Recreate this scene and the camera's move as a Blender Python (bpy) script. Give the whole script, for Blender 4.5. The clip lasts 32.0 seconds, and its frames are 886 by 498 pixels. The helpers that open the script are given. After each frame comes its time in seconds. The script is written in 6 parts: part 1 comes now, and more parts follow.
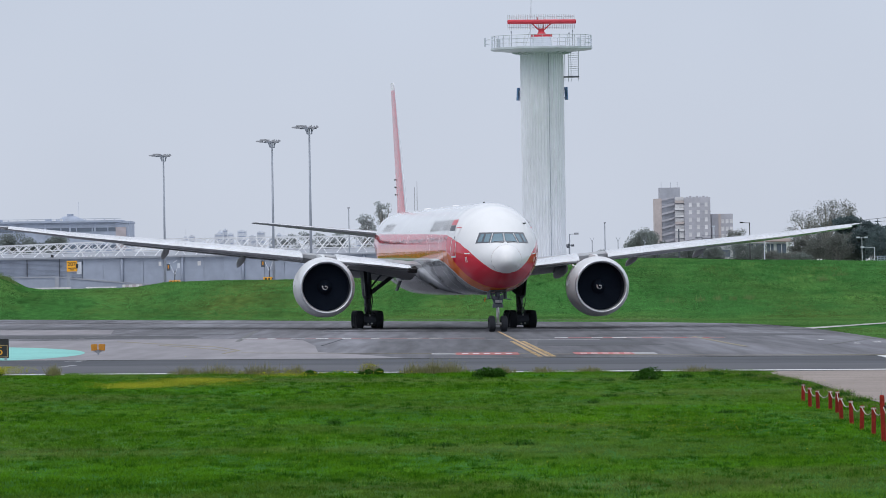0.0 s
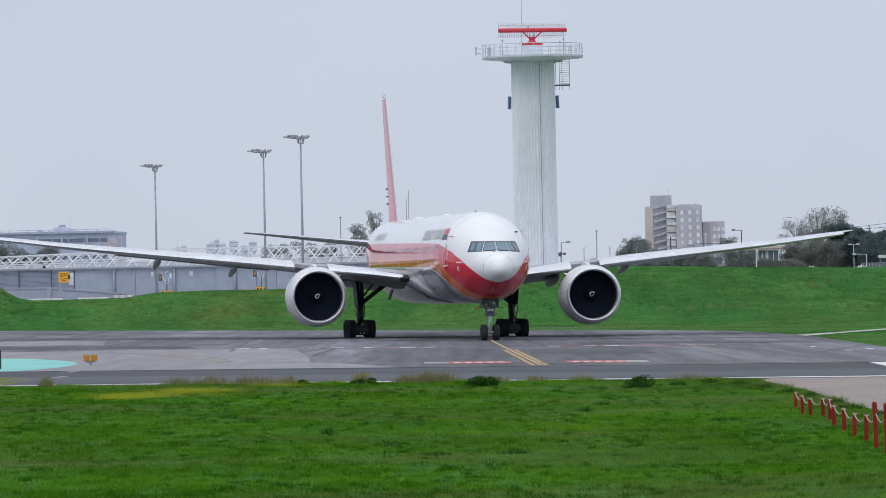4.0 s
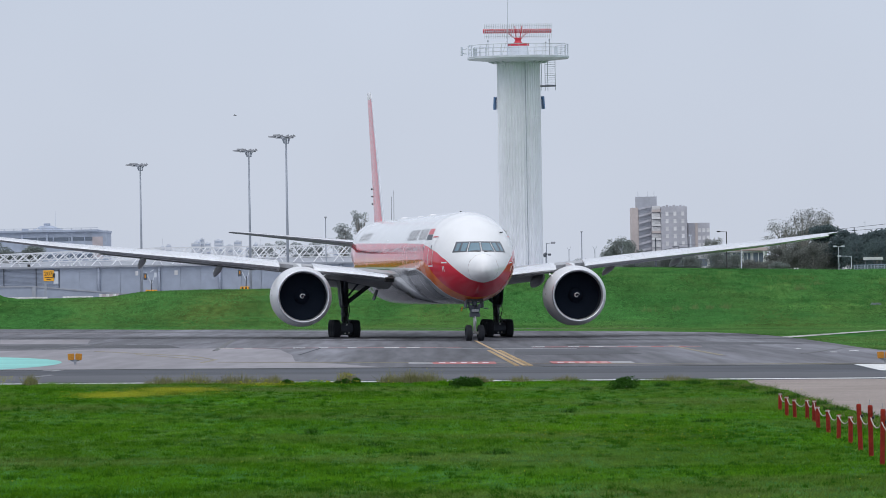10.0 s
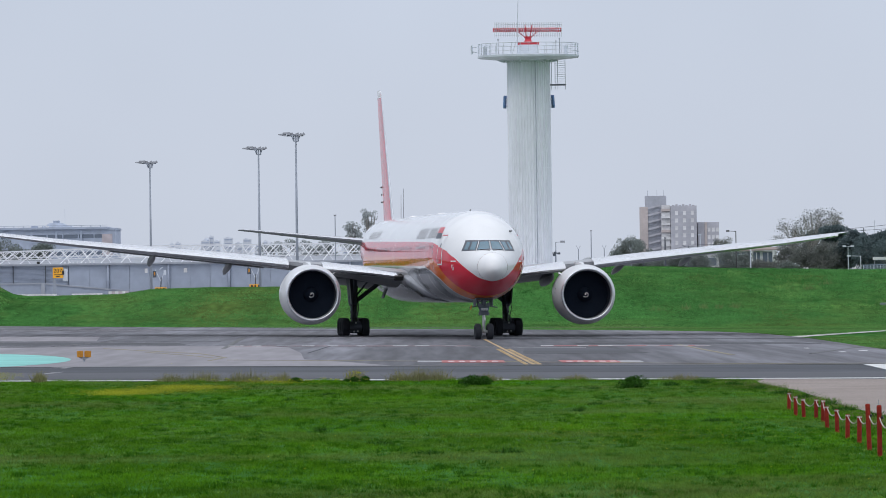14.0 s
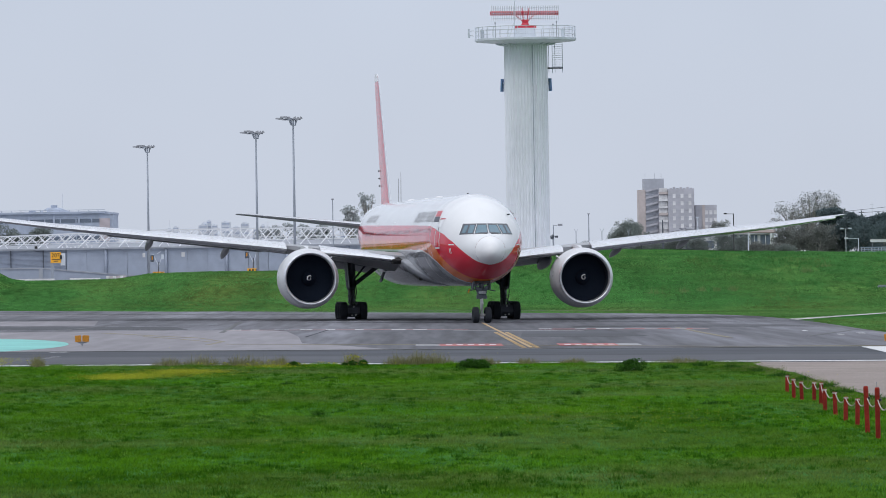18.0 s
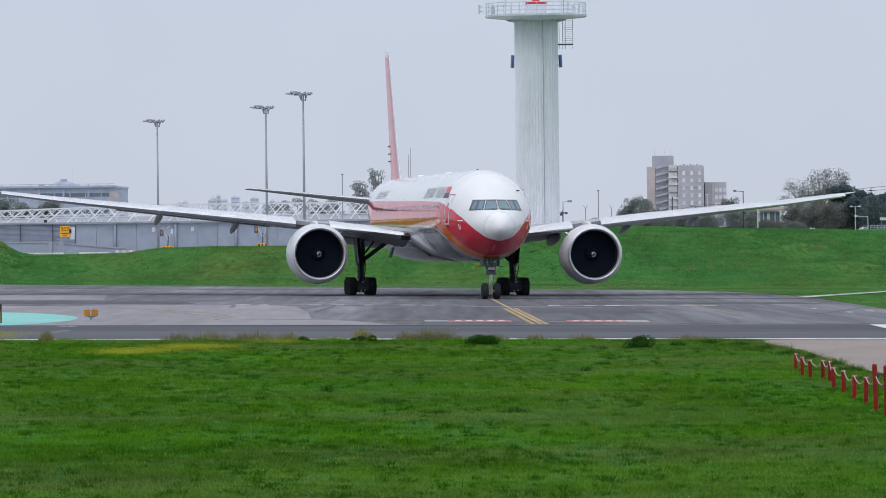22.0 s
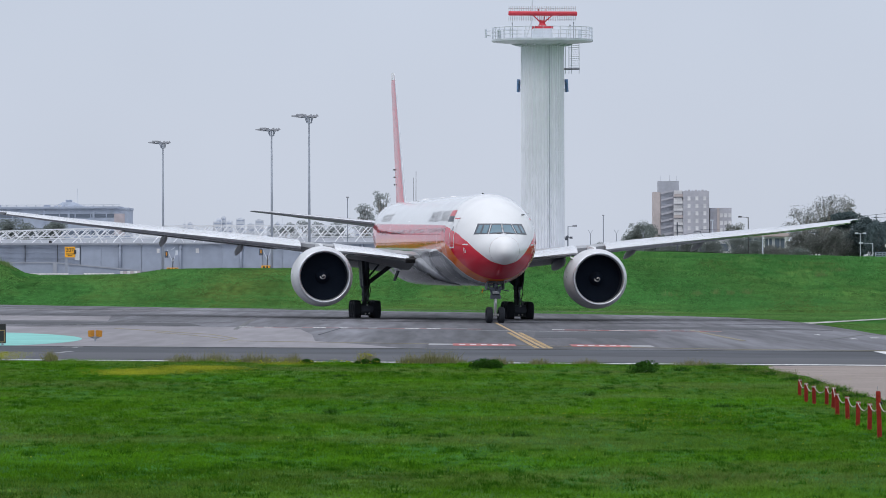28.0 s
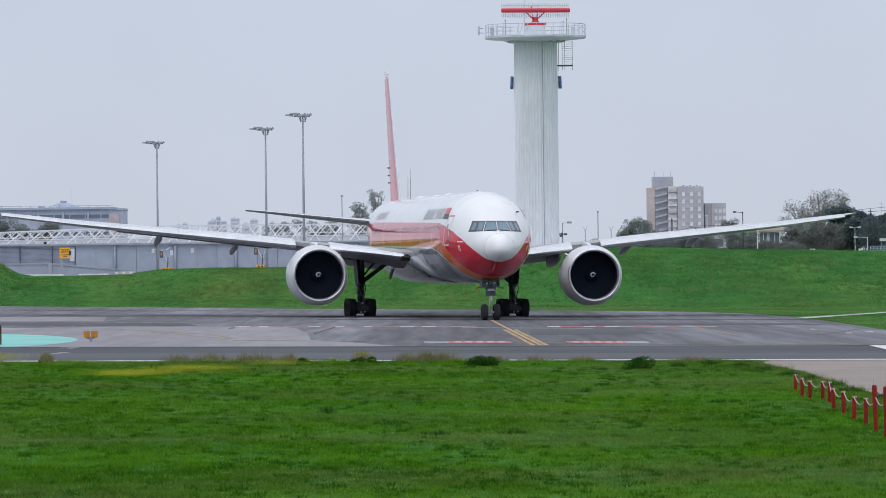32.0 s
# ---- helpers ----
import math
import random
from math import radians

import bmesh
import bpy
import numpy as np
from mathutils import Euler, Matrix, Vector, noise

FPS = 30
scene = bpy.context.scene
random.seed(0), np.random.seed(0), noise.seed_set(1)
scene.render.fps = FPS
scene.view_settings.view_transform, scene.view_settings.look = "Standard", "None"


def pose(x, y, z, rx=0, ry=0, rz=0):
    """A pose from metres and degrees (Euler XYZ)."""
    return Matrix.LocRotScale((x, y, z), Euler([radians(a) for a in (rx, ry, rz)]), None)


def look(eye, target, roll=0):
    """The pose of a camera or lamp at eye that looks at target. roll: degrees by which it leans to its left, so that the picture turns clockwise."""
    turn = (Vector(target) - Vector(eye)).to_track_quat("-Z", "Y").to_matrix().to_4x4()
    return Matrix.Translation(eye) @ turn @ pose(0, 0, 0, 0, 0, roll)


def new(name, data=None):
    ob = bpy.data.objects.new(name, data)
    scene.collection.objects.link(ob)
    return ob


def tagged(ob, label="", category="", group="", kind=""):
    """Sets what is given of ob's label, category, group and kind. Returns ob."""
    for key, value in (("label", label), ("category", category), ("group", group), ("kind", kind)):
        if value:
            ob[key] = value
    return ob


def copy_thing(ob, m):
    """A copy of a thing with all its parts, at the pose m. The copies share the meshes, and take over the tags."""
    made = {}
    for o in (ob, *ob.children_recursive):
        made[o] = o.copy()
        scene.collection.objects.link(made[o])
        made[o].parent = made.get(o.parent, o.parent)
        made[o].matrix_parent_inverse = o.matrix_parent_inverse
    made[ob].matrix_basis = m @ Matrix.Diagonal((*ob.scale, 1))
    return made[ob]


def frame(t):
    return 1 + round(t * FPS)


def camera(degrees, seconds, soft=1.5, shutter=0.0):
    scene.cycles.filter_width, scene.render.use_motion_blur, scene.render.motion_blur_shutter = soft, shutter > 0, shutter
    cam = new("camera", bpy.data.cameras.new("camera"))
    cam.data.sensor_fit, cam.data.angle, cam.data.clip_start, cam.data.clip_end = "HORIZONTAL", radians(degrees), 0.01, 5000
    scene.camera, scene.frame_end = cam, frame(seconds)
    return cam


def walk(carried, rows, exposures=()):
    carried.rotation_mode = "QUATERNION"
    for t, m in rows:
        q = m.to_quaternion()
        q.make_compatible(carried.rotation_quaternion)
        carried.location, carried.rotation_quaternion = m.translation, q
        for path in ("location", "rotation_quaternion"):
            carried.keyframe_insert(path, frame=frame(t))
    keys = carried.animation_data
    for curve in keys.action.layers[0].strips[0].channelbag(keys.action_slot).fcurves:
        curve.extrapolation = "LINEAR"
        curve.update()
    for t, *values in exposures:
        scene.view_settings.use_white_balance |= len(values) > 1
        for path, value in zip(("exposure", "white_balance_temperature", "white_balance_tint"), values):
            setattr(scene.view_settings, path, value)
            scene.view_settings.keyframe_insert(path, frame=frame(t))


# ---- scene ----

# camera on a fixed spot 3.8 m up, panning and tilting by small amounts
cam = camera(8.42, 32.0, soft=0.8)
TURNS = [  # seconds, pitch up, lean, pan (degrees)
    (0, 0.2477, 0.8982, 0.0002),
    (0.5, 0.2803, 0.8719, 0.0006),
    (1, 0.3098, 0.7961, -0.0205),
    (1.5, 0.3382, 0.8945, -0.0561),
    (2, 0.2941, 1.0727, -0.0581),
    (2.5, 0.3159, 1.1936, -0.0398),
    (3, 0.3279, 1.2198, -0.0637),
    (3.5, 0.3386, 1.2408, -0.0822),
    (5.5, 0.2370, 0.8458, -0.0473),
    (6, 0.1948, 0.8628, -0.0675),
    (6.5, 0.1836, 0.8228, -0.1276),
    (7, 0.1840, 0.8006, -0.1633),
    (7.5, 0.2230, 0.7916, -0.1867),
    (8, 0.2832, 0.7458, -0.2222),
    (8.5, 0.2863, 0.7260, -0.2395),
    (9, 0.3142, 0.7913, -0.2450),
    (9.5, 0.3184, 0.8933, -0.2192),
    (10, 0.3317, 0.9410, -0.2201),
    (10.5, 0.3142, 1.0338, -0.1987),
    (11, 0.2962, 0.9805, -0.1827),
    (11.5, 0.2827, 0.9349, -0.1720),
    (12, 0.2878, 0.8794, -0.1491),
    (12.5, 0.3003, 0.8087, -0.1393),
    (13, 0.3014, 0.7822, -0.1266),
    (13.5, 0.3095, 0.7635, -0.1349),
    (14, 0.3186, 0.7476, -0.1317),
    (14.5, 0.3320, 0.6734, -0.1494),
    (16.5, 0.2162, 0.6920, -0.1245),
    (17, 0.2084, 0.7378, -0.1590),
    (17.5, 0.1872, 0.8703, -0.1594),
    (18, 0.1615, 0.9087, -0.1531),
    (18.5, 0.1118, 0.9189, -0.1219),
    (19, 0.0429, 0.9286, -0.1034),
    (19.5, 0.0053, 0.9211, -0.0924),
    (20, -0.0302, 0.9859, -0.0635),
    (20.5, -0.0652, 1.0023, -0.0527),
    (21, -0.0758, 0.9186, -0.0556),
    (21.5, -0.0568, 0.8608, -0.0637),
    (22, -0.0672, 0.6200, -0.0642),
    (22.5, -0.0391, 0.4569, -0.0553),
    (23, 0.0030, 0.3978, -0.0348),
    (23.5, 0.0291, 0.3995, -0.0168),
    (24, 0.0247, 0.3598, -0.0177),
    (24.5, 0.0178, 0.4300, -0.0229),
    (25, 0.0291, 0.4053, -0.0092),
    (25.5, 0.0545, 0.3902, 0.0020),
    (27.5, 0.1490, 0.1924, -0.0108),
    (28, 0.1577, 0.1746, -0.0193),
    (28.5, 0.1410, 0.2051, -0.0171),
    (29, 0.1252, 0.1873, -0.0275),
    (29.5, 0.1392, 0.3321, -0.0339),
    (30, 0.1526, 0.3969, -0.0321),
    (30.5, 0.1911, 0.4285, -0.0411),
    (31, 0.1866, 0.5202, -0.0567),
    (31.5, 0.1616, 0.6040, -0.0671),
    (32, 0.1353, 0.6692, -0.0671),
]
walk(cam, [(t, pose(0, 0, 3.8, 90 + p, r, y)) for t, p, r, y in TURNS])

# ---- world and light: bright overcast day ----
SUN_ELEV, SUN_ROT = 48.0, 215.0
world = bpy.data.worlds.new("overcast_sky")
scene.world = world
world.use_nodes = True
wt = world.node_tree
wt.nodes.clear()


def wn(kind, **kw):
    n = wt.nodes.new(kind)
    for k, v in kw.items():
        n.inputs[k].default_value = v
    return n


w_out, w_bg = wn("ShaderNodeOutputWorld"), wn("ShaderNodeBackground")
w_bg.inputs["Strength"].default_value = 1.0
w_sky = wn("ShaderNodeTexSky")
w_sky.sky_type, w_sky.sun_disc = "NISHITA", False
w_sky.sun_elevation, w_sky.sun_rotation = radians(SUN_ELEV), radians(SUN_ROT)
w_tc, w_sep = wn("ShaderNodeTexCoord"), wn("ShaderNodeSeparateXYZ")
w_ramp = wn("ShaderNodeValToRGB")
w_ramp.color_ramp.elements[0].position, w_ramp.color_ramp.elements[0].color = 0.0, (0.588, 0.642, 0.757, 1)
w_ramp.color_ramp.elements[1].position, w_ramp.color_ramp.elements[1].color = 1.0, (1.24, 1.30, 1.42, 1)
w_mid = w_ramp.color_ramp.elements.new(0.05)
w_mid.color = (0.565, 0.628, 0.757, 1)
w_noise = wn("ShaderNodeTexNoise", Scale=11.0, Detail=3.0)
w_nr = wn("ShaderNodeMapRange")
for key, val in (("From Min", 0.3), ("From Max", 0.7), ("To Min", 0.955), ("To Max", 1.04)):
    w_nr.inputs[key].default_value = val
w_mul = wn("ShaderNodeVectorMath")
w_mul.operation = "SCALE"
w_dim = wn("ShaderNodeVectorMath")
w_dim.operation = "SCALE"
w_dim.inputs["Scale"].default_value = 0.1
w_mix = wn("ShaderNodeMix")
w_mix.data_type = "RGBA"
w_mix.inputs["Factor"].default_value = 0.94
L = wt.links.new
L(w_tc.outputs["Generated"], w_sep.inputs[0])
L(w_sep.outputs["Z"], w_ramp.inputs["Fac"])
L(w_tc.outputs["Generated"], w_noise.inputs["Vector"])
L(w_noise.outputs["Fac"], w_nr.inputs["Value"])
L(w_ramp.outputs["Color"], w_mul.inputs[0])
L(w_nr.outputs["Result"], w_mul.inputs["Scale"])
L(w_sky.outputs["Color"], w_dim.inputs[0])
L(w_dim.outputs[0], w_mix.inputs["A"])
L(w_mul.outputs[0], w_mix.inputs["B"])
L(w_mix.outputs["Result"], w_bg.inputs["Color"])
L(w_bg.outputs[0], w_out.inputs[0])

sun = new("sun", bpy.data.lights.new("sun", "SUN"))
sun.data.energy, sun.data.angle, sun.data.color = 0.6, radians(25), (1.0, 0.96, 0.9)
sa = radians(SUN_ROT)
sun.matrix_world = look((0, 0, 0), (-math.sin(sa) * math.cos(radians(SUN_ELEV)), -math.cos(sa) * math.cos(radians(SUN_ELEV)),
                                    -math.sin(radians(SUN_ELEV))))
scene.view_settings.exposure = 0.0

# ---- materials ----
def mat(name, color, rough=0.6, metal=0.0, grain=20.0, amount=0.12, stain=0.6, stain_amount=0.12, bump=0.0, bump_scale=60.0,
        rand=0.0, coat=0.0, bump_depth=0.02, spec=0.5, stretch=(1, 1, 1), tint=None, island=0.0, thin=0.0):
    """A surface with grain and larger stains on top of its base colour, in metres of object space."""
    m = bpy.data.materials.new(name)
    m.use_nodes = True
    t = m.node_tree
    b = t.nodes["Principled BSDF"]
    b.inputs["Roughness"].default_value, b.inputs["Metallic"].default_value = rough, metal
    b.inputs["Coat Weight"].default_value, b.inputs["Specular IOR Level"].default_value = coat, spec
    tc, mp = t.nodes.new("ShaderNodeTexCoord"), t.nodes.new("ShaderNodeMapping")
    mp.inputs["Scale"].default_value = stretch
    t.links.new(tc.outputs["Object"], mp.inputs["Vector"])
    fac = None
    for sc, am in ((grain, amount), (stain, stain_amount)):
        n, r = t.nodes.new("ShaderNodeTexNoise"), t.nodes.new("ShaderNodeMapRange")
        n.inputs["Scale"].default_value, n.inputs["Detail"].default_value = sc, 4
        r.inputs["From Min"].default_value, r.inputs["From Max"].default_value = 0.3, 0.7
        r.inputs["To Min"].default_value, r.inputs["To Max"].default_value = 1 - am, 1 + am
        t.links.new(mp.outputs[0], n.inputs["Vector"])
        t.links.new(n.outputs["Fac"], r.inputs["Value"])
        if fac is None:
            fac = r.outputs[0]
        else:
            k = t.nodes.new("ShaderNodeMath")
            k.operation = "MULTIPLY"
            t.links.new(fac, k.inputs[0])
            t.links.new(r.outputs[0], k.inputs[1])
            fac = k.outputs[0]
    for am, node, sock in ((rand, "ShaderNodeObjectInfo", "Random"), (island, "ShaderNodeNewGeometry", "Random Per Island")):
        if am:
            o, r, k = t.nodes.new(node), t.nodes.new("ShaderNodeMapRange"), t.nodes.new("ShaderNodeMath")
            r.inputs["To Min"].default_value, r.inputs["To Max"].default_value = 1 - am, 1 + am
            k.operation = "MULTIPLY"
            t.links.new(o.outputs[sock], r.inputs["Value"])
            t.links.new(fac, k.inputs[0])
            t.links.new(r.outputs[0], k.inputs[1])
            fac = k.outputs[0]
    s = t.nodes.new("ShaderNodeVectorMath")
    s.operation = "SCALE"
    s.inputs[0].default_value = color
    if tint is not None:
        n, mx = t.nodes.new("ShaderNodeTexNoise"), t.nodes.new("ShaderNodeMix")
        n.inputs["Scale"].default_value, n.inputs["Detail"].default_value = tint[1], 5
        t.links.new(mp.outputs[0], n.inputs["Vector"])
        r = t.nodes.new("ShaderNodeMapRange")
        r.inputs["From Min"].default_value, r.inputs["From Max"].default_value = tint[2], tint[3]
        t.links.new(n.outputs["Fac"], r.inputs["Value"])
        mx.data_type = "RGBA"
        mx.inputs["A"].default_value, mx.inputs["B"].default_value = (*color, 1), (*tint[0], 1)
        t.links.new(r.outputs[0], mx.inputs["Factor"])
        t.links.new(mx.outputs["Result"], s.inputs[0])
    t.links.new(fac, s.inputs["Scale"])
    t.links.new(s.outputs[0], b.inputs["Base Color"])
    if bump:
        n, bp = t.nodes.new("ShaderNodeTexNoise"), t.nodes.new("ShaderNodeBump")
        n.inputs["Scale"].default_value, n.inputs["Detail"].default_value = bump_scale, 4
        bp.inputs["Strength"].default_value, bp.inputs["Distance"].default_value = bump, bump_depth
        t.links.new(mp.outputs[0], n.inputs["Vector"])
        t.links.new(n.outputs["Fac"], bp.inputs["Height"])
        t.links.new(bp.outputs[0], b.inputs["Normal"])
    if thin:  # leaves and blades let light through
        tr, mx = t.nodes.new("ShaderNodeBsdfTranslucent"), t.nodes.new("ShaderNodeMixShader")
        out = t.nodes["Material Output"]
        mx.inputs["Fac"].default_value = thin
        t.links.new(s.outputs[0], tr.inputs["Color"])
        t.links.new(b.outputs[0], mx.inputs[1])
        t.links.new(tr.outputs[0], mx.inputs[2])
        t.links.new(mx.outputs[0], out.inputs["Surface"])
    return m


def livery():
    """Painted fuselage: white crown, red band that dips below the nose, orange stripe and grey belly."""
    m = mat("fuselage_paint", (0.8, 0.8, 0.8), 0.10, amount=0.015, stain_amount=0.04, spec=0.38, bump=0.2, bump_scale=1.1, bump_depth=0.03, stretch=(1, 0.45, 1))
    t = m.node_tree
    b = t.nodes["Principled BSDF"]
    tc, sp = t.nodes.new("ShaderNodeTexCoord"), t.nodes.new("ShaderNodeSeparateXYZ")
    t.links.new(tc.outputs["Object"], sp.inputs[0])

    def edge(stops, soft):
        """How far above a line on the hull: the line's height as stops along the length."""
        k, r, d, e = t.nodes.new("ShaderNodeMath"), t.nodes.new("ShaderNodeValToRGB"), t.nodes.new("ShaderNodeMath"), t.nodes.new("ShaderNodeMapRange")
        k.operation, d.operation = "DIVIDE", "SUBTRACT"
        k.inputs[1].default_value = 60
        t.links.new(sp.outputs["Y"], k.inputs[0])
        t.links.new(k.outputs[0], r.inputs["Fac"])
        ramp = r.color_ramp
        while len(ramp.elements) < len(stops):
            ramp.elements.new(0.5)
        for el, (y, z) in zip(ramp.elements, stops):
            el.position, el.color = y / 60, (z / 10, z / 10, z / 10, 1)
        u = t.nodes.new("ShaderNodeMath")
        u.operation = "MULTIPLY"
        u.inputs[1].default_value = 10
        t.links.new(r.outputs["Color"], u.inputs[0])
        t.links.new(sp.outputs["Z"], d.inputs[0])
        t.links.new(u.outputs[0], d.inputs[1])
        e.inputs["From Min"].default_value, e.inputs["From Max"].default_value = -soft, soft
        t.links.new(d.outputs[0], e.inputs["Value"])
        return e.outputs[0]

    col = None
    low = [(6.3, 2.3), (6.7, 2.75), (7.3, 3.4), (8.5, 4.12), (11, 4.66), (14, 4.92), (25, 5.0), (44, 5.12)]
    steps = [((0.34, 0.35, 0.38), None), ((0.78, 0.78, 0.78), ([(y, z - 0.13) for y, z in low], 0.02)), ((0.74, 0.15, 0.012), (low, 0.02)),
             ((0.62, 0.016, 0.042), ([(4.3, 2.5), (4.8, 3.1), (5.2, 3.45), (5.7, 3.82), (6.4, 4.27), (7.5, 4.95), (9.2, 5.36), (25, 5.58), (44, 5.78)], 0.07)),
             ((0.77, 0.775, 0.785), ([(1.2, 3.9), (1.7, 4.12), (2.1, 4.4), (2.85, 4.78), (4.2, 5.4), (5.7, 5.89), (7.9, 6.28), (10, 6.49), (20, 6.61), (43, 6.8), (55, 6.9)], 0.015))]
    for c, e in steps:
        if e is None:
            col = c
            continue
        mx = t.nodes.new("ShaderNodeMix")
        mx.data_type = "RGBA"
        if isinstance(col, tuple):
            mx.inputs["A"].default_value = (*col, 1)
        else:
            t.links.new(col, mx.inputs["A"])
        mx.inputs["B"].default_value = (*c, 1)
        t.links.new(edge(*e), mx.inputs["Factor"])
        col = mx.outputs["Result"]
    s = b.inputs["Base Color"].links[0].from_node
    t.links.new(col, s.inputs[0])
    return m


M_PAINT = livery()
M_WHITE = mat("white_aircraft_paint", (0.8, 0.8, 0.81), 0.25, spec=0.4, amount=0.015, stain_amount=0.05)
M_GREY = mat("grey_aircraft_paint", (0.25, 0.26, 0.285), 0.10, grain=2.5, amount=0.12, stain=0.5, stain_amount=0.3, bump=0.25, bump_scale=0.9, bump_depth=0.05)
M_WING = mat("wing_grey", (0.30, 0.31, 0.33), 0.4, amount=0.05, stain_amount=0.12)
M_SLAT = mat("bare_metal", (0.70, 0.71, 0.735), 0.27, 0.85, grain=5, amount=0.04, stain=0.7, stain_amount=0.07)
M_LIP = mat("polished_lip", (0.70, 0.715, 0.745), 0.4, 0.8, grain=6, amount=0.08, stain=1.2, stain_amount=0.1)
M_NAC = mat("nacelle_paint", (0.62, 0.63, 0.65), 0.35, coat=0.2, amount=0.04, stain_amount=0.08)
M_FIN = mat("fin_red", (0.62, 0.025, 0.055), 0.16, amount=0.04, coat=0.15)
M_DARK = mat("dark_metal", (0.045, 0.05, 0.062), 0.5, 0.3)
# Fan and duct colours are lifted and blued for haze and blade blur.
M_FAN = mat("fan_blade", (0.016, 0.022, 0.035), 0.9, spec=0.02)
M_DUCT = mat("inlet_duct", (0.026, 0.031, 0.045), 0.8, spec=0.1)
M_TYRE = mat("tyre_rubber", (0.027, 0.030, 0.037), 0.8, spec=0.2, bump=0.2)
M_RIM = mat("wheel_rim", (0.05, 0.05, 0.055), 0.5, 0.4)
# Strut colour is lifted and blued to paint haze over dark parts.
M_STRUT = mat("gear_strut", (0.085, 0.096, 0.118), 0.5, 0.3)
M_STRUTL = mat("light_gear_strut", (0.5, 0.51, 0.52), 0.45, 0.2)
# Teal base colour paints the sky's reflection into the glass.
M_GLASS = mat("sky_tinted_glass", (0.12, 0.21, 0.265), 0.06, coat=0.3)
M_PORT = mat("cabin_pane", (0.09, 0.09, 0.10), 0.06, coat=0.5)
M_FRAME = mat("window_frame_grey", (0.075, 0.085, 0.105), 0.4)
M_MARK = mat("grey_lettering", (0.31, 0.31, 0.325), 0.4)
M_RED = mat("red_mark", (0.55, 0.09, 0.11), 0.4)
M_BLACK = mat("black_mark", (0.02, 0.02, 0.02), 0.5)
M_CONC = mat("tower_concrete", (0.755, 0.775, 0.835), 0.8, grain=3, amount=0.05, stain=0.35, stain_amount=0.07, bump=0.15, stretch=(1, 1, 0.25))
M_STEEL = mat("painted_steel", (0.58, 0.62, 0.68), 0.5, amount=0.06)
M_ARED = mat("antenna_red", (0.60, 0.04, 0.065), 0.45)
M_BLUE = mat("blue_panel", (0.13, 0.23, 0.41), 0.4)
M_GALV = mat("galvanised_steel", (0.30, 0.33, 0.385), 0.5, 0.2, amount=0.1)
M_LAMPH = mat("lamp_housing", (0.27, 0.28, 0.31), 0.5)
M_CLAD = mat("grey_cladding", (0.315, 0.355, 0.44), 0.5, amount=0.04, stain_amount=0.08, rand=0.06)
M_ROOF = mat("roof_sheet", (0.31, 0.33, 0.375), 0.5, amount=0.05)
M_TRUSS = mat("white_truss", (0.72, 0.73, 0.76), 0.5)
M_TERM = mat("terminal_concrete", (0.38, 0.43, 0.53), 0.8, amount=0.06)
M_WIN = mat("dark_window", (0.14, 0.17, 0.22), 0.2)
# Apartment render is tinted blue to paint distance haze.
M_APT = mat("hazed_apartment_render", (0.43, 0.43, 0.47), 0.9, grain=0.8, amount=0.06, stain=0.12, stain_amount=0.1)
M_APTL = mat("ochre_render", (0.49, 0.435, 0.42), 0.9, grain=0.8, amount=0.06, stain=0.12, stain_amount=0.1)
# Darker bluish copy of the render, with shade put into its colour.
M_APTD = mat("shaded_blue_render", (0.40, 0.415, 0.46), 0.9, grain=0.8, amount=0.06, stain=0.12, stain_amount=0.1)
M_APTW = mat("light_shutter", (0.63, 0.63, 0.64), 0.7, rand=0.1)
M_APTO = mat("orange_parapet", (0.47, 0.42, 0.44), 0.8)
M_HOUSE = mat("white_render", (0.66, 0.665, 0.67), 0.8, amount=0.06)
M_TILE = mat("roof_tile", (0.25, 0.2, 0.18), 0.8)
M_YEL = mat("sign_yellow", (0.85, 0.40, 0.02), 0.5, amount=0.08)
M_POST = mat("red_post_paint", (0.24, 0.022, 0.014), 0.7, spec=0.15, grain=14, amount=0.25, stain=3, stain_amount=0.2, rand=0.15)
M_ROPE = mat("pale_rope", (0.42, 0.36, 0.33), 0.9, grain=80, amount=0.2)
# Bark and leaf colours are lightened and greyed to paint in distance haze.
M_BARK = mat("bark", (0.28, 0.27, 0.255), 0.9, amount=0.25, bump=0.4)
M_LEAF = mat("leaf_olive_hazed", (0.21, 0.24, 0.225), 0.7, island=0.3, spec=0.1, thin=0.45)
M_LEAFP = mat("leaf_hazed", (0.40, 0.43, 0.435), 0.75, island=0.25, spec=0.1, thin=0.55)
M_LEAFD = mat("leaf_dark_hazed", (0.118, 0.158, 0.165), 0.7, island=0.25, spec=0.1, thin=0.4)
M_LEAFB = mat("leaf_brown_hazed", (0.19, 0.202, 0.188), 0.8, island=0.3, spec=0.1, thin=0.45)
M_BUSH = mat("bush_leaf", (0.03, 0.095, 0.01), 0.75, spec=0.1, island=0.5, thin=0.3)
M_FLOW = mat("yellow_flower", (0.46, 0.45, 0.035), 0.7, island=0.3, thin=0.4)
M_DAISY = mat("pale_flower", (0.38, 0.42, 0.28), 0.7, island=0.3, thin=0.4)
M_TUFT = mat("seeding_grass", (0.19, 0.28, 0.10), 0.8, island=0.3, thin=0.5)
# Lush green, darkened further to paint shadow spots among the tufts.
M_LUSH = mat("lush_shadow_blade", (0.028, 0.105, 0.006), 0.8, spec=0.0, island=0.4, thin=0.4)
M_PALEG = mat("pale_grass_blade", (0.17, 0.31, 0.05), 0.8, spec=0.0, island=0.4, thin=0.45)
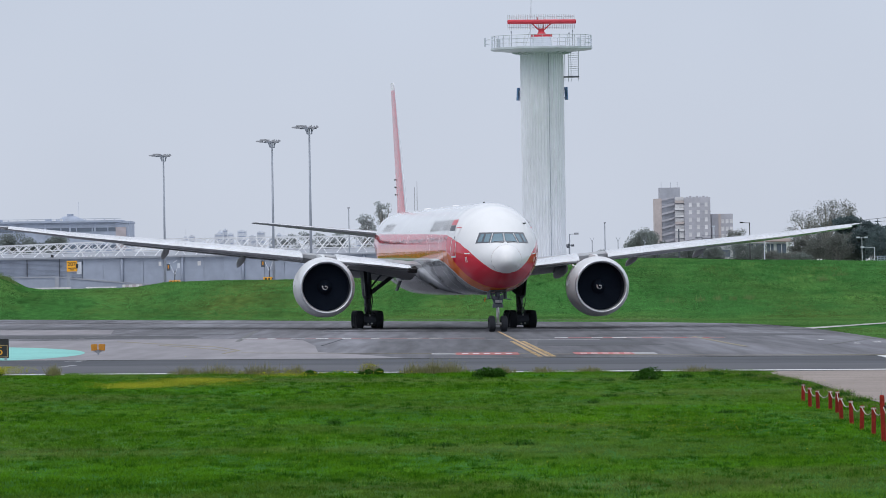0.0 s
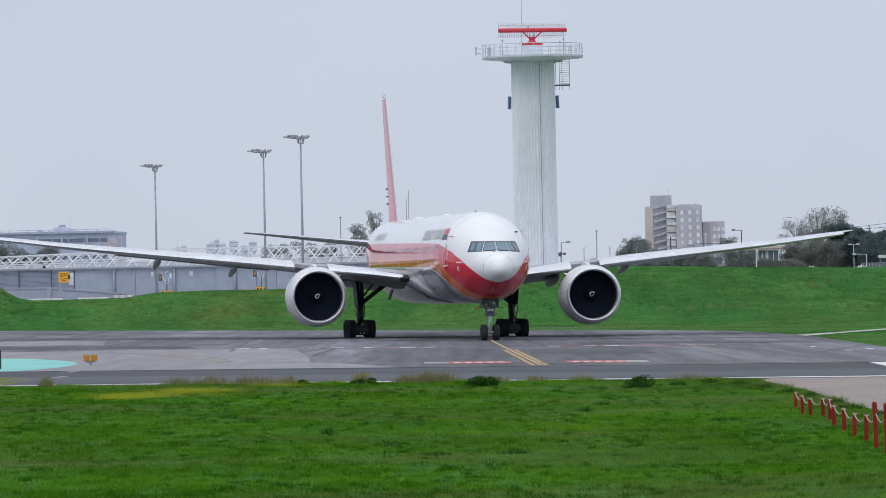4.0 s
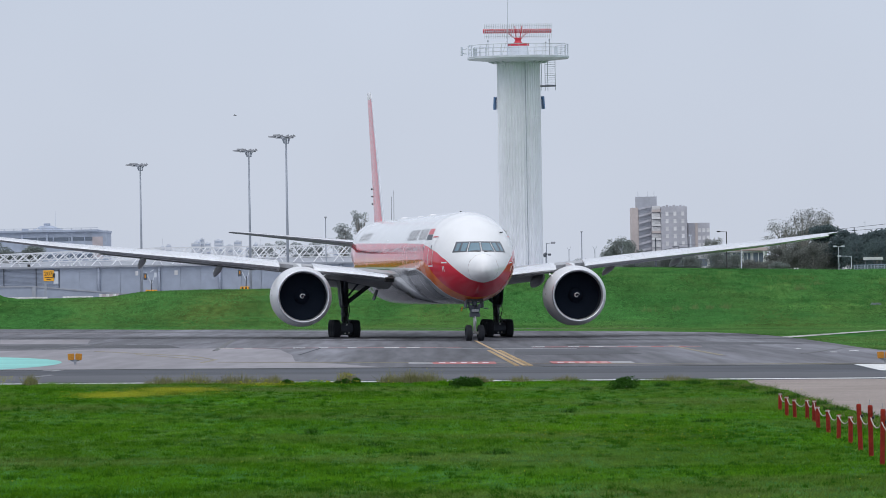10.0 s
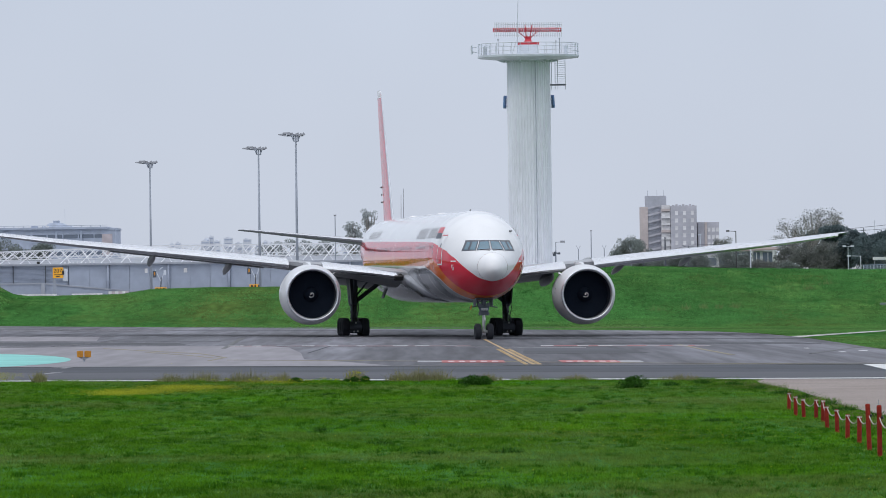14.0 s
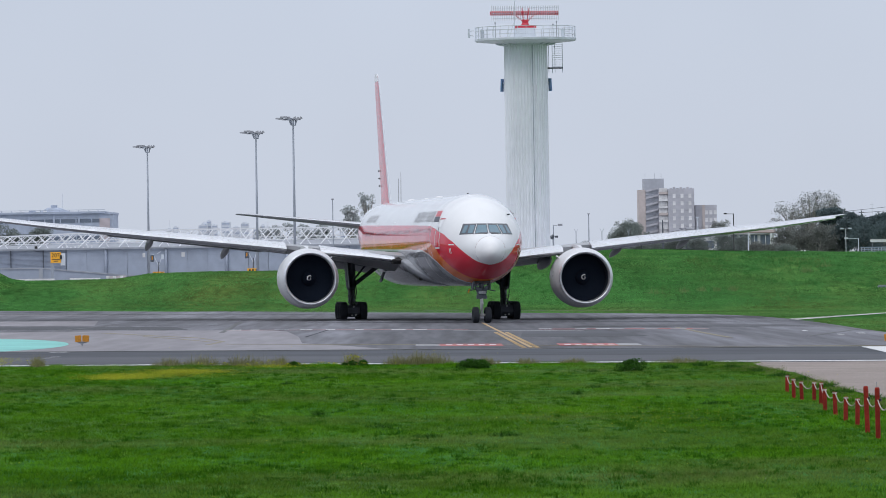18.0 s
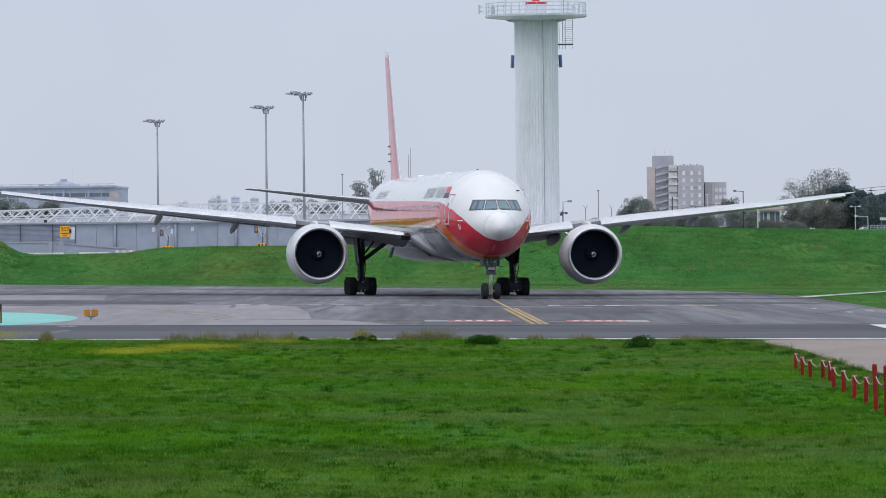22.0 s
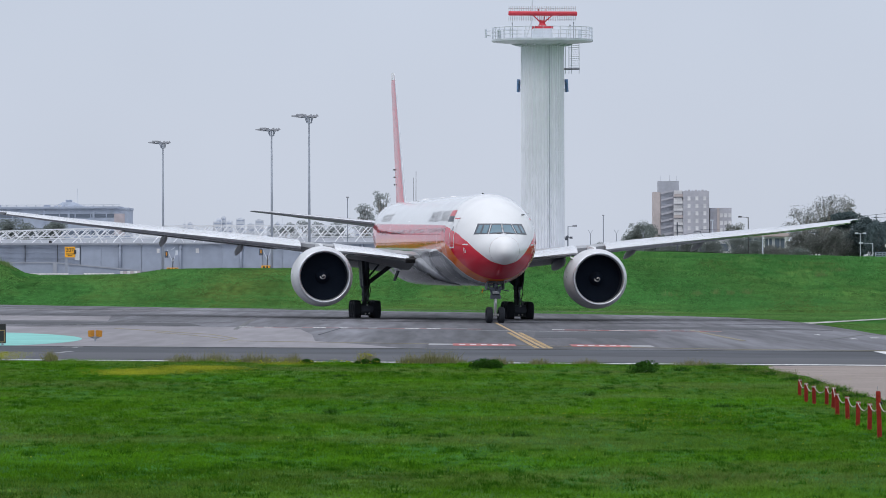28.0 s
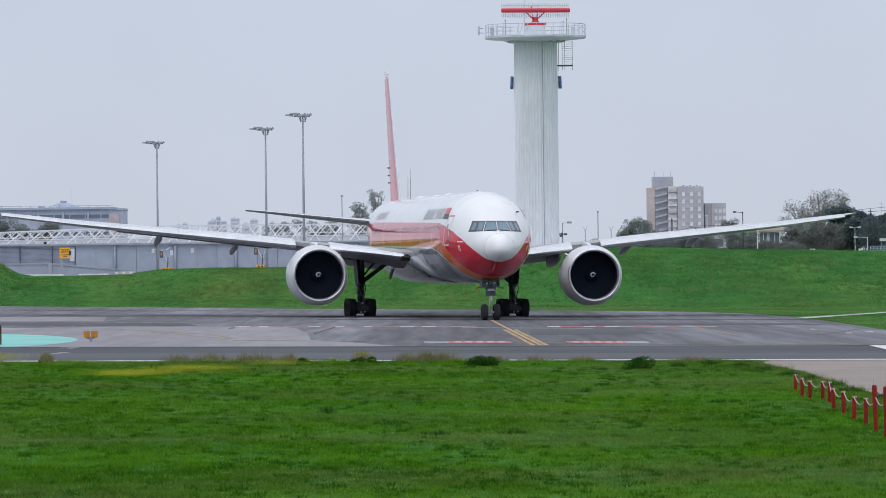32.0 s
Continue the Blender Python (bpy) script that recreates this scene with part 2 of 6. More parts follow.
M_SEED = mat("brown_seed_grass", (0.20, 0.195, 0.085), 0.8, island=0.35, thin=0.5)
M_GROUND = mat("grass_ground", (0.042, 0.128, 0.032), 0.95, grain=1.8, amount=0.36, stain=0.25, stain_amount=0.24, bump=0.5, bump_scale=1.5, bump_depth=0.2, spec=0.0,
               tint=((0.085, 0.13, 0.034), 0.09, 0.45, 0.7), stretch=(1, 0.2, 1))
M_GRASS = mat("grass_blade", (0.083, 0.218, 0.010), 0.8, grain=0.5, amount=0.2, stain=0.1, stain_amount=0.26, island=0.4, spec=0.0, thin=0.45,
              tint=((0.15, 0.20, 0.055), 0.09, 0.46, 0.72), stretch=(0.8, 0.8, 1))
M_BANK = mat("bank_grass_blade", (0.108, 0.305, 0.088), 0.75, grain=0.5, amount=0.25, stain=0.12, stain_amount=0.22, island=0.25, spec=0.08, thin=0.5,
             tint=((0.165, 0.30, 0.085), 0.06, 0.45, 0.65), stretch=(0.5, 0.6, 1))
M_MOWN = mat("mown_grass_blade", (0.135, 0.30, 0.085), 0.75, grain=0.4, amount=0.22, stain=0.1, stain_amount=0.25, island=0.25, spec=0.05, thin=0.5,
             tint=((0.17, 0.24, 0.085), 0.08, 0.5, 0.7), stretch=(0.5, 0.5, 1))

M_BANKD = mat("dark_bank_grass", (0.07, 0.22, 0.06), 0.8, spec=0.0, island=0.3, thin=0.4)


def taxi_surface():
    """Worn asphalt, darkened by tyre rubber along the line that aircraft follow."""
    m = mat("worn_asphalt", (0.135, 0.136, 0.154), 0.85, grain=1.7, amount=0.3, stain=0.28, stain_amount=0.36, bump=0.2, bump_scale=15, spec=0.25, stretch=(0.8, 0.025, 1))
    t = m.node_tree
    tc, sp = t.nodes.new("ShaderNodeTexCoord"), t.nodes.new("ShaderNodeSeparateXYZ")
    t.links.new(tc.outputs["Object"], sp.inputs[0])
    n, mp = t.nodes.new("ShaderNodeTexNoise"), t.nodes.new("ShaderNodeMapping")
    mp.inputs["Scale"].default_value = (0.5, 0.02, 1)
    n.inputs["Scale"].default_value, n.inputs["Detail"].default_value = 1.0, 5
    t.links.new(tc.outputs["Object"], mp.inputs["Vector"])
    t.links.new(mp.outputs[0], n.inputs["Vector"])

    def math_node(op, a, b):
        k = t.nodes.new("ShaderNodeMath")
        k.operation = op
        for i, v in enumerate((a, b)):
            if isinstance(v, (int, float)):
                k.inputs[i].default_value = v
            else:
                t.links.new(v, k.inputs[i])
        return k.outputs[0]

    off = math_node("ABSOLUTE", math_node("SUBTRACT", sp.outputs["X"], 5.0), 0)
    d = math_node("ADD", off, math_node("MULTIPLY", math_node("SUBTRACT", n.outputs["Fac"], 0.5), 16))
    r = t.nodes.new("ShaderNodeMapRange")
    for key, v in (("From Min", 3.0), ("From Max", 11.0), ("To Min", 0.68), ("To Max", 1.05)):
        r.inputs[key].default_value = v
    t.links.new(d, r.inputs["Value"])
    s = t.nodes["Principled BSDF"].inputs["Base Color"].links[0].from_node
    old = s.inputs["Scale"].links[0].from_socket
    t.links.new(math_node("MULTIPLY", old, r.outputs[0]), s.inputs["Scale"])
    return m


M_ASPH = taxi_surface()
M_ASPD = mat("dark_asphalt", (0.064, 0.069, 0.082), 0.85, grain=0.7, amount=0.15, stain=0.16, stain_amount=0.2, bump=0.2, bump_scale=15, stretch=(0.5, 1, 1), spec=0.25)
M_ASPB = mat("grey_asphalt_band", (0.084, 0.087, 0.099), 0.85, grain=2.5, amount=0.12, stain=0.05, stain_amount=0.2, stretch=(0.25, 1, 1), spec=0.25)
M_ASPL = mat("pale_asphalt", (0.238, 0.228, 0.246), 0.85, grain=1.6, amount=0.1, stain=0.2, stain_amount=0.17, stretch=(0.8, 0.05, 1), spec=0.25)
M_RUB = mat("rubber_marked_asphalt", (0.074, 0.076, 0.085), 0.8, grain=2, amount=0.14, stain=0.1, stain_amount=0.25, stretch=(1, 0.12, 1), spec=0.25)
M_RUB2 = mat("streaked_asphalt", (0.118, 0.12, 0.136), 0.8, grain=1.7, amount=0.22, stain=0.2, stain_amount=0.25, stretch=(0.9, 0.025, 1), spec=0.25)
M_APRON = mat("apron_concrete", (0.4, 0.4, 0.4), 0.85, grain=1.5, amount=0.1, stain=0.05, stain_amount=0.15)
M_GRAVEL = mat("pale_gravel", (0.29, 0.25, 0.23), 0.95, spec=0.1, grain=9, amount=0.15, stain=0.2, stain_amount=0.12, bump=0.4)
M_LWHITE = mat("road_white", (0.66, 0.66, 0.66), 0.7, grain=3, amount=0.2, stain=0.5, stain_amount=0.15)
M_LYEL = mat("road_yellow", (0.42, 0.285, 0.125), 0.7, grain=3, amount=0.25, stain=0.5, stain_amount=0.15)
M_LRED = mat("road_red", (0.40, 0.11, 0.11), 0.7, grain=3, amount=0.2)
M_LPINK = mat("faded_road_red", (0.30, 0.165, 0.175), 0.75, grain=2, amount=0.3, stain=0.4, stain_amount=0.3)
M_TEAL = mat("green_painted_asphalt", (0.19, 0.50, 0.46), 0.75, grain=3, amount=0.08, stain=0.2, stain_amount=0.1)
M_PATH = mat("concrete_path", (0.46, 0.455, 0.43), 0.9, grain=3, amount=0.15)
M_BIRD = mat("dark_feather", (0.04, 0.04, 0.045), 0.8)
M_RING = mat("joint_grey", (0.56, 0.57, 0.59), 0.4)
# Grey of the unseen sheet that bounces neutral light onto far buildings.
M_CITY = mat("city_ground", (0.36, 0.36, 0.37), 0.9, grain=0.2, amount=0.1, stain=0.02, stain_amount=0.15)
M_LFADE = mat("faded_yellow", (0.25, 0.225, 0.16), 0.8, grain=2, amount=0.25, spec=0.2)
M_LPALE = mat("worn_white", (0.36, 0.36, 0.38), 0.8, grain=2, amount=0.2, spec=0.2)
M_AMB = mat("amber_housing", (0.50, 0.21, 0.015), 0.55, grain=12, amount=0.15)
# Pale bluish base colour paints haze over the far town blocks.
M_FAR = mat("far_hazed_render", (0.60, 0.63, 0.685), 0.9, rand=0.08)
M_RAILB = mat("blue_grey_paint", (0.30, 0.36, 0.46), 0.6)

# ---- mesh helpers ----
def mesh_of(name, verts, faces, material, smooth=False):
    me = bpy.data.meshes.new(name)
    me.from_pydata([tuple(v) for v in verts], [], faces)
    for m in (material if isinstance(material, (list, tuple)) else [material]):
        me.materials.append(m)
    if smooth:
        me.shade_smooth()
    me.update()
    return me


class Geo:
    """Vertices and faces gathered for one mesh."""

    def __init__(self):
        self.v, self.f = [], []

    def add(self, verts, faces):
        o = len(self.v)
        self.v += [tuple(p) for p in verts]
        self.f += [tuple(i + o for i in q) for q in faces]
        return self

    def box(self, x0, x1, y0, y1, z0, z1, m=None, bevel=0.0):
        b = min(bevel, (x1 - x0) / 3, (y1 - y0) / 3)
        if b > 0:
            ring = [(x0 + b, y0), (x1 - b, y0), (x1, y0 + b), (x1, y1 - b), (x1 - b, y1), (x0 + b, y1), (x0, y1 - b), (x0, y0 + b)]
        else:
            ring = [(x0, y0), (x1, y0), (x1, y1), (x0, y1)]
        n = len(ring)
        vs = [Vector((x, y, z)) for z in (z0, z1) for x, y in ring]
        if m is not None:
            vs = [m @ v for v in vs]
        fs = [tuple(reversed(range(n))), tuple(range(n, 2 * n))] + [(i, (i + 1) % n, n + (i + 1) % n, n + i) for i in range(n)]
        return self.add(vs, fs)

    def tube(self, p, q, r0, r1=None, n=8, caps=True):
        p, q = Vector(p), Vector(q)
        r1 = r0 if r1 is None else r1
        d = (q - p).normalized()
        a = d.orthogonal().normalized()
        b = d.cross(a)
        vs = []
        for c, r in ((p, r0), (q, r1)):
            vs += [c + (a * math.cos(2 * math.pi * i / n) + b * math.sin(2 * math.pi * i / n)) * r for i in range(n)]
        fs = [(i, (i + 1) % n, n + (i + 1) % n, n + i) for i in range(n)]
        if caps:
            fs += [tuple(reversed(range(n))), tuple(range(n, 2 * n))]
        return self.add(vs, fs)

    def loft(self, rings, caps=True, closed=True):
        n, o = len(rings[0]), 0
        vs = [p for r in rings for p in r]
        fs = []
        for k in range(len(rings) - 1):
            for i in range(n if closed else n - 1):
                j = (i + 1) % n
                fs.append((k * n + i, k * n + j, (k + 1) * n + j, (k + 1) * n + i))
        if caps:
            fs += [tuple(reversed(range(n))), tuple((len(rings) - 1) * n + i for i in range(n))]
        return self.add(vs, fs)

    def spin(self, profile, n=32, axis="y", centre=(0, 0, 0)):
        """A body of revolution: profile of (along, radius)."""
        rings = []
        for a, r in profile:
            ring = []
            for i in range(n):
                c, s = r * math.cos(2 * math.pi * i / n), r * math.sin(2 * math.pi * i / n)
                p = {"y": (c, a, s), "z": (c, s, a), "x": (a, c, s)}[axis]
                ring.append(Vector(p) + Vector(centre))
            rings.append(ring)
        return self.loft(rings, caps=False)

    def made(self, name, material, smooth=False):
        return mesh_of(name, self.v, self.f, material, smooth)


def part(name, geo, material, parent, label="", smooth=False):
    """One mesh object under a thing or under a part."""
    me = geo if isinstance(geo, bpy.types.Mesh) else geo.made(name, material, smooth)
    ob = new(name, me)
    ob.parent = parent
    if label:
        ob["label"] = label
    return ob


def thing(name, label, category, m=None, group="", kind="", data=None):
    ob = new(name, data)
    ob.matrix_basis = m if m is not None else Matrix.Identity(4)
    return tagged(ob, label, category, group, kind)


def soft(ob, angle=40):
    """Smooth shading with hard edges kept."""
    ob.data.shade_smooth()
    ob.data.set_sharp_from_angle(angle=radians(angle))
    return ob


def lerp(table, x):
    return float(np.interp(x, [r[0] for r in table], [r[1] for r in table]))


# ---- ground ----
FALL = 0.0122  # cross fall of the airfield
CREST = [(-300, 5.0), (-46, 5.0), (-42.6, 4.5), (-41.4, 4.15), (-40.3, 3.4), (-39.2, 3.0), (-36, 2.95), (-29.4, 3.1), (-26.7, 3.5), (-20.7, 3.64),
         (-16.4, 3.6), (-7.8, 3.6), (0.9, 4.25), (11.7, 4.85), (17.6, 5.08), (22.5, 4.96), (33.3, 4.57), (42.3, 4.43), (300, 4.6)]

PLATEAU = [(16, 5.3), (22.5, 5.25), (33.3, 4.75), (42.3, 4.58)]  # ground behind the bank


def sstep(a, b, x):
    k = min(max((x - a) / (b - a), 0.0), 1.0)
    return k * k * (3 - 2 * k)


def ground_z(x, y):
    flat = -FALL * max(-90, min(90, x)) * (1 - sstep(495, 570, y))
    toe = 520 - 14 * sstep(-20, 20, x)
    xs = x * 575 / max(y, 400)
    far = 2.4 + (lerp(PLATEAU, xs) - 2.4) * sstep(-6, 16, xs)
    crest = lerp(CREST, xs)
    up = sstep(toe, 578, y)
    wob = 0.22 * noise.noise(Vector((x * 0.11, y * 0.08, 3.1))) * sstep(toe, toe + 25, y) * (1 - sstep(572, 600, y))
    z = flat * (1 - up) + crest * up + wob
    k = sstep(580, 660, y)
    return z * (1 - k) + far * k


def grid_axis(stops):
    out = []
    for a, b, step in stops:
        out += list(np.arange(a, b, step))
    return out + [stops[-1][1]]


gx = grid_axis([(-4000, -1000, 1000), (-1000, -200, 200), (-200, -60, 20), (-60, 60, 1.5), (60, 200, 20), (200, 1000, 200), (1000, 4000, 1000)])
gy = grid_axis([(-4000, 0, 500), (0, 480, 20), (480, 660, 3), (660, 1200, 60), (1200, 4900, 370)])
gv = [(x, y, ground_z(x, y)) for y in gy for x in gx]
nx = len(gx)
gf = [(j * nx + i, j * nx + i + 1, (j + 1) * nx + i + 1, (j + 1) * nx + i) for j in range(len(gy) - 1) for i in range(nx - 1)]
tagged(new("ground", mesh_of("ground", gv, gf, M_GROUND, True)), "green airfield grass with patches of dry growth", "grass", kind="structure")


def sheet(name, outline, lift, material, label, category="road", parent=None):
    """A flat sheet that follows the cross fall, given by its outline in plan."""
    vs = [(x, y, -FALL * max(-90, min(90, x)) + lift) for x, y in outline]
    n = len(vs)
    vs += [(x, y, z - 0.01) for x, y, z in vs]
    fs = [tuple(range(n)), tuple(reversed(range(n, 2 * n)))] + [(n + i, n + (i + 1) % n, (i + 1) % n, i) for i in range(n)]
    ob = new(name, mesh_of(name, vs, fs, material))
    if parent is not None:
        ob.parent = parent
        if label:
            ob["label"] = label
        return ob
    return tagged(ob, label, category, kind="structure")


def rect(x0, x1, y0, y1):
    return [(x0, y0), (x1, y0), (x1, y1), (x0, y1)]


def seam_y(x):
    """Where the taxiway's full pavement meets its shoulder."""
    return 272.3 + 0.2 * x


taxiway = sheet("taxiway", [(-90, seam_y(-90)), (90, seam_y(90)), (90, 300), (60, 308), (38, 316), (28, 326), (25.6, 336), (25.5, 352), (25.6, 370), (25.6, 398), (25.35, 421), (24.3, 445), (22.1, 461), (18.2, 471), (12.4, 479), (2, 488.5),
                            (-11.1, 498), (-22, 511), (-37.5, 525), (-60, 534), (-90, 540)], 0.03, M_ASPH, "worn grey asphalt taxiway with rubber marks")
shoulder = sheet("taxiway_shoulder", [(-90, 216.5), (90, 248), (90, seam_y(90)), (-90, seam_y(-90))], 0.03, M_ASPD, "dark asphalt shoulder along the taxiway")
sheet("pale_patch", [(-90, seam_y(-90) + 0.6), (-1.6, seam_y(-1.6) + 0.6), (-3.6, 284), (-6.2, 296), (-6.9, 322), (-8.2, 350), (-9.5, 358), (-16.4, 357), (-24, 350), (-90, 345)], 0.036, M_ASPL, "paler worn asphalt", parent=taxiway)
sheet("joint", [(-90, seam_y(-90) - 0.2), (90, seam_y(90) - 0.2), (90, seam_y(90) + 1.2), (-90, seam_y(-90) + 1.2)], 0.042, M_BLACK, "dark joint", parent=taxiway)
sheet("shoulder_band", [(-90, 221), (90, 252), (90, 258), (-90, 248)], 0.036, M_ASPB, "lighter band of asphalt", parent=shoulder)
sheet("edge_line", [(-90, 217.6), (-5, 232.0), (90, 248.6), (90, 250.2), (-5, 233.6), (-90, 219.2)], 0.042, M_LWHITE, "white edge line", parent=shoulder)
# yellow lead-in line with dashes either side
sheet("centre_line", [(3.62 + 1.15 * u + (-0.09 if s < 1 else 0.09), 399 - 122 * u) for u, s in ((0, 0), (0, 1), (1, 1), (1, 0))], 0.046, M_LYEL, "", parent=taxiway)
for side in (-1, 1):
    for k in range(18):
        y0 = 277 + k * 3.6
        xc = 3.62 + 1.15 * (399 - y0 - 3) / 124 + side * 0.31
        sheet("centre_dash", rect(xc - 0.11, xc + 0.11, y0, y0 + 2.7), 0.046, M_LYEL, "", parent=taxiway)
# red painted boxes with white bars
for x0, x1 in ((0.55, 3.55), (6.2, 9.0)):
    sheet("red_box", rect(x0, x1, 283.5, 291), 0.046, M_LRED, "faded red painted box", parent=taxiway)
    sheet("white_box", rect(x0 - 1.15 if x0 < 3 else x1, x0 if x0 < 3 else x1 + 1.1, 284.5, 290), 0.046, M_LPALE, "", parent=taxiway)
    for k in range(5):
        xb = x0 + 0.3 + k * 0.52
        sheet("white_bar", rect(xb, xb + 0.3, 286.2, 288.4), 0.05, M_LWHITE, "", parent=taxiway)
for x0, x1 in ((-12.0, 2.4), (6.6, 16.6)):
    sheet("red_line", rect(x0, x1, 356.6, 358.8), 0.046, M_LPINK if x0 < 0 else M_LRED, "thin faded red line", parent=taxiway)
    k = x0
    while k < x1 - 0.6:
        sheet("white_dash", rect(k, k + random.uniform(0.35, 1.0), 356.8, 358.8), 0.05, M_LPALE if random.random() < 0.5 else M_LWHITE, "", parent=taxiway)
        k += random.uniform(0.9, 2.2)
sheet("curve_line", [(14.95, 364), (15.2, 364), (15.5, 338), (15.85, 313), (15.55, 313), (15.2, 338)], 0.046, M_LFADE, "", parent=taxiway)
sheet("white_arrow", [(19.85, seam_y(19.8) - 0.4), (24, seam_y(24) - 0.4), (24, 254), (19.6, 257)], 0.05, M_LWHITE, "white painted wedge", parent=shoulder)
for x, y, w in ((-16.75, 265.4, 0.3), (-16.45, 266.2, 0.45), (-16.25, 264.2, 0.2), (-16.0, 249, 0.3), (-15.9, 252, 0.35)):
    sheet("white_scrap", [(x, y), (x + w, y + 0.4), (x + w * 1.2, y + 1.5), (x + w * 0.3, y + 1.2)], 0.05, M_LPALE, "", parent=shoulder)
for x, y, w in ((22.15, 324.2, 0.3), (23.6, 329.6, 0.4), (21.4, 343, 0.25)):
    sheet("white_dash", rect(x, x + w, y, y + 2.0), 0.05, M_LWHITE, "", parent=taxiway)
tagged(sheet("green_island", [(px, max(seam_y(px) + 1.4, py)) for px, py in [(-27 + 9.55 * math.cos(a), 289 + 33 * math.sin(a)) for a in np.linspace(0, 2 * math.pi, 65)[:-1]]], 0.044, M_TEAL,
             "turquoise painted island on the asphalt", "road"), kind="structure")
# Apron is widened unseen around the tower to cut green bounce on walls.
av = [(x, y, ground_z(x, y) + 0.06) for y in grid_axis([(664, 1364, 20)]) for x in grid_axis([(-160, -40, 20), (-40, 40, 2)])]
an = len(grid_axis([(-160, -40, 20), (-40, 40, 2)]))
tagged(new("apron", mesh_of("apron", av, [(j * an + i, j * an + i + 1, (j + 1) * an + i + 1, (j + 1) * an + i) for j in range(len(av) // an - 1) for i in range(an - 1)], M_APRON)),
       "grey concrete apron behind the grass bank, widened unseen for neutral bounce", "apron", kind="structure")
# Unseen sheet added so far buildings catch neutral bounce instead of green.
tagged(new("city_ground", mesh_of("city_ground", [(-1500, 1370, 5.4), (1500, 1370, 5.4), (1500, 4800, 5.4), (-1500, 4800, 5.4)], [(0, 1, 2, 3)], M_CITY)), "unseen pale sheet under the far town, added for neutral bounce", "ground",
       kind="structure")
# seams and darker repair strips across the taxiway
for x0, x1, y0, y1, sl, m in ((-45, -14.5, 365, 381, -2, M_RUB), (-45, -21.5, 388, 420, 0, M_ASPL), (-21.2, -13.4, 386, 422, 0, M_RUB2), (-45, 4, 428, 446, -4, M_RUB2), (-45, 2, 474, 482, 0, M_RUB2), (-40, 20, 505, 509, 0, M_RUB2), (9, 24, 372, 384, -3, M_RUB), (12, 23, 446, 456, -3, M_RUB2),
                              (-40, -20, 470, 480, 2, M_ASPL)):
    sheet("repair_strip", [(x0, y0), (x1, y0 + sl), (x1 - 1.5, y1 + sl), (x0 + 1.2, y1)], 0.040, m, "strip of repaired asphalt", parent=taxiway)
for pts in ([(-11.95, 345), (-11.65, 345), (-12.65, 412), (-13.0, 412)], [(-22.4, 356), (-22.2, 356), (-20.0, 392), (-20.2, 392)], [(20, 318), (20.2, 318), (25.3, 352), (25.1, 352)]):
    sheet("seam", pts, 0.043, M_BLACK, "dark sealed seam", parent=taxiway)
def stripe(pts, wx, wy, material, label=""):
    """A painted line through points in plan, wx wide across and wy deep."""
    return [sheet("curve_line", [(a[0], a[1]), (a[0] + wx, a[1]), (b[0] + wx, b[1]), (b[0] + wx, b[1] + wy), (b[0], b[1] + wy), (a[0], a[1] + wy)] if wx else [a, b, (b[0], b[1] + wy), (a[0], a[1] + wy)], 0.046, material, label, parent=taxiway)
            for a, b in zip(pts, pts[1:])]


stripe([(-18.7, 344), (-15.4, 331), (-12.1, 318), (-10.4, 303)], 0, 1.5, M_LFADE, "faded yellow curve")
stripe([(-15.5, 326.5), (-12.9, 313.5), (-10.9, 301.6)], 0, 1.2, M_LFADE)
sheet("curve_line", [(-10.75, 290.8), (-10.55, 290.8), (-10.25, 303.6), (-10.45, 303.6)], 0.0465, M_LFADE, "", parent=taxiway)
stripe([(-9.9, 292.8), (3, 286.6), (9, 281.6), (14, 278.6), (25, 280.2), (40, 283.2)], 0, 0.95, M_LFADE)
# seams and a darker stretch across the pavement
for x0, x1, y0, y1, sl in ((-6.6, -5.9, 322, 357, 0.6), (-8, 26, 402, 404, 2)):
    sheet("seam", [(x0, y0), (x1, y0 + sl), (x1, y1 + sl), (x0, y1)] if x1 - x0 > 2 else [(x0, y0), (x0 + 0.12, y0), (x0 + sl + 0.12, y1), (x0 + sl, y1)], 0.043, M_ASPD, "", parent=taxiway)
sheet("pale_line", [(1.5, 352), (9.0, 347), (9.0, 348), (1.5, 353)], 0.0445, M_LPALE, "worn pale line", parent=taxiway)
sheet("dark_patch", [(4.9, 318), (11.8, 322), (10.2, 349), (5.4, 345)], 0.0375, M_ASPB, "darker patch of asphalt", parent=taxiway)
gravel = sheet("gravel_apron", [(12.6, 234.5), (12.4, 226), (12.9, 210), (12.6, 190), (12.9, 170), (12.5, 140), (12.8, 60), (80, 60), (80, 246)], 0.02, M_GRAVEL,
               "pale beige gravel apron", "gravel")
sheet("footpath", [(25.2, 421.5), (25.5, 415), (36.75, 473), (46, 514), (46, 517.5), (37.35, 481)], 0.03, M_PATH, "narrow pale concrete path in the grass", "path")

# ---- the airliner: x to its left wing, y aft from the nose, z up from its wheels ----
TOP = [(0, 4.73), (0.01, 4.82), (0.03, 4.90), (0.06, 4.98), (0.12, 5.08), (0.25, 5.25), (0.4, 5.38), (1, 5.68), (1.7, 5.88), (2.2, 6.04), (3, 6.62), (3.6, 7.02), (4.5, 7.52), (5.5, 7.95), (7, 8.35), (9, 8.6), (11, 8.66), (60, 8.66),
       (65, 8.6), (70, 8.3), (73.8, 7.7)]
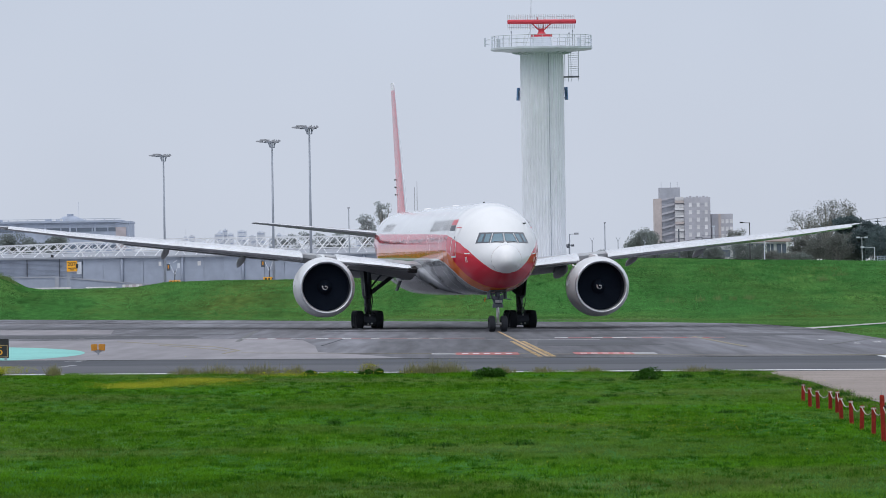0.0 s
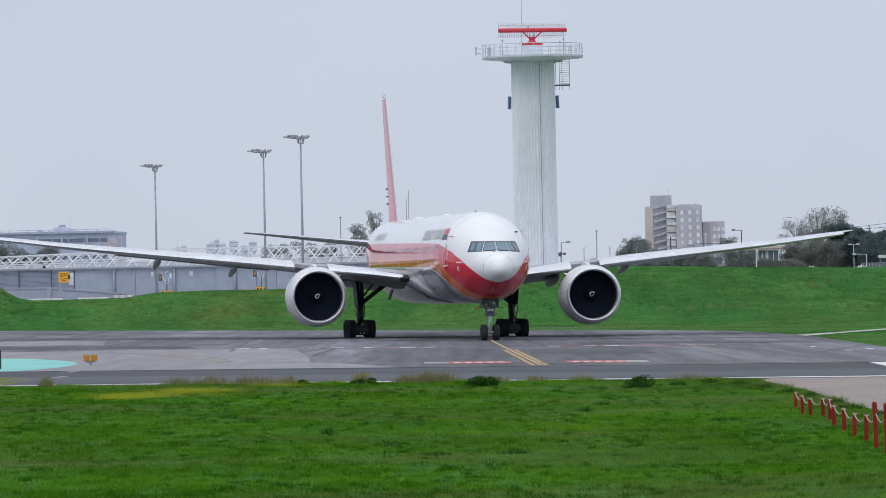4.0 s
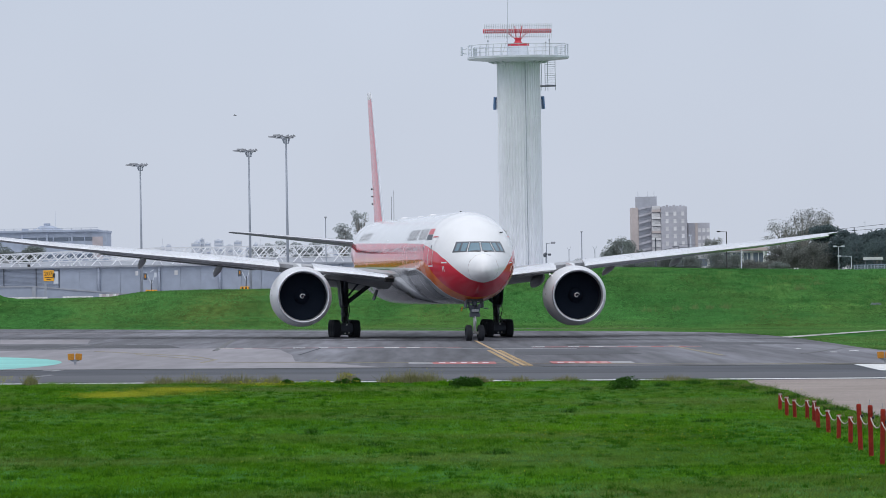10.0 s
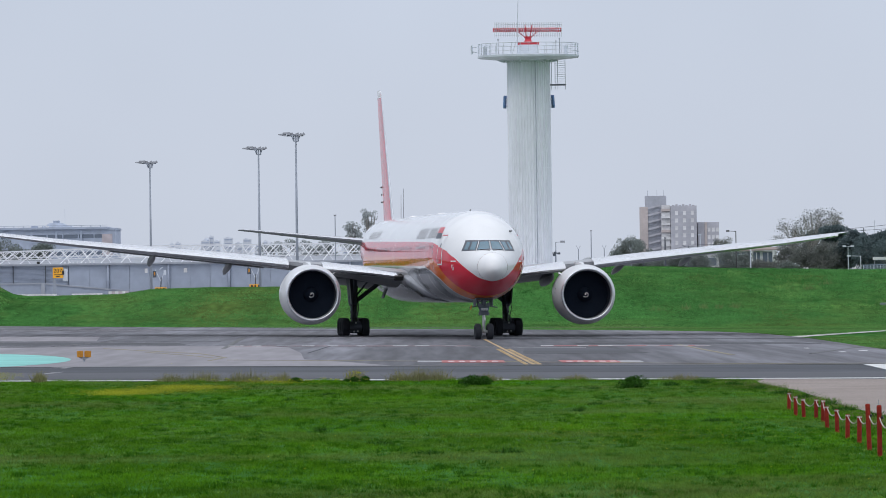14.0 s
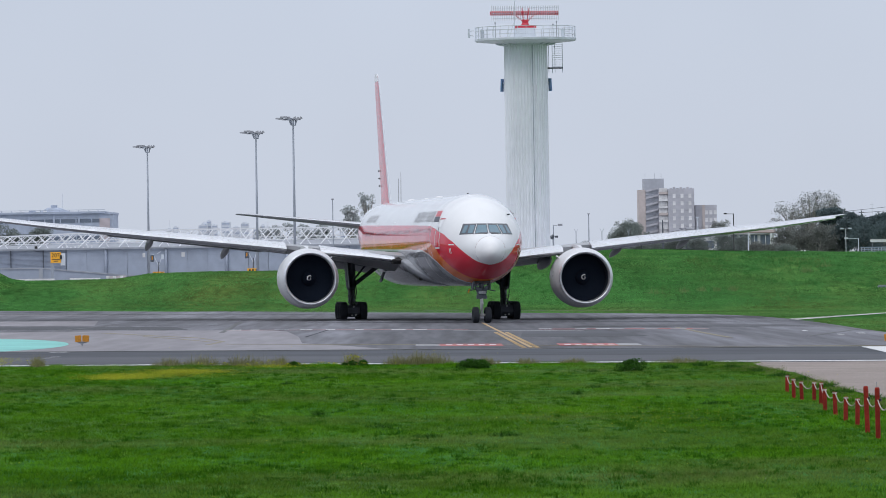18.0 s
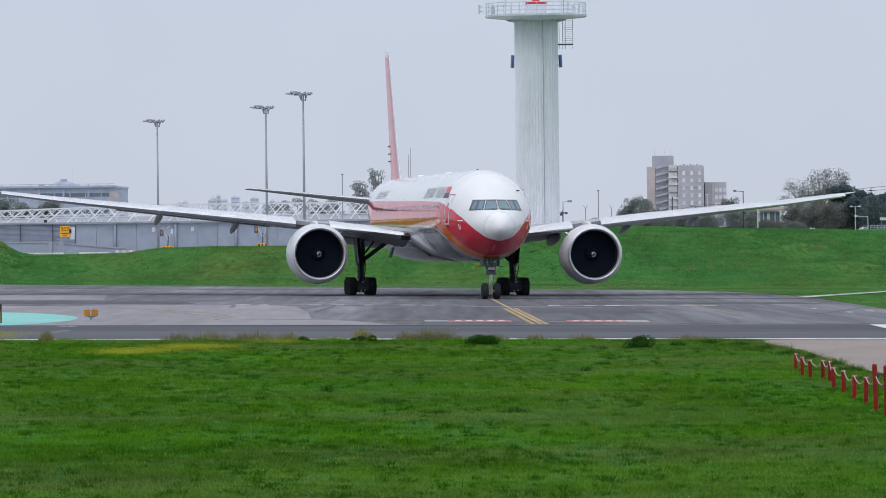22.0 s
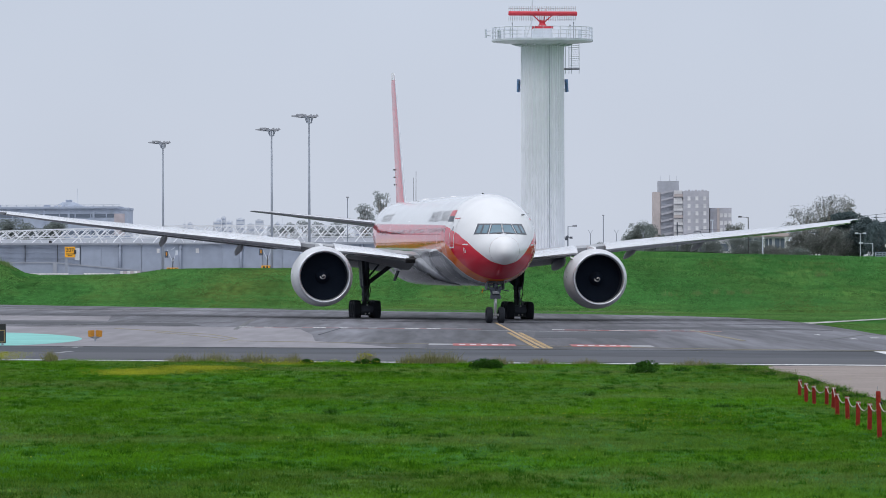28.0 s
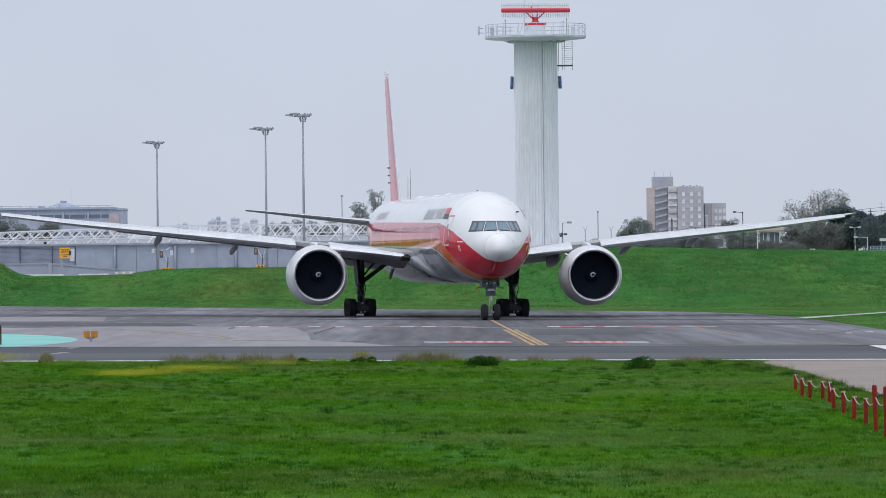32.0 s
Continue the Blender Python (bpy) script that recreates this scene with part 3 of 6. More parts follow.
BOT = [(0, 4.69), (0.01, 4.62), (0.03, 4.565), (0.06, 4.505), (0.12, 4.425), (0.25, 4.30), (0.4, 4.2), (1, 3.97), (1.7, 3.76), (3, 3.35), (5, 2.84), (7, 2.57), (9, 2.46), (50, 2.46), (54, 2.75), (58, 3.5), (64, 5.0), (70, 6.45), (73.8, 7.2)]
HALF = [(0, 0.02), (0.01, 0.10), (0.03, 0.17), (0.06, 0.24), (0.12, 0.335), (0.25, 0.475), (0.4, 0.59), (1, 0.875), (1.7, 1.17), (3, 1.71), (5, 2.45), (7, 2.85), (9, 3.04), (11, 3.1), (53, 3.1), (60, 2.6), (66, 1.8), (70, 1.15), (73.8, 0.3)]
MID = [(0, 4.7), (1.7, 4.86), (3, 4.98), (5, 5.2), (7, 5.4), (9, 5.5), (11, 5.56), (53, 5.56), (60, 6.2), (66, 6.9), (73.8, 7.45)]


def smooth_lerp(table, x, w=0.35):
    w = min(w * min(1.0, 0.15 + x / 3), x * 0.4)
    return sum(lerp(table, x + w * k) for k in (-1, -0.5, 0, 0.5, 1)) / 5 if x > 0.02 else lerp(table, x)


def section(y):
    return smooth_lerp(TOP, y), smooth_lerp(BOT, y), smooth_lerp(HALF, y), smooth_lerp(MID, y)


def side_x(y, z):
    t, b, h, c = section(y)
    k = (z - c) / (t - c if z > c else c - b)
    return h * math.sqrt(max(0.0, 1 - k * k))


def nose_y(x, z):
    """How far aft the nose's skin lies at a given side offset and height."""
    a, b = 0.0, 12.0
    for _ in range(40):
        y = (a + b) / 2
        t, bo, h, c = section(y)
        k = (z - c) / (t - c if z > c else c - bo)
        if (x / h) ** 2 + k * k > 1:
            a = y
        else:
            b = y
    return b


def hull(y0, y1, steps, n=96, grow=0.0):
    rings = []
    for y in steps:
        if not y0 <= y <= y1:
            continue
        t, b, h, c = section(y)
        rings.append([Vector(((h + grow) * math.cos(a), y, c + ((t - c if math.sin(a) > 0 else c - b) + grow) * math.sin(a)))
                      for a in [2 * math.pi * i / n for i in range(n)]])
    return rings


NOSE_STEPS = [0, 0.01, 0.03, 0.06, 0.09, 0.12, 0.2, 0.3, 0.45, 0.6, 0.8, 1, 1.27, 1.31, 1.5, 1.72] + [1.9 + 0.2 * k for k in range(56)] + [13.5, 15, 17, 20, 25, 30, 35, 40, 45, 49, 50, 51, 52, 53, 54, 55, 56, 57, 58, 60,
              62, 64, 66, 68, 70, 72, 73.8]
airliner = thing("airliner", "white twin-engine airliner with red and orange band standing on the taxiway", "airliner")
fuselage = part("fuselage", Geo().loft(hull(1.3, 80, NOSE_STEPS), caps=False), M_PAINT, airliner, "white fuselage with red and orange band", smooth=True)
g = Geo().loft(hull(-1, 1.28, NOSE_STEPS), caps=False)
g.f.append(tuple(reversed(range(96))))
radome = part("radome", g, M_WHITE, airliner, "white rounded nose cone", smooth=True)
part("radome_joint", Geo().loft(hull(1.2, 1.4, [1.282, 1.298], grow=0.003), caps=False), M_WHITE, airliner)


def skin_patch(y0, y1, z0, z1, side, off=0.02, n=3, slant=0.0):
    """A patch of paint or trim that hugs the fuselage side."""
    g, vs = Geo(), []
    n = max(n, math.ceil((z1 - z0) / 0.17))
    for i in range(n + 1):
        for j in range(n + 1):
            z = z0 + (z1 - z0) * j / n
            y = y0 + (y1 - y0) * i / n + slant * (z - z0)
            vs.append((side * (side_x(y, z) + off), y, z + off * 0.5))
    fs = [(i * (n + 1) + j, (i + 1) * (n + 1) + j, (i + 1) * (n + 1) + j + 1, i * (n + 1) + j + 1) for i in range(n) for j in range(n)]
    return g.add(vs, [tuple(reversed(q)) for q in fs] if side < 0 else fs)


# cockpit windows
PANES = [[(0.07, 6.04), (0.84, 5.97), (0.60, 6.49), (0.07, 6.51)], [(1.02, 5.96), (1.30, 5.97), (1.07, 6.49), (0.76, 6.50)], [(1.42, 5.97), (1.63, 5.98), (1.39, 6.47), (1.18, 6.48)]]


def nose_patch(poly, side, off, n=5):
    vs = []
    for i in range(n + 1):
        for j in range(n + 1):
            u, v = i / n, j / n
            lo = [poly[0][k] * (1 - u) + poly[1][k] * u for k in (0, 1)]
            hi = [poly[3][k] * (1 - u) + poly[2][k] * u for k in (0, 1)]
            x, z = lo[0] * (1 - v) + hi[0] * v, lo[1] * (1 - v) + hi[1] * v
            vs.append((side * (x + off * 0.3), nose_y(x, z) - off, z))
    fs = [(i * (n + 1) + j, (i + 1) * (n + 1) + j, (i + 1) * (n + 1) + j + 1, i * (n + 1) + j + 1) for i in range(n) for j in range(n)]
    return Geo().add(vs, fs if side > 0 else [tuple(reversed(q)) for q in fs])


for side in (-1, 1):
    surround = part("window_surround", nose_patch([(0.0, 5.95), (1.77, 5.86), (1.46, 6.59), (0.0, 6.60)], side, 0.012, 9), M_FRAME, airliner, "grey cockpit window frame")
    for poly in PANES:
        part("cockpit_window", nose_patch(poly, side, 0.022), M_GLASS, surround, "glossy cockpit pane, sky reflection in its teal colour", smooth=True)
    for a, b, w in ((0.0, 0.0, 0.03), (0.935, 0.665, 0.026)):
        part("window_post", nose_patch([(max(0, a - w), 5.88), (a + w, 5.88), (b + w, 6.55), (max(0, b - w), 6.55)], side, 0.03), M_RING, surround, "pale window post")
    g = Geo()
    a, b = (0.12, 5.91), (0.7, 5.97)
    g.tube((side * a[0], nose_y(*a) - 0.06, a[1]), (side * b[0], nose_y(*b) - 0.06, b[1]), 0.02, n=5)
    part("wiper", g, M_BLACK, surround)

# cabin windows, doors and lettering
for side in (-1, 1):
    for k in range(74):
        y = 9.6 + k * 0.56
        if any(abs(y - d) < 0.9 for d in (20.5, 33.0, 44.0)):
            continue
        part("cabin_window", skin_patch(y - 0.1, y + 0.1, 6.06, 6.33, side, 0.014, 1), M_PORT, airliner)
    for y, w in ((7.1, 1.2), (20.5, 1.06), (33.0, 1.0), (44.0, 1.06), (57.0, 1.06)):
        for a, b, c, d in ((y - w / 2, y - w / 2 + 0.09, 4.95, 6.3), (y + w / 2 - 0.09, y + w / 2, 4.95, 6.3), (y - w / 2, y + w / 2, 4.95, 5.05), (y - w / 2, y - w / 2 + 0.07, 6.3, 6.98), (y + w / 2 - 0.07, y + w / 2, 6.3, 6.98), (y - w / 2, y + w / 2, 6.9, 6.98)):
            if y > 8:  # the doors further aft show as hairlines only
                a, b = (a, a + 0.04) if a < y - 0.3 and b < y else ((b - 0.04, b) if a > y else (a, b))
                c, d = (c, c + 0.03) if d - c < 0.2 else (c, d)
            part("door_outline", skin_patch(a, b, c, d, side, 0.01, 2), (M_RED if d - c < 0.1 and y < 8 else M_RING) if d > 6.5 else M_WHITE, airliner)
        part("door_window", skin_patch(y - 0.1, y + 0.1, 6.1, 6.4, side, 0.011, 1), M_PORT, airliner)
    rng = random.Random(4)
    for k in range(15):
        y = 9.8 + k * 0.72
        if k == 6:
            continue
        part("letter_bar", skin_patch(y, y + 0.15, 6.78, 7.52, side, 0.014, 3, slant=1.1), M_MARK, airliner)
        part("letter_bar", skin_patch(y + 0.42, y + 0.52, 6.8, 7.48, side, 0.014, 1, slant=1.1), M_MARK, airliner)
        part("letter_bar", skin_patch(y + 0.16, y + 0.41, (6.8, 7.1, 7.3)[k % 3], (6.95, 7.25, 7.48)[k % 3], side, 0.014, 1, slant=1.1), M_MARK, airliner)
    part("flag_red", skin_patch(8.1, 9.7, 7.12, 7.5, side, 0.01, 3, slant=1.1), M_RED, airliner)
    part("flag_black", skin_patch(7.7, 9.3, 6.74, 7.1, side, 0.01, 3, slant=1.1), M_STRUT, airliner)
    for k in range(9):
        part("letter_bar", skin_patch(46.5 + k * 0.8, 46.72 + k * 0.8, 7.05, 7.6, side, 0.01, 2, slant=0.3), M_MARK, airliner)
    part("reg_bar", skin_patch(4.0, 4.75, 5.17, 5.24, side, 0.012, 2), M_WHITE, airliner)
    for k in range(2):
        part("reg_bar", skin_patch(4.4 + 0.18 * k, 4.48 + 0.18 * k, 4.62, 4.98, side, 0.012, 2), M_WHITE, airliner)

# butt joints between fuselage barrels
for y in (9.25, 13.4, 18.6):
    part("skin_joint", Geo().loft(hull(0, 70, [y, y + 0.03], grow=0.004), caps=False), M_RING, airliner, "fine grey skin joint")

# sensors and aerials on the skin
for y, h in ((29.3, 0.13), (36.0, 0.08), (46.8, 0.14)):
    g = Geo().spin([(0, 0.34), (h * 0.5, 0.28), (h * 0.8, 0.15), (h * 0.81, 0.01)], 12, "z", (0, y, 8.63))
    part("roof_fairing", g, M_WHITE, airliner, smooth=True)
part("beacon", Geo().spin([(0, 0.07), (0.06, 0.06), (0.1, 0.02)], 10, "z", (0, 13.2, 8.65)), M_BLACK, airliner)
probe_x = side_x(5.2, 7.2)
part("pitot_probe", Geo().tube((probe_x, 5.2, 7.2), (probe_x + 0.2, 5.15, 7.22), 0.05, 0.04, 6), M_BLACK, airliner)

# belly fairing
rings = []
for y, w, d, zt in ((20.0, 1.2, -0.02, 2.9), (21.5, 2.3, 0.0, 3.4), (24, 3.2, 0.02, 4.2), (28, 3.62, 0.04, 4.6), (38, 3.62, 0.04, 4.5), (42, 3.2, 0.04, 4.0), (45, 2.2, 0.0, 3.3), (47.5, 1.0, -0.02, 2.9)):
    rings.append([Vector((w * math.cos(a), y, zt + (zt - (2.46 - d)) * math.sin(a))) for a in [math.pi + math.pi * i / 24 for i in range(25)]] +
                 [Vector((w * 0.6 * math.cos(a), y, zt + 0.2 * math.sin(a))) for a in [math.pi * i / 6 for i in range(1, 6)]])
fairing = part("belly_fairing", Geo().loft(rings), M_GREY, airliner, "grey wing-to-body fairing", smooth=True)
for side in (-1, 1):
    # Black plate stands for the shade inside the intake opening.
    part("air_intake", Geo().box(-0.3, 0.3, -0.42, 0.42, -0.05, 0.05, pose(side * 2.3, 23.0, 3.06, 0, side * -38, side * 20)), M_BLACK, fairing)

# wings
WING = [  # side offset, leading edge, trailing edge, height, thickness
    (2.2, 24.3, 39.4, 4.15, 1.75), (3.1, 24.9, 39.5, 4.3, 1.65), (6.0, 26.9, 39.8, 4.68, 1.3), (9.6, 29.4, 40.2, 5.05, 1.08), (12.7, 31.5, 41.2, 5.4, 0.92), (20, 36.5, 44.3, 6.15, 0.68),
    (26, 40.6, 46.7, 6.78, 0.5), (29.3, 42.9, 48.0, 7.2, 0.4), (30.9, 44.0, 48.6, 7.4, 0.32), (31.8, 46.0, 49.3, 7.52, 0.2), (32.55, 48.6, 49.9, 7.6, 0.08)]


def wing_at(x):
    return [float(np.interp(x, [r[0] for r in WING], [r[k] for r in WING])) for k in range(1, 5)]


def foil(x, side, y0, y1, z, t, n=9, lo=0.0, hi=1.0, droop=0.0, belly=0.42):
    """A closed wing section between two fractions of the chord."""
    up, dn = [], []
    for i in range(n + 1):
        k = lo + (hi - lo) * (i / n) ** 1.6
        h = 1.9 * t * (math.sqrt(k) * 0.75 - 0.32 * k - 0.43 * k * k) if k < 1 else 0.0
        h = max(h, 0.012)
        zc = z - droop * (1 - k) ** 2 - 0.03 * (y1 - y0) * k * k
        up.append(Vector((side * x, y0 + (y1 - y0) * k, zc + h * 0.62)))
        dn.append(Vector((side * x, y0 + (y1 - y0) * k, zc - h * belly)))
    ring = up + dn[::-1]
    return ring if side > 0 else ring[::-1]


for side in (-1, 1):
    rings = [foil(x, side, *wing_at(x), n=12, lo=0.03, belly=0.42 + 0.5 * max(0.0, 1 - (x - 2.2) / 8.4)) for x in (2.2, 3.1, 6, 9.6, 12.7, 16, 20, 26, 29.3, 30.9)]
    wing = part("wing", Geo().loft(rings), M_WING, airliner, "grey swept wing with raked tip", smooth=False)
    soft(wing, 30)
    soft(part("raked_tip", Geo().loft([foil(x, side, *wing_at(x), n=12, lo=0.0) for x in (30.85, 31.3, 31.8, 32.2, 32.55)]), M_SLAT, wing, "pale raked wing tip"), 40)
    # leading-edge slats, let down a little ahead of the wing
    for a, b in ((3.7, 8.55), (10.8, 14.62), (14.63, 18.62), (18.63, 22.62), (22.63, 26.62), (26.63, 30.8)):
        rings = []
        for x in np.linspace(a, b, 4):
            le, te, z, t = wing_at(x)
            t = min(t, 0.85)
            c = min(1.15, 0.12 * (te - le) + 0.25)
            sec, rise = [], (0.06 * (x - a) / (b - a) if b < 9 else 0.0)
            if b < 9:
                t *= 0.62 + 0.3 * (x - a) / (b - a)
            for i in range(9):
                u = math.pi * (0.5 + i / 8)
                sec.append((c * 0.9 + c * 0.95 * math.cos(u) * (1 if math.cos(u) < 0 else 0.5), ((0.34 * t + rise) if math.sin(u) > 0 else 0.42 * t) * math.sin(u)))
            sec += [(c * 1.05, -0.22 * t), (c * 0.8, 0.0), (c * 1.3, 0.40 * t + rise)]
            tilt = radians(-6)
            ring = [Vector((side * x, le - 0.62 + u * math.cos(tilt) - v * math.sin(tilt), z + 0.02 * t - 0.12 - u * math.sin(tilt) * 0.8 + v * math.cos(tilt))) for u, v in sec]
            rings.append(ring if side > 0 else ring[::-1])
        soft(part("slat", Geo().loft(rings), M_SLAT, wing, "bare metal slat on the leading edge"), 50)
    part("root_light", Geo().spin([(-0.3, 0.02), (-0.28, 0.2), (0.1, 0.24), (0.5, 0.1)], 12, "y", (side * 3.45, 25.2, 4.25)), M_BLACK, wing, "dark wing root light")
    part("root_light", Geo().spin([(-0.3, 0.02), (-0.28, 0.16), (0.1, 0.2), (0.5, 0.1)], 12, "y", (side * 3.05, 24.9, 4.0)), M_BLACK, wing)
    for dy, dz, r in ((0.0, 0.02, 0.1), (0.3, -0.14, 0.12)):
        part("slat_track", Geo().spin([(-0.3, r * 0.6), (-0.2, r), (0.35, r), (0.5, r * 0.4)], 10, "x", (side * 3.62, 24.75 + dy, 4.22 + dz)), M_BLACK, wing, "dark slat fitting")
    # flaps hanging a little from the trailing edge
    for a, b in ((3.7, 8.6), (11.6, 22.4)):
        rings = []
        for x in np.linspace(a, b, 3):
            le, te, z, t = wing_at(x)
            rings.append([Vector((side * x, te - 0.6 + dy, z - 0.03 * (te - le) + dz)) for dy, dz in (((0, 0.1), (1.0, -0.1), (2.1, -0.6), (1.1, -0.48), (0, -0.2)) if a < 9 else ((0, 0.1), (1.0, 0.06), (2.0, -0.08), (0.9, -0.08), (0, -0.08)))][::side])
        part("flap", Geo().loft(rings), M_WING, wing)
    for x in (8.75, 14.2, 19.5):
        le, te, z, t = wing_at(x)
        r = 0.42 if x < 10 else 0.25
        g = Geo().spin([(-2.6, 0.02), (-2.2, r * 0.55), (-1.2, r * 0.95), (0, r), (1.3, r * 0.8), (2.2, r * 0.35), (2.5, 0.02)], 12, "y", (0, 0, 0))
        tilt = pose(side * x, te - 0.5, z - (0.42 if x < 10 else 0.30) - 0.03 * (te - le) - 0.1 * t, -6)
        g.v = [tuple(tilt @ Vector((p[0] * 0.95, p[1] * 1.2, p[2] * 1.0 - 0.02 * max(0, p[1]) ** 2))) for p in g.v]
        part("flap_fairing", g, M_WING, wing, "grey canoe-shaped flap fairing", smooth=True)
    part("tip_light", Geo().spin([(-0.25, 0.01), (0, 0.06), (0.3, 0.05)], 8, "y", (side * 31.9, 46.7, 7.42)), M_GLASS, wing)

    # engine
    ex, ey, ez = side * 9.61, 24.4, 3.0
    engine = part("engine", Geo().spin([(0.16, 1.88), (0.3, 1.94), (0.7, 2.03), (1.4, 2.09), (2.6, 2.1), (4.0, 2.0), (5.4, 1.78), (5.4, 1.7), (4.0, 1.9), (2.2, 1.75)], 56, "y", (ex, ey, ez)), M_NAC, airliner,
                  "pale grey engine nacelle", smooth=True)
    soft(engine, 50)
    part("inlet_lip", Geo().spin([(0.32, 1.64), (0.14, 1.67), (0.035, 1.715), (0.0, 1.77), (0.03, 1.825), (0.1, 1.865), (0.17, 1.885)], 56, "y", (ex, ey, ez)), M_LIP, engine, "polished metal inlet lip", smooth=True)
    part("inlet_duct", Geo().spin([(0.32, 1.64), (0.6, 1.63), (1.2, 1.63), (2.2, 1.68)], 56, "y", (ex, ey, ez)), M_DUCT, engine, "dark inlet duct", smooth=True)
    # Added dark disc stands for the shaded depth behind the fan.
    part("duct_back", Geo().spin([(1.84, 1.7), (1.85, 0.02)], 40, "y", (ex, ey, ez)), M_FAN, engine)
    part("core_cowl", Geo().spin([(4.2, 1.3), (5.4, 1.15), (6.6, 0.8), (7.4, 0.62), (7.4, 0.5), (6.8, 0.45)], 32, "y", (ex, ey, ez)), M_STRUT, engine, "dark metal exhaust core", smooth=True)
    part("exhaust_plug", Geo().spin([(6.6, 0.45), (7.4, 0.4), (8.3, 0.1), (8.5, 0.01)], 20, "y", (ex, ey, ez)), M_STRUT, engine, smooth=True)
    pylon = [[Vector((ex + dx * w, y, z)) for dx, z in ((-1, zb), (1, zb), (0.8, zt), (-0.8, zt))] for y, w, zb, zt in
             ((26.4, 0.05, 4.8, 5.06), (27.4, 0.17, 4.7, 5.22), (29.0, 0.22, 4.4, 5.3), (32.0, 0.25, 3.9, 5.1), (35.5, 0.12, 4.2, 4.8))]
    part("pylon", Geo().loft(pylon), M_NAC, airliner, "grey engine pylon")
    sx = -side * 1.0
    g = Geo().loft([[Vector((ex + sx * r * math.cos(0.72), y, ez + r * math.sin(0.72))) + Vector((0.03 * k, 0, 0.03 * k)) for r, y, k in ((1.98, 26.0, -1), (2.3, 26.7, -1), (2.3, 27.1, -1), (1.98, 27.5, -1))],
                    [Vector((ex + sx * r * math.cos(0.72), y, ez + r * math.sin(0.72))) + Vector((0.03 * k, 0, 0.03 * k)) for r, y, k in ((1.98, 26.0, 1), (2.3, 26.7, 1), (2.3, 27.1, 1), (1.98, 27.5, 1))]])
    part("nacelle_strake", g, M_WHITE, engine)
    # Logo marks on the cowl, drawn as small grey plates.
    for k in range(3):
        part("cowl_latch", Geo().box(-0.02, 0.02, -0.16, 0.16, -0.1, 0.1, pose(ex - 2.04 - 0.03 * (k == 1), 26.1, ez + 0.35 - 0.3 * k)), M_MARK, engine)

# fans turn: each hangs on its own hub
fans = []
for side in (-1, 1):
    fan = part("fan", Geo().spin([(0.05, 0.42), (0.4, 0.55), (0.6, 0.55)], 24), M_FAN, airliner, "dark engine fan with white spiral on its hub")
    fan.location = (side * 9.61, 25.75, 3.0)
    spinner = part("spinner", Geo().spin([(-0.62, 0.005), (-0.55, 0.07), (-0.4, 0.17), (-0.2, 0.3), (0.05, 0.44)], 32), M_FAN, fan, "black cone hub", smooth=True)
    # white spiral painted on the cone
    g, n = Geo(), 30
    vs = []
    for i in range(n + 1):
        u = i / n
        a = -2 * math.pi * 1.02 * u
        for w in (-1, 1):
            r = 0.05 + 0.155 * u + w * (0.026 + 0.006 * u)
            y = float(np.interp(r, [0.005, 0.07, 0.17, 0.3, 0.44], [-0.62, -0.55, -0.4, -0.2, 0.05])) - 0.015
            vs.append((r * math.cos(a), y, r * math.sin(a)))
    part("spiral_mark", g.add(vs, [(2 * i, 2 * i + 2, 2 * i + 3, 2 * i + 1) for i in range(n)]), M_WHITE, fan, "white painted spiral")
    for k in range(22):
        a = 2 * math.pi * k / 22
        ring = []
        for r, tw, c in ((0.5, 1.2, 0.30), (1.0, 1.4, 0.46), (1.61, 1.48, 0.66)):
            ring.append([Matrix.Rotation(a, 3, "Y") @ Vector((r, 0.3 + dy * c * math.cos(tw) * 0.5 + dn * 0.004, dy * c * math.sin(tw) * 0.5)) for dy, dn in ((-1, 0), (0, 1), (1, 0), (0, -1))])
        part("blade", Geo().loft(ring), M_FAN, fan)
    fans.append(fan)

# tail
for side in (-1, 1):
    rings = [foil(x, side, y0, y1, z, t, 8) for x, y0, y1, z, t in ((0.9, 61.6, 69.6, 6.95, 0.7), (1.9, 62.5, 70.0, 7.05, 0.66), (9.9, 69.7, 72.6, 7.9, 0.25), (10.5, 70.3, 72.8, 7.95, 0.18), (10.77, 71.2, 72.9, 7.97, 0.05))]
    tail = part("horizontal_stabilizer", Geo().loft(rings), M_WING, airliner, "grey tailplane")
    soft(tail, 30)
    rings = [foil(x, side, y0 - 0.03, y1, z, t * 1.06, 6, 0.0, 0.07) for x, y0, y1, z, t in ((1.9, 62.5, 70.0, 7.05, 0.66), (9.9, 69.7, 72.6, 7.9, 0.25), (10.5, 70.3, 72.8, 7.95, 0.18))]
    soft(part("leading_edge", Geo().loft(rings), M_SLAT, tail, "bare metal leading edge"), 60)


def fin_ring(z, y0, y1, t, lo, hi):
    ring = []
    ks = [lo + (hi - lo) * i / 8 for i in range(9)]
    hs = [max(0.01, 1.9 * t * (math.sqrt(k) * 0.75 - 0.32 * k - 0.43 * k * k)) * 0.5 for k in ks]
    return [Vector((h, y0 + (y1 - y0) * k, z)) for k, h in zip(ks, hs)] + [Vector((-h, y0 + (y1 - y0) * k, z)) for k, h in zip(ks[::-1], hs[::-1])]


FIN = [(8.2, 60.4, 67.4, 0.62), (9.5, 61.6, 67.9, 0.6), (17.9, 68.8, 72.0, 0.26), (18.5, 69.4, 72.2, 0.2), (18.68, 70.3, 72.2, 0.08)]
fin = part("vertical_fin", Geo().loft([fin_ring(z, a, b, t, 0.06, 0.72) for z, a, b, t in FIN]), M_FIN, airliner, "tall red tail fin")
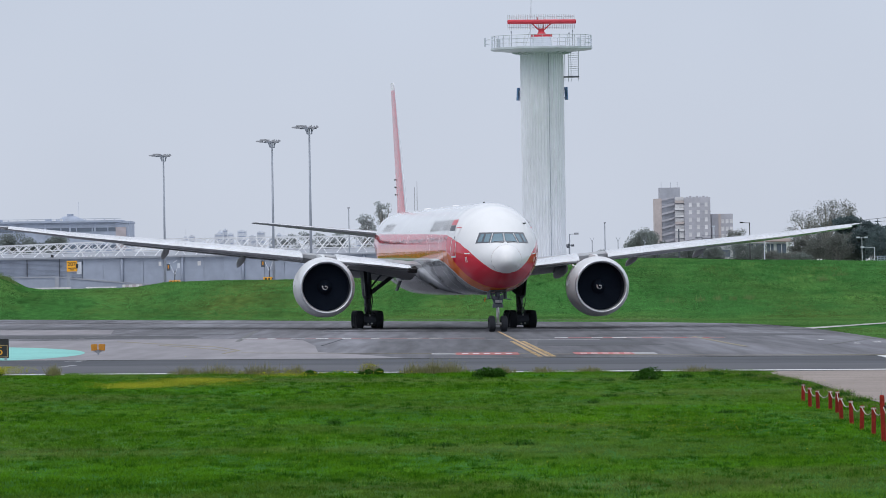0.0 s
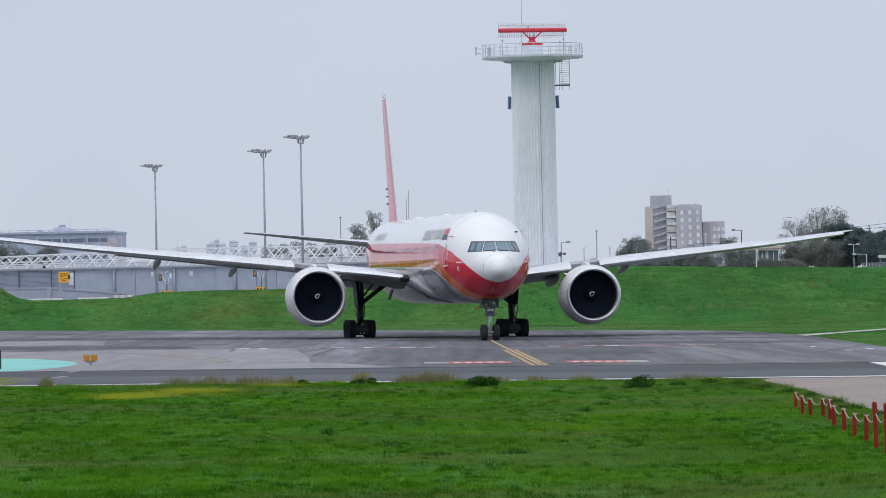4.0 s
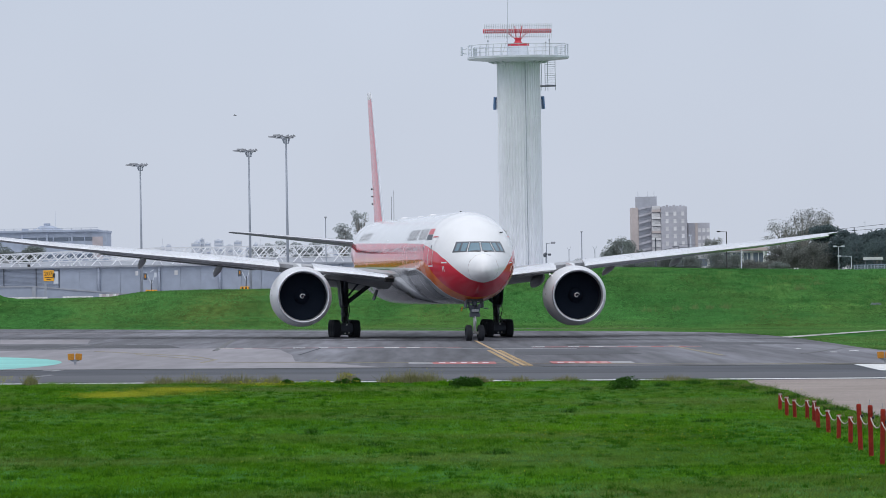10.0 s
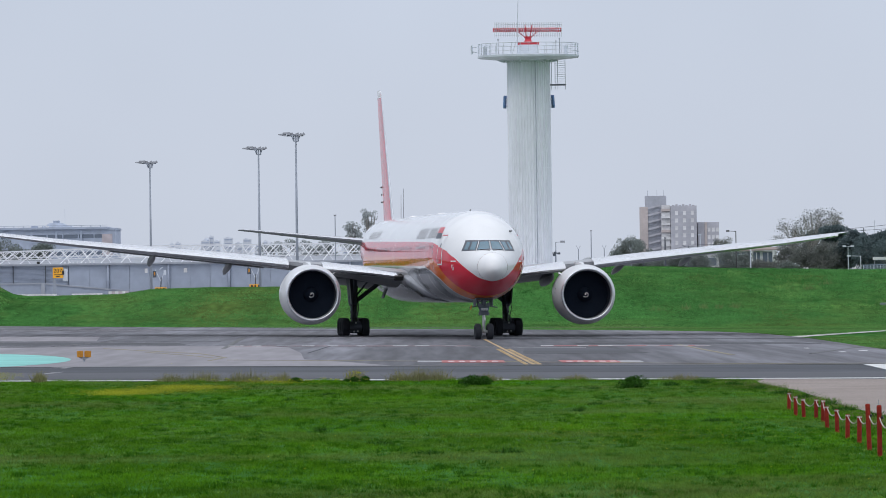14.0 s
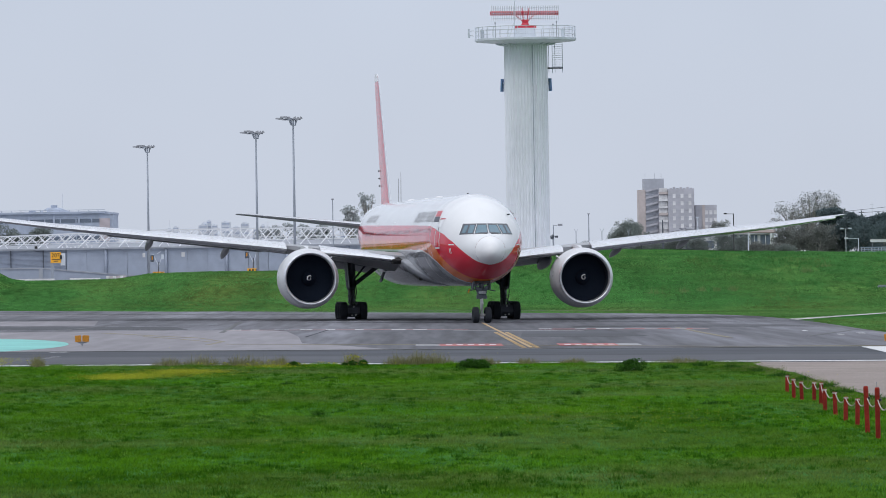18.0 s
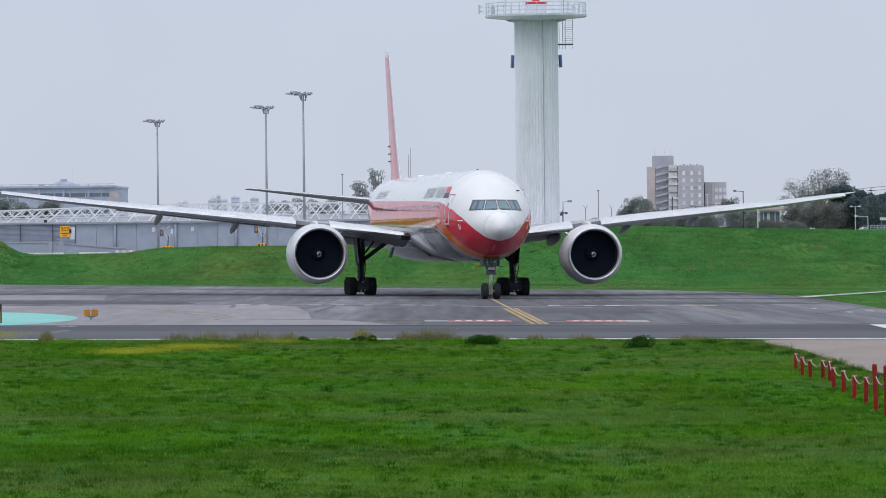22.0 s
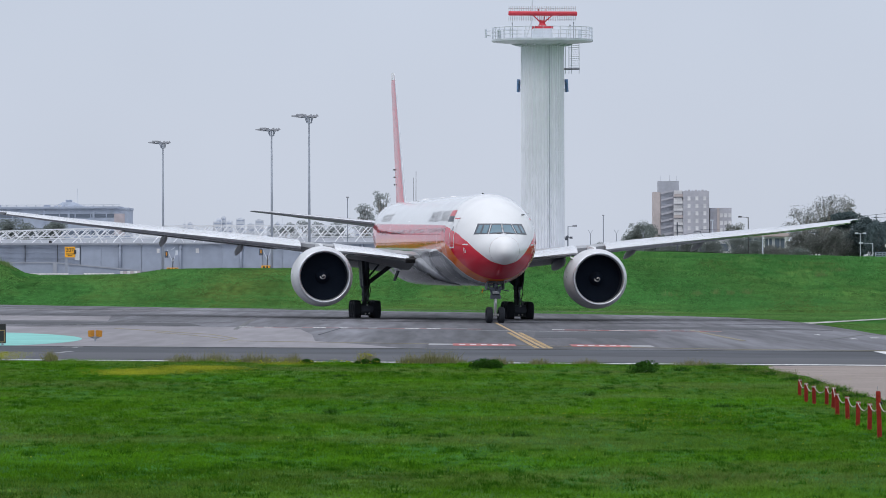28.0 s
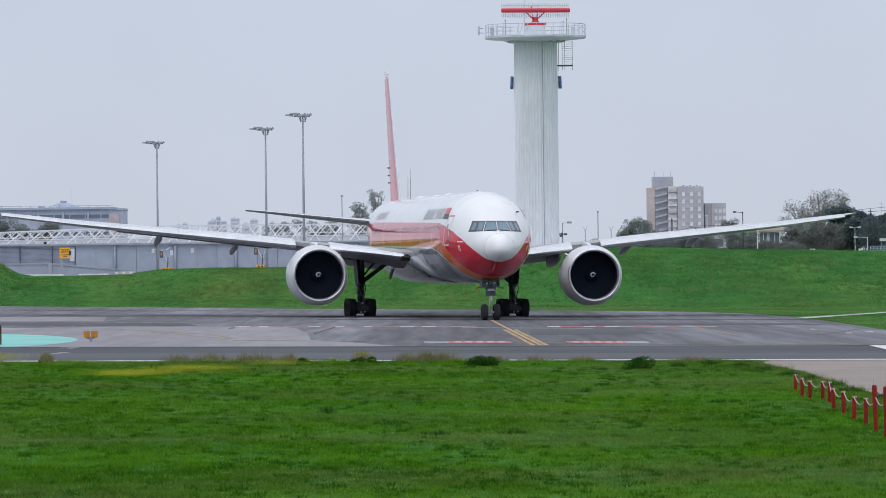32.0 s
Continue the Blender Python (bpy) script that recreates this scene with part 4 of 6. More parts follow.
soft(fin, 30)
soft(part("fin_leading_edge", Geo().loft([fin_ring(z, a, b, t, 0.0, 0.07) for z, a, b, t in FIN]), M_SLAT, fin, "bare metal leading edge"), 60)
part("rudder", Geo().loft([fin_ring(z, a, b, t, 0.73, 1.0) for z, a, b, t in FIN[:-1]]), M_FIN, fin, "red rudder with pale edge")
part("fin_cap", Geo().loft([fin_ring(z, a - 0.02, b + 0.02, t * 1.04, 0.0, 1.0) for z, a, b, t in ((18.1, 69.0, 72.1, 0.25), (18.52, 69.42, 72.2, 0.2), (18.7, 70.3, 72.2, 0.08))]), M_WHITE, fin, "white fin tip")
for z in (10.05, 10.62, 11.2):
    part("rudder_hinge", Geo().spin([(-0.4, 0.02), (0, 0.07), (0.4, 0.02)], 8, "y", (-0.06, 68.6 + 0.4 * (z - 10.6), z)), M_BLACK, fin)
part("hf_aerial", Geo().tube((0, 55.6, 8.5), (0, 55.65, 10.4), 0.03, 0.015, 5), M_GREY, airliner)
part("hf_aerial", Geo().tube((0, 54.0, 8.5), (0, 54.1, 10.85), 0.03, 0.015, 5), M_GREY, airliner)

# landing gear


def wheel_mesh(name, r, w):
    prof = [(-w * 0.32, r * 0.52), (-w * 0.46, r * 0.62), (-w * 0.5, r * 0.8), (-w * 0.4, r * 0.94), (-w * 0.22, r * 0.99), (w * 0.22, r * 0.99), (w * 0.4, r * 0.94), (w * 0.5, r * 0.8), (w * 0.46, r * 0.62), (w * 0.32, r * 0.52)]
    g = Geo().spin(prof, 28, "x")
    nt = len(g.f)
    g.spin([(-w * 0.32, r * 0.53), (-w * 0.2, r * 0.45), (-w * 0.22, r * 0.2), (-w * 0.34, r * 0.16), (-w * 0.34, 0.01)], 20, "x")
    g.spin([(w * 0.34, 0.01), (w * 0.34, r * 0.16), (w * 0.22, r * 0.2), (w * 0.2, r * 0.45), (w * 0.32, r * 0.53)], 20, "x")
    me = g.made(name, [M_TYRE, M_RIM])
    for i, p in enumerate(me.polygons):
        p.material_index = 0 if i < nt else 1
    me.shade_smooth()
    me.set_sharp_from_angle(angle=radians(35))
    return me


MAIN_WHEEL, NOSE_WHEEL = wheel_mesh("wheel", 0.665, 0.53), wheel_mesh("wheel", 0.545, 0.42)
for side in (-1, 1):
    x = side * 5.49
    g = Geo().tube((x, 37.1, 0.75), (x, 37.1, 2.3), 0.18, 0.22, 14).tube((x, 37.1, 2.2), (x * 1.02, 36.9, 4.9), 0.31, 0.36, 14)
    g.tube((x, 35.6, 0.67), (x, 38.6, 0.67), 0.16, n=10)
    gear = part("main_gear", g, M_STRUT, airliner, "dark main landing gear leg")
    for k in range(3):
        y = 35.65 + 1.45 * k
        part("axle", Geo().tube((x - 0.75, y, 0.665), (x + 0.75, y, 0.665), 0.1, n=10), M_STRUT, gear)
        part("brake", Geo().tube((x - 0.42, y, 0.665), (x + 0.42, y, 0.665), 0.42, n=14), M_STRUT, gear, "dark brake pack")
        for dx in (-0.7, 0.7):
            part("wheel", MAIN_WHEEL, None, gear, "black twin-row tyre").location = (x + dx, y, 0.665)
    part("bogie_beam", Geo().box(-0.3, 0.3, -1.6, 1.6, -0.26, 0.3, pose(x, 37.1, 0.7), bevel=0.08), M_STRUT, gear, "dark bogie beam")
    for dx, z in ((-0.34, 0.62), (0.34, 0.62), (-0.12, 0.36), (0.14, 0.4), (0.0, 0.98)):
        part("axle_fitting", Geo().tube((x + dx, 35.3, z), (x + dx * 0.8, 35.9, z + 0.02), 0.07, 0.05, 7), M_STRUTL, gear, "pale metal axle fitting")
    part("truck_positioner", Geo().tube((x - 0.1, 36.0, 1.0), (x - 0.06, 36.7, 2.2), 0.08, n=7).tube((x - 0.08, 36.3, 1.5), (x - 0.06, 36.75, 2.3), 0.045, n=6), M_RIM, gear)
    for z in (1.25, 1.7, 2.15, 2.75):
        part("leg_clamp", Geo().tube((x, 37.08 - 0.02 * z, z), (x, 37.08 - 0.02 * z, z + 0.09), 0.27 if z < 2.2 else 0.37, n=12), M_RIM, gear, "dark clamp ring")
    part("retract_hose", Geo().tube((x + 0.2, 36.7, 1.3), (x + 0.34, 36.6, 2.0), 0.035, n=5).tube((x + 0.34, 36.6, 2.0), (x + 0.24, 36.7, 2.9), 0.035, n=5), M_BLACK, gear)
    part("brake_rod", Geo().tube((x - 0.3, 35.5, 0.4), (x + 0.3, 35.5, 0.4), 0.1, n=6).tube((x - 0.24, 35.6, 1.0), (x - 0.2, 36.8, 1.5), 0.06, n=6).tube((x + 0.24, 35.6, 1.0), (x + 0.2, 36.8, 1.5), 0.06, n=6), M_STRUT, gear)
    part("side_brace", Geo().tube((x, 37.0, 2.4), (x - side * 2.35, 36.8, 4.2), 0.15, n=8), M_STRUT, gear)
    part("drag_brace", Geo().tube((x, 37.0, 2.3), (x + side * 0.1, 34.6, 4.6), 0.13, n=8), M_STRUT, gear)
    part("torque_link", Geo().tube((x, 36.8, 2.1), (x, 36.2, 1.6), 0.07, n=6).tube((x, 36.2, 1.6), (x, 36.7, 1.0), 0.07, n=6), M_STRUT, gear)
    part("gear_door", Geo().box(-0.04, 0.04, -1.2, 1.2, -1.05, 1.2, pose(x + side * 0.3, 37.0, 3.4, 0, side * 5)), M_DARK, gear, "dark gear door")
    part("inner_door", Geo().box(-0.04, 0.04, -0.7, 0.7, -0.45, 0.3, pose(x - side * 2.2, 36.5, 3.15, 0, side * -20)), M_STRUT, gear)
    part("actuator", Geo().tube((x + side * 0.1, 36.7, 2.6), (x - side * 1.1, 36.4, 4.1), 0.07, n=6).tube((x, 36.75, 2.9), (x + side * 0.35, 36.6, 4.2), 0.08, n=6), M_STRUT, gear)
    for dy in (-0.12, 0.12):
        part("hydraulic_hose", Geo().tube((x - side * 0.22, 36.9 + dy, 0.95), (x - side * 0.26, 36.9 + dy, 3.6), 0.03, n=5), M_BLACK, gear)
ng = part("nose_gear", Geo().tube((0, 5.89, 0.5), (0, 5.89, 1.75), 0.1, n=12), M_STRUTL, airliner, "pale nose landing gear leg")
part("upper_leg", Geo().tube((0, 5.89, 1.72), (0, 6.0, 3.1), 0.15, 0.17, 12), M_STRUT, ng, "dark upper leg")
part("axle", Geo().tube((-0.5, 5.89, 0.545), (0.5, 5.89, 0.545), 0.09, n=10), M_STRUTL, ng)
for dx in (-0.4, 0.4):
    part("wheel", NOSE_WHEEL, None, ng, "black nose tyre").location = (dx, 5.89, 0.545)
part("drag_brace", Geo().tube((0.22, 5.9, 1.9), (0.3, 8.2, 2.9), 0.07, n=6).tube((-0.22, 5.9, 1.9), (-0.3, 8.2, 2.9), 0.07, n=6), M_STRUT, ng)
part("torque_link", Geo().tube((0, 5.7, 1.7), (0, 5.4, 1.3), 0.06, n=6).tube((0, 5.4, 1.3), (0, 5.75, 0.85), 0.06, n=6), M_STRUTL, ng)
part("steering_collar", Geo().box(-0.34, 0.34, 5.6, 6.1, 1.62, 1.86, bevel=0.08), M_STRUT, ng)
part("light_bar", Geo().box(-0.24, 0.24, 5.5, 5.6, 1.95, 2.12, bevel=0.04), M_STRUTL, ng, "pale landing light bar")
for side in (-1, 1):
    part("landing_light", Geo().spin([(-0.05, 0.11), (0.05, 0.11), (0.1, 0.04)], 12, "y", (side * 0.17, 5.48, 2.04)), M_GLASS, ng)
    part("nose_door", Geo().box(-0.03, 0.03, -0.6, 0.6, -0.26, 0.26, pose(side * 0.55, 6.3, 2.52, 0, side * -4)), M_STRUT, ng, "open nose gear door")
    part("steering_rod", Geo().tube((side * 0.2, 5.7, 1.75), (side * 0.42, 5.9, 2.6), 0.05, n=6), M_STRUT, ng)
    part("door_rod", Geo().tube((side * 0.1, 5.9, 2.3), (side * 0.95, 6.2, 2.15), 0.035, n=5), M_STRUT, ng)
part("safety_pin_tag", Geo().box(-0.04, 0.04, -0.02, 0.02, -0.3, 0.0, pose(-0.8, 6.1, 2.3, 0, 12)), M_AMB, ng, "yellow safety pin tag")
for x, z in ((-0.3, 2.3), (0.28, 2.35), (0.0, 2.5), (-0.15, 2.2), (0.16, 2.15)):
    part("gear_linkage", Geo().tube((x, 5.65, z), (x * 0.3, 5.75, z - 0.5), 0.05, n=6).box(-0.1, 0.1, -0.08, 0.08, -0.1, 0.12, pose(x, 5.65, z)), M_STRUT, ng)
# Solid black slab stands for the shade inside the open well.
part("wheel_well", Geo().box(-0.5, 0.5, 5.4, 7.2, 2.66, 2.8), M_BLACK, ng)
airliner.matrix_basis = pose(3.58, 399.3, -0.04, 0, 0.70, 6.6) @ pose(0, -5.89, 0)

# ---- radar tower ----
TX, TY = 11.57, 682.0
tower = thing("radar_tower", "tall pale concrete radar tower with railed round platform", "tower", pose(TX, TY, 4.6))
NF = 44
for k in range(4):
    z0, z1 = k * 6.03, (k + 1) * 6.03 - 0.03
    ring = lambda z: [Vector(((2.46 if i % 4 < 2 else 2.37) * math.cos(2 * math.pi * i / (NF * 4)), (2.46 if i % 4 < 2 else 2.37) * math.sin(2 * math.pi * i / (NF * 4)), z)) for i in range(NF * 4)]
    part("shaft_section", Geo().loft([ring(z0), ring(z1)]), M_CONC, tower, "vertically ribbed pale concrete")
    part("shaft_joint", Geo().spin([(z1, 2.44), (z1 + 0.03, 2.44)], 48, "z"), M_CONC, tower)
part("down_pipe", Geo().tube((0.72, -2.45, 0), (0.72, -2.45, 24.05), 0.035, n=6), M_GALV, tower, "thin grey downpipe")
part("platform", Geo().spin([(24.03, 2.4), (24.03, 2.8), (24.16, 2.86), (24.24, 3.1), (24.48, 5.6), (24.56, 5.76), (24.78, 5.76), (24.80, 5.7), (24.80, 0.05)], 64, "z"), M_STEEL, tower, "pale round platform")
for k in range(20):
    a = 2 * math.pi * k / 20
    part("platform_rib", Geo().loft([[Matrix.Rotation(a, 3, "Z") @ Vector(p) for p in ((2.5, dx, 23.98), (2.5, dx, 24.2), (3.5, dx, 24.26), (3.1, dx, 24.08))] for dx in (-0.06, 0.06)]), M_STEEL, tower)
for k in range(36):
    a = 2 * math.pi * k / 36
    part("railing_post", Geo().tube((5.66 * math.cos(a), 5.66 * math.sin(a), 24.75), (5.66 * math.cos(a), 5.66 * math.sin(a), 26.1), 0.035, n=5), M_STEEL, tower)
for z, r in ((26.1, 0.04), (25.66, 0.025), (25.22, 0.025)):
    g = Geo()
    pts = [(5.66 * math.cos(2 * math.pi * k / 72), 5.66 * math.sin(2 * math.pi * k / 72), z) for k in range(72)]
    for k in range(72):
        g.tube(pts[k], pts[(k + 1) % 72], r, n=5, caps=False)
    part("rail", g, M_STEEL, tower)
part("pedestal", Geo().loft([[Vector((s * x, s2 * x, z)) for s, s2 in ((-1, -1), (1, -1), (1, 1), (-1, 1))] for x, z in ((1.25, 24.78), (1.05, 26.0))]), M_STEEL, tower, "pale tapered antenna pedestal")
part("aerial_mast", Geo().tube((-1.25, -0.6, 24.7), (-1.05, -0.6, 33.6), 0.06, 0.03, n=6), M_STEEL, tower, "thin whip mast")
part("brace", Geo().tube((-1.9, -0.8, 24.7), (-1.3, -0.6, 26.6), 0.04, n=5), M_STEEL, tower)
for x in (-4.9, 4.2):
    part("equipment_box", Geo().box(x - 0.22, x + 0.22, -2.6, -2.2, 24.78, 25.75, bevel=0.03), M_STEEL, tower)
for x, h in ((-3.45, 26.35), (3.45, 26.4), (3.05, 26.1)):
    part("obstruction_light", Geo().tube((x, -4.4, 24.8), (x, -4.4, h), 0.03, n=5).spin([(h, 0.08), (h + 0.18, 0.07), (h + 0.2, 0.01)], 8, "z", (x, -4.4, 0)), M_GALV, tower)
part("davit", Geo().tube((-5.8, 0, 25.2), (-6.4, 0, 25.3), 0.06, n=6).tube((-5.8, 0, 25.8), (-6.4, 0, 25.75), 0.05, n=6).tube((-6.4, 0, 25.0), (-6.4, 0, 26.0), 0.12, n=8), M_STEEL, tower)
for s in (-1, 1):
    panel = part("blue_panel", Geo().box(-0.08, 0.08, -0.42, 0.42, -0.72, 0.72, pose(s * 2.72, 0.0, 19.55, 0, s * -3, s * 18), bevel=0.04), M_BLUE, tower, "dark blue flat antenna panel")
    part("panel_bracket", Geo().box(-0.32, 0.0, -0.1, 0.1, -0.4, -0.25, pose(s * 2.6, 0, 19.4, 0, 0, 0 if s > 0 else 180)).box(-0.32, 0.0, -0.1, 0.1, 0.35, 0.5, pose(s * 2.6, 0, 19.4, 0, 0, 0 if s > 0 else 180)), M_STEEL, tower)
cage = part("ladder_landing", Geo().box(2.45, 4.2, -0.5, 0.5, 21.35, 21.5), M_STRUT, tower, "hanging ladder and landing")
for x in (2.6, 3.0, 3.3, 4.15):
    part("ladder_rail", Geo().tube((x, -0.3, 20.9), (x, -0.3, 24.3), 0.035, n=5), M_STEEL, cage)
for k in range(11):
    part("rung", Geo().tube((3.0, -0.3, 21.6 + 0.25 * k), (4.15, -0.3, 21.6 + 0.25 * k), 0.025, n=4), M_STEEL, cage)

# turning radar antenna, red tube towards -y at rest
radar = thing("radar_antenna", "red tubular radar antenna with rows of white dipoles, turning", "antenna", pose(TX, TY, 30.6))
part("turntable", Geo().box(-1.1, 1.1, -0.9, 0.9, 0.0, 0.3, bevel=0.1), M_ARED, radar, "red turntable")
part("hub", Geo().spin([(0.3, 0.55), (0.6, 0.34), (0.95, 0.36), (0.95, 0.02)], 16, "z"), M_ARED, radar)
part("tube", Geo().spin([(-3.95, 0.01), (-3.95, 0.2), (-3.9, 0.25), (3.9, 0.25), (3.95, 0.2), (3.95, 0.01)], 20, "x", (0, -0.30, 1.72)), M_ARED, radar, "long red tube", smooth=False)
for s in (-1, 1):
    part("strut", Geo().tube((s * 0.3, 0, 0.8), (s * 1.25, -0.24, 1.66), 0.07, n=6), M_ARED, radar)
    part("strut", Geo().tube((s * 0.2, 0.1, 0.8), (s * 0.4, 0.3, 2.25), 0.05, n=6), M_ARED, radar)
dip = Geo().box(-0.019, 0.019, -0.08, 0.08, 0.88, 2.56).made("dipole", M_TRUSS)
for k in range(38):
    part("dipole", dip, None, radar).location = (-3.85 + k * 7.7 / 37, 0.06, 0)
for z in (1.1, 1.7, 2.3):
    part("crossbar", Geo().tube((-3.9, 0.17, z), (3.9, 0.17, z), 0.025, n=5), M_STEEL, radar)

# ---- apron: lighting masts, long shed with truss, signs ----
def light_mast(h):
    ob = thing("light_mast", "tall grey steel apron floodlight mast", "light mast", group="apron light masts")
    part("pole", Geo().tube((0, 0, 0), (0, 0, h - 1.6), 0.23, 0.13, 12), M_GALV, ob, smooth=True)
    crown = part("head_frame", Geo().tube((0, 0, h - 1.7), (0, 0, h - 0.4), 0.13, n=6).tube((-0.3, 0, h - 1.25), (0.3, 0, h - 1.25), 0.07, n=6).tube((-0.3, 0, h - 1.25), (-0.6, 0, h - 0.45), 0.07, n=6).tube((0.3, 0, h - 1.25), (0.6, 0, h - 0.45), 0.07, n=6)
                 .tube((-1.3, 0, h - 0.45), (1.1, 0, h - 0.45), 0.11, n=6).tube((-0.3, 0.2, h - 1.2), (-0.3, 0.2, h - 0.2), 0.12, n=6).tube((0.35, 0.1, h - 1.3), (0.3, 0.1, h - 0.1), 0.1, n=6), M_GALV, ob)
    for x, y, w, tilt in ((-3.4, -0.3, 1.2, 4), (-2.3, -0.4, 1.1, 8), (-1.4, 0.3, 0.9, 10), (0.3, -0.3, 0.7, -10), (1.2, -0.3, 0.6, -30), (1.9, 0.2, 0.6, -35)):
        part("floodlight", Geo().loft([[Vector((-w * 0.5, -0.35, -0.06)), Vector((w * 0.5, -0.35, -0.16)), Vector((w * 0.5, 0.35, -0.16)), Vector((-w * 0.5, 0.35, -0.06))],
                                       [Vector((-w * 0.5, -0.3, 0.1)), Vector((w * 0.4, -0.3, 0.26)), Vector((w * 0.4, 0.3, 0.26)), Vector((-w * 0.5, 0.3, 0.1))]]), M_LAMPH, ob).matrix_basis = \
            pose(x * 0.56, y, h - 0.3 + random.uniform(-0.1, 0.15), 0, tilt, 0)
    return ob


mast = light_mast(23.1)
mast.matrix_basis = pose(-18.8, 860, 2.4)
copy_thing(mast, pose(-26.4, 940, 2.3))
copy_thing(mast, pose(-48.0, 1040, 2.4))

# long grey shed with louvres, pale roof and a white lattice on top
shed = thing("apron_shed", "long low grey clad shed with white lattice roof truss", "building", pose(0, 1080, 2.3))
for k in range(22):
    x0 = -64.6 + k * 3.62
    part("wall_panel", Geo().box(x0 + 0.025, x0 + 3.595, 0, 0.3, 0, 5.45), M_CLAD, shed)
for k in range(0, 22, 3):
    x = -57.6 + k * 3.62
    pipe = part("downpipe", Geo().tube((x, -0.28, 0), (x, -0.28, 5.45), 0.24, n=10), M_CLAD, shed, "blue grey downpipe", smooth=True)
    for z in (0.6, 2.5, 4.6):
        part("pipe_collar", Geo().tube((x, -0.28, z), (x, -0.28, z + 0.16), 0.31, n=10), M_CLAD, pipe)
# Added dark board makes the shaded gaps between the louvres.
part("louvre_back", Geo().box(-96, -64.8, 0.22, 0.34, 1.6, 5.4), M_STRUT, shed, "dark board standing in for shade behind the louvres")
for k in range(22):
    for z in (1.4, 2.8, 4.2):
        part("panel_fixing", Geo().box(-64.6 + k * 3.62 + 0.1, -64.6 + k * 3.62 + 3.5, -0.012, 0.0, z, z + 0.03), M_CLAD, shed)
part("back_wall", Geo().box(-96, 18, 0.35, 14, 0, 5.4), M_CLAD, shed)
for k in range(16):
    part("louvre", Geo().box(-96, -64.8, -0.1, 0.1, -0.085, 0.085, pose(0, 0, 2.0 + k * 0.225, 25)), M_CLAD, shed)
for x in (-92, -86.2, -80.4, -74.6, -68.8):
    part("louvre_post", Geo().box(x - 0.08, x + 0.08, -0.3, 0.1, 0, 5.4), M_STRUT, shed)
part("gutter", Geo().box(-96, 18, -0.7, 0.2, 5.45, 5.75), M_ROOF, shed, "pale eaves gutter")
part("roof", Geo().loft([[Vector((x, -0.6, 5.75)), Vector((x, 5.4, z)), Vector((x, 24, z)), Vector((x, 24, 5.7))] for x, z in ((-96, 6.2), (-49, 6.6), (18, 6.6))]), M_ROOF, shed, "pale sheet roof")
def sag(x):
    """The lattice sits lower towards one end of the shed."""
    return -0.9 * min(1.25, max(0.0, (-49 - x) / 33))


def web(x0, y0, z0, x1, y1, z1, r):
    lift = lambda x, z: z + sag(x) * (z - 5.82) / 2.9
    return Geo().tube((x0, y0, lift(x0, z0)), (x1, y1, lift(x1, z1)), r, n=4)


for k in range(31):
    x = -95 + k * 3.62
    part("roof_rib", web(x, -0.7, 5.82, x + 2.2, 6, 8.6, 0.085), M_TRUSS, shed)
    part("roof_rib", web(x + 1.8, -0.7, 5.82, x - 0.2, 6, 8.6, 0.055), M_TRUSS, shed)
for y, z in ((5.6, 6.75), (6, 8.75), (8.4, 7.3), (8.4, 8.85)):
    for x0, x1 in ((-96, -82), (-82, -65), (-65, -49), (-49, 18)):
        part("truss_chord", web(x0, y, z, x1, y, z, 0.12), M_TRUSS, shed)
for k in range(62):
    x = -95.5 + k * 1.81
    for a, b in ((0, 1.81), (1.81, 0)):
        part("truss_web", web(x + a, 5.6, 6.75, x + b, 6, 8.75, 0.1), M_TRUSS, shed)
for k in range(31):
    x = -95 + k * 3.62
    for a, b, c, d in ((-0.9, 7.3, 0.9, 8.85), (0.9, 7.3, 2.7, 8.85), (0.9, 8.85, 2.7, 7.3), (0, 7.3, 0, 8.85)):
        part("truss_web", web(x + a, 8.4, b, x + c, 8.4, d, 0.08), M_TRUSS, shed)
    part("truss_web", web(x, 8.4, 7.3, x + 1.2, 6, 8.75, 0.07), M_TRUSS, shed)
for x, w in ((-51, 0.5), (-44, 0.6), (-37, 0.6)):
    part("wall_notice", Geo().box(x, x + w, -0.06, 0.0, 3.9, 4.7), M_APTW, shed)
part("roof_unit", Geo().box(-70.3, -69.8, -0.6, -0.2, 5.75, 6.2), M_BLACK, shed)
for k in range(9):
    part("roof_bracket", Geo().box(-66.2 + k * 0.75, -65.95 + k * 0.75, -0.3, 0.1, 5.75, 5.95 + 0.3 * (k % 3) / 2), M_TRUSS, shed)

ramp = thing("ramp_wall", "low grey ramp wall with pale coping before the shed", "wall", pose(0, 1050, 2.3))
part("wall", Geo().loft([[Vector((x, 0, 0)), Vector((x, 0.5, 0)), Vector((x, 0.5, z)), Vector((x, 0, z))] for x, z in ((-80, 2.1), (-67.5, 2.1), (-48, 0.2))]), M_CLAD, ramp)
part("coping", Geo().loft([[Vector((x, -0.2, z)), Vector((x, 0.7, z)), Vector((x, 0.7, z + 0.22)), Vector((x, -0.2, z + 0.22))] for x, z in ((-80, 2.1), (-67.5, 2.1), (-48, 0.2))]), M_ROOF, ramp)
part("pier", Geo().box(-67.7, -67.0, -0.3, 0.6, 0, 2.2), M_ROOF, ramp)
for x0, x1 in ((-69, -61), (-58.5, -53.5), (-49.5, -38)):
    tagged(new("kerb_wall", Geo().box(x0, x1, 985, 985.6, 2.35, 2.75, bevel=0.1).made("kerb_wall", M_LWHITE)), "white painted low kerb wall", "kerb", kind="structure")


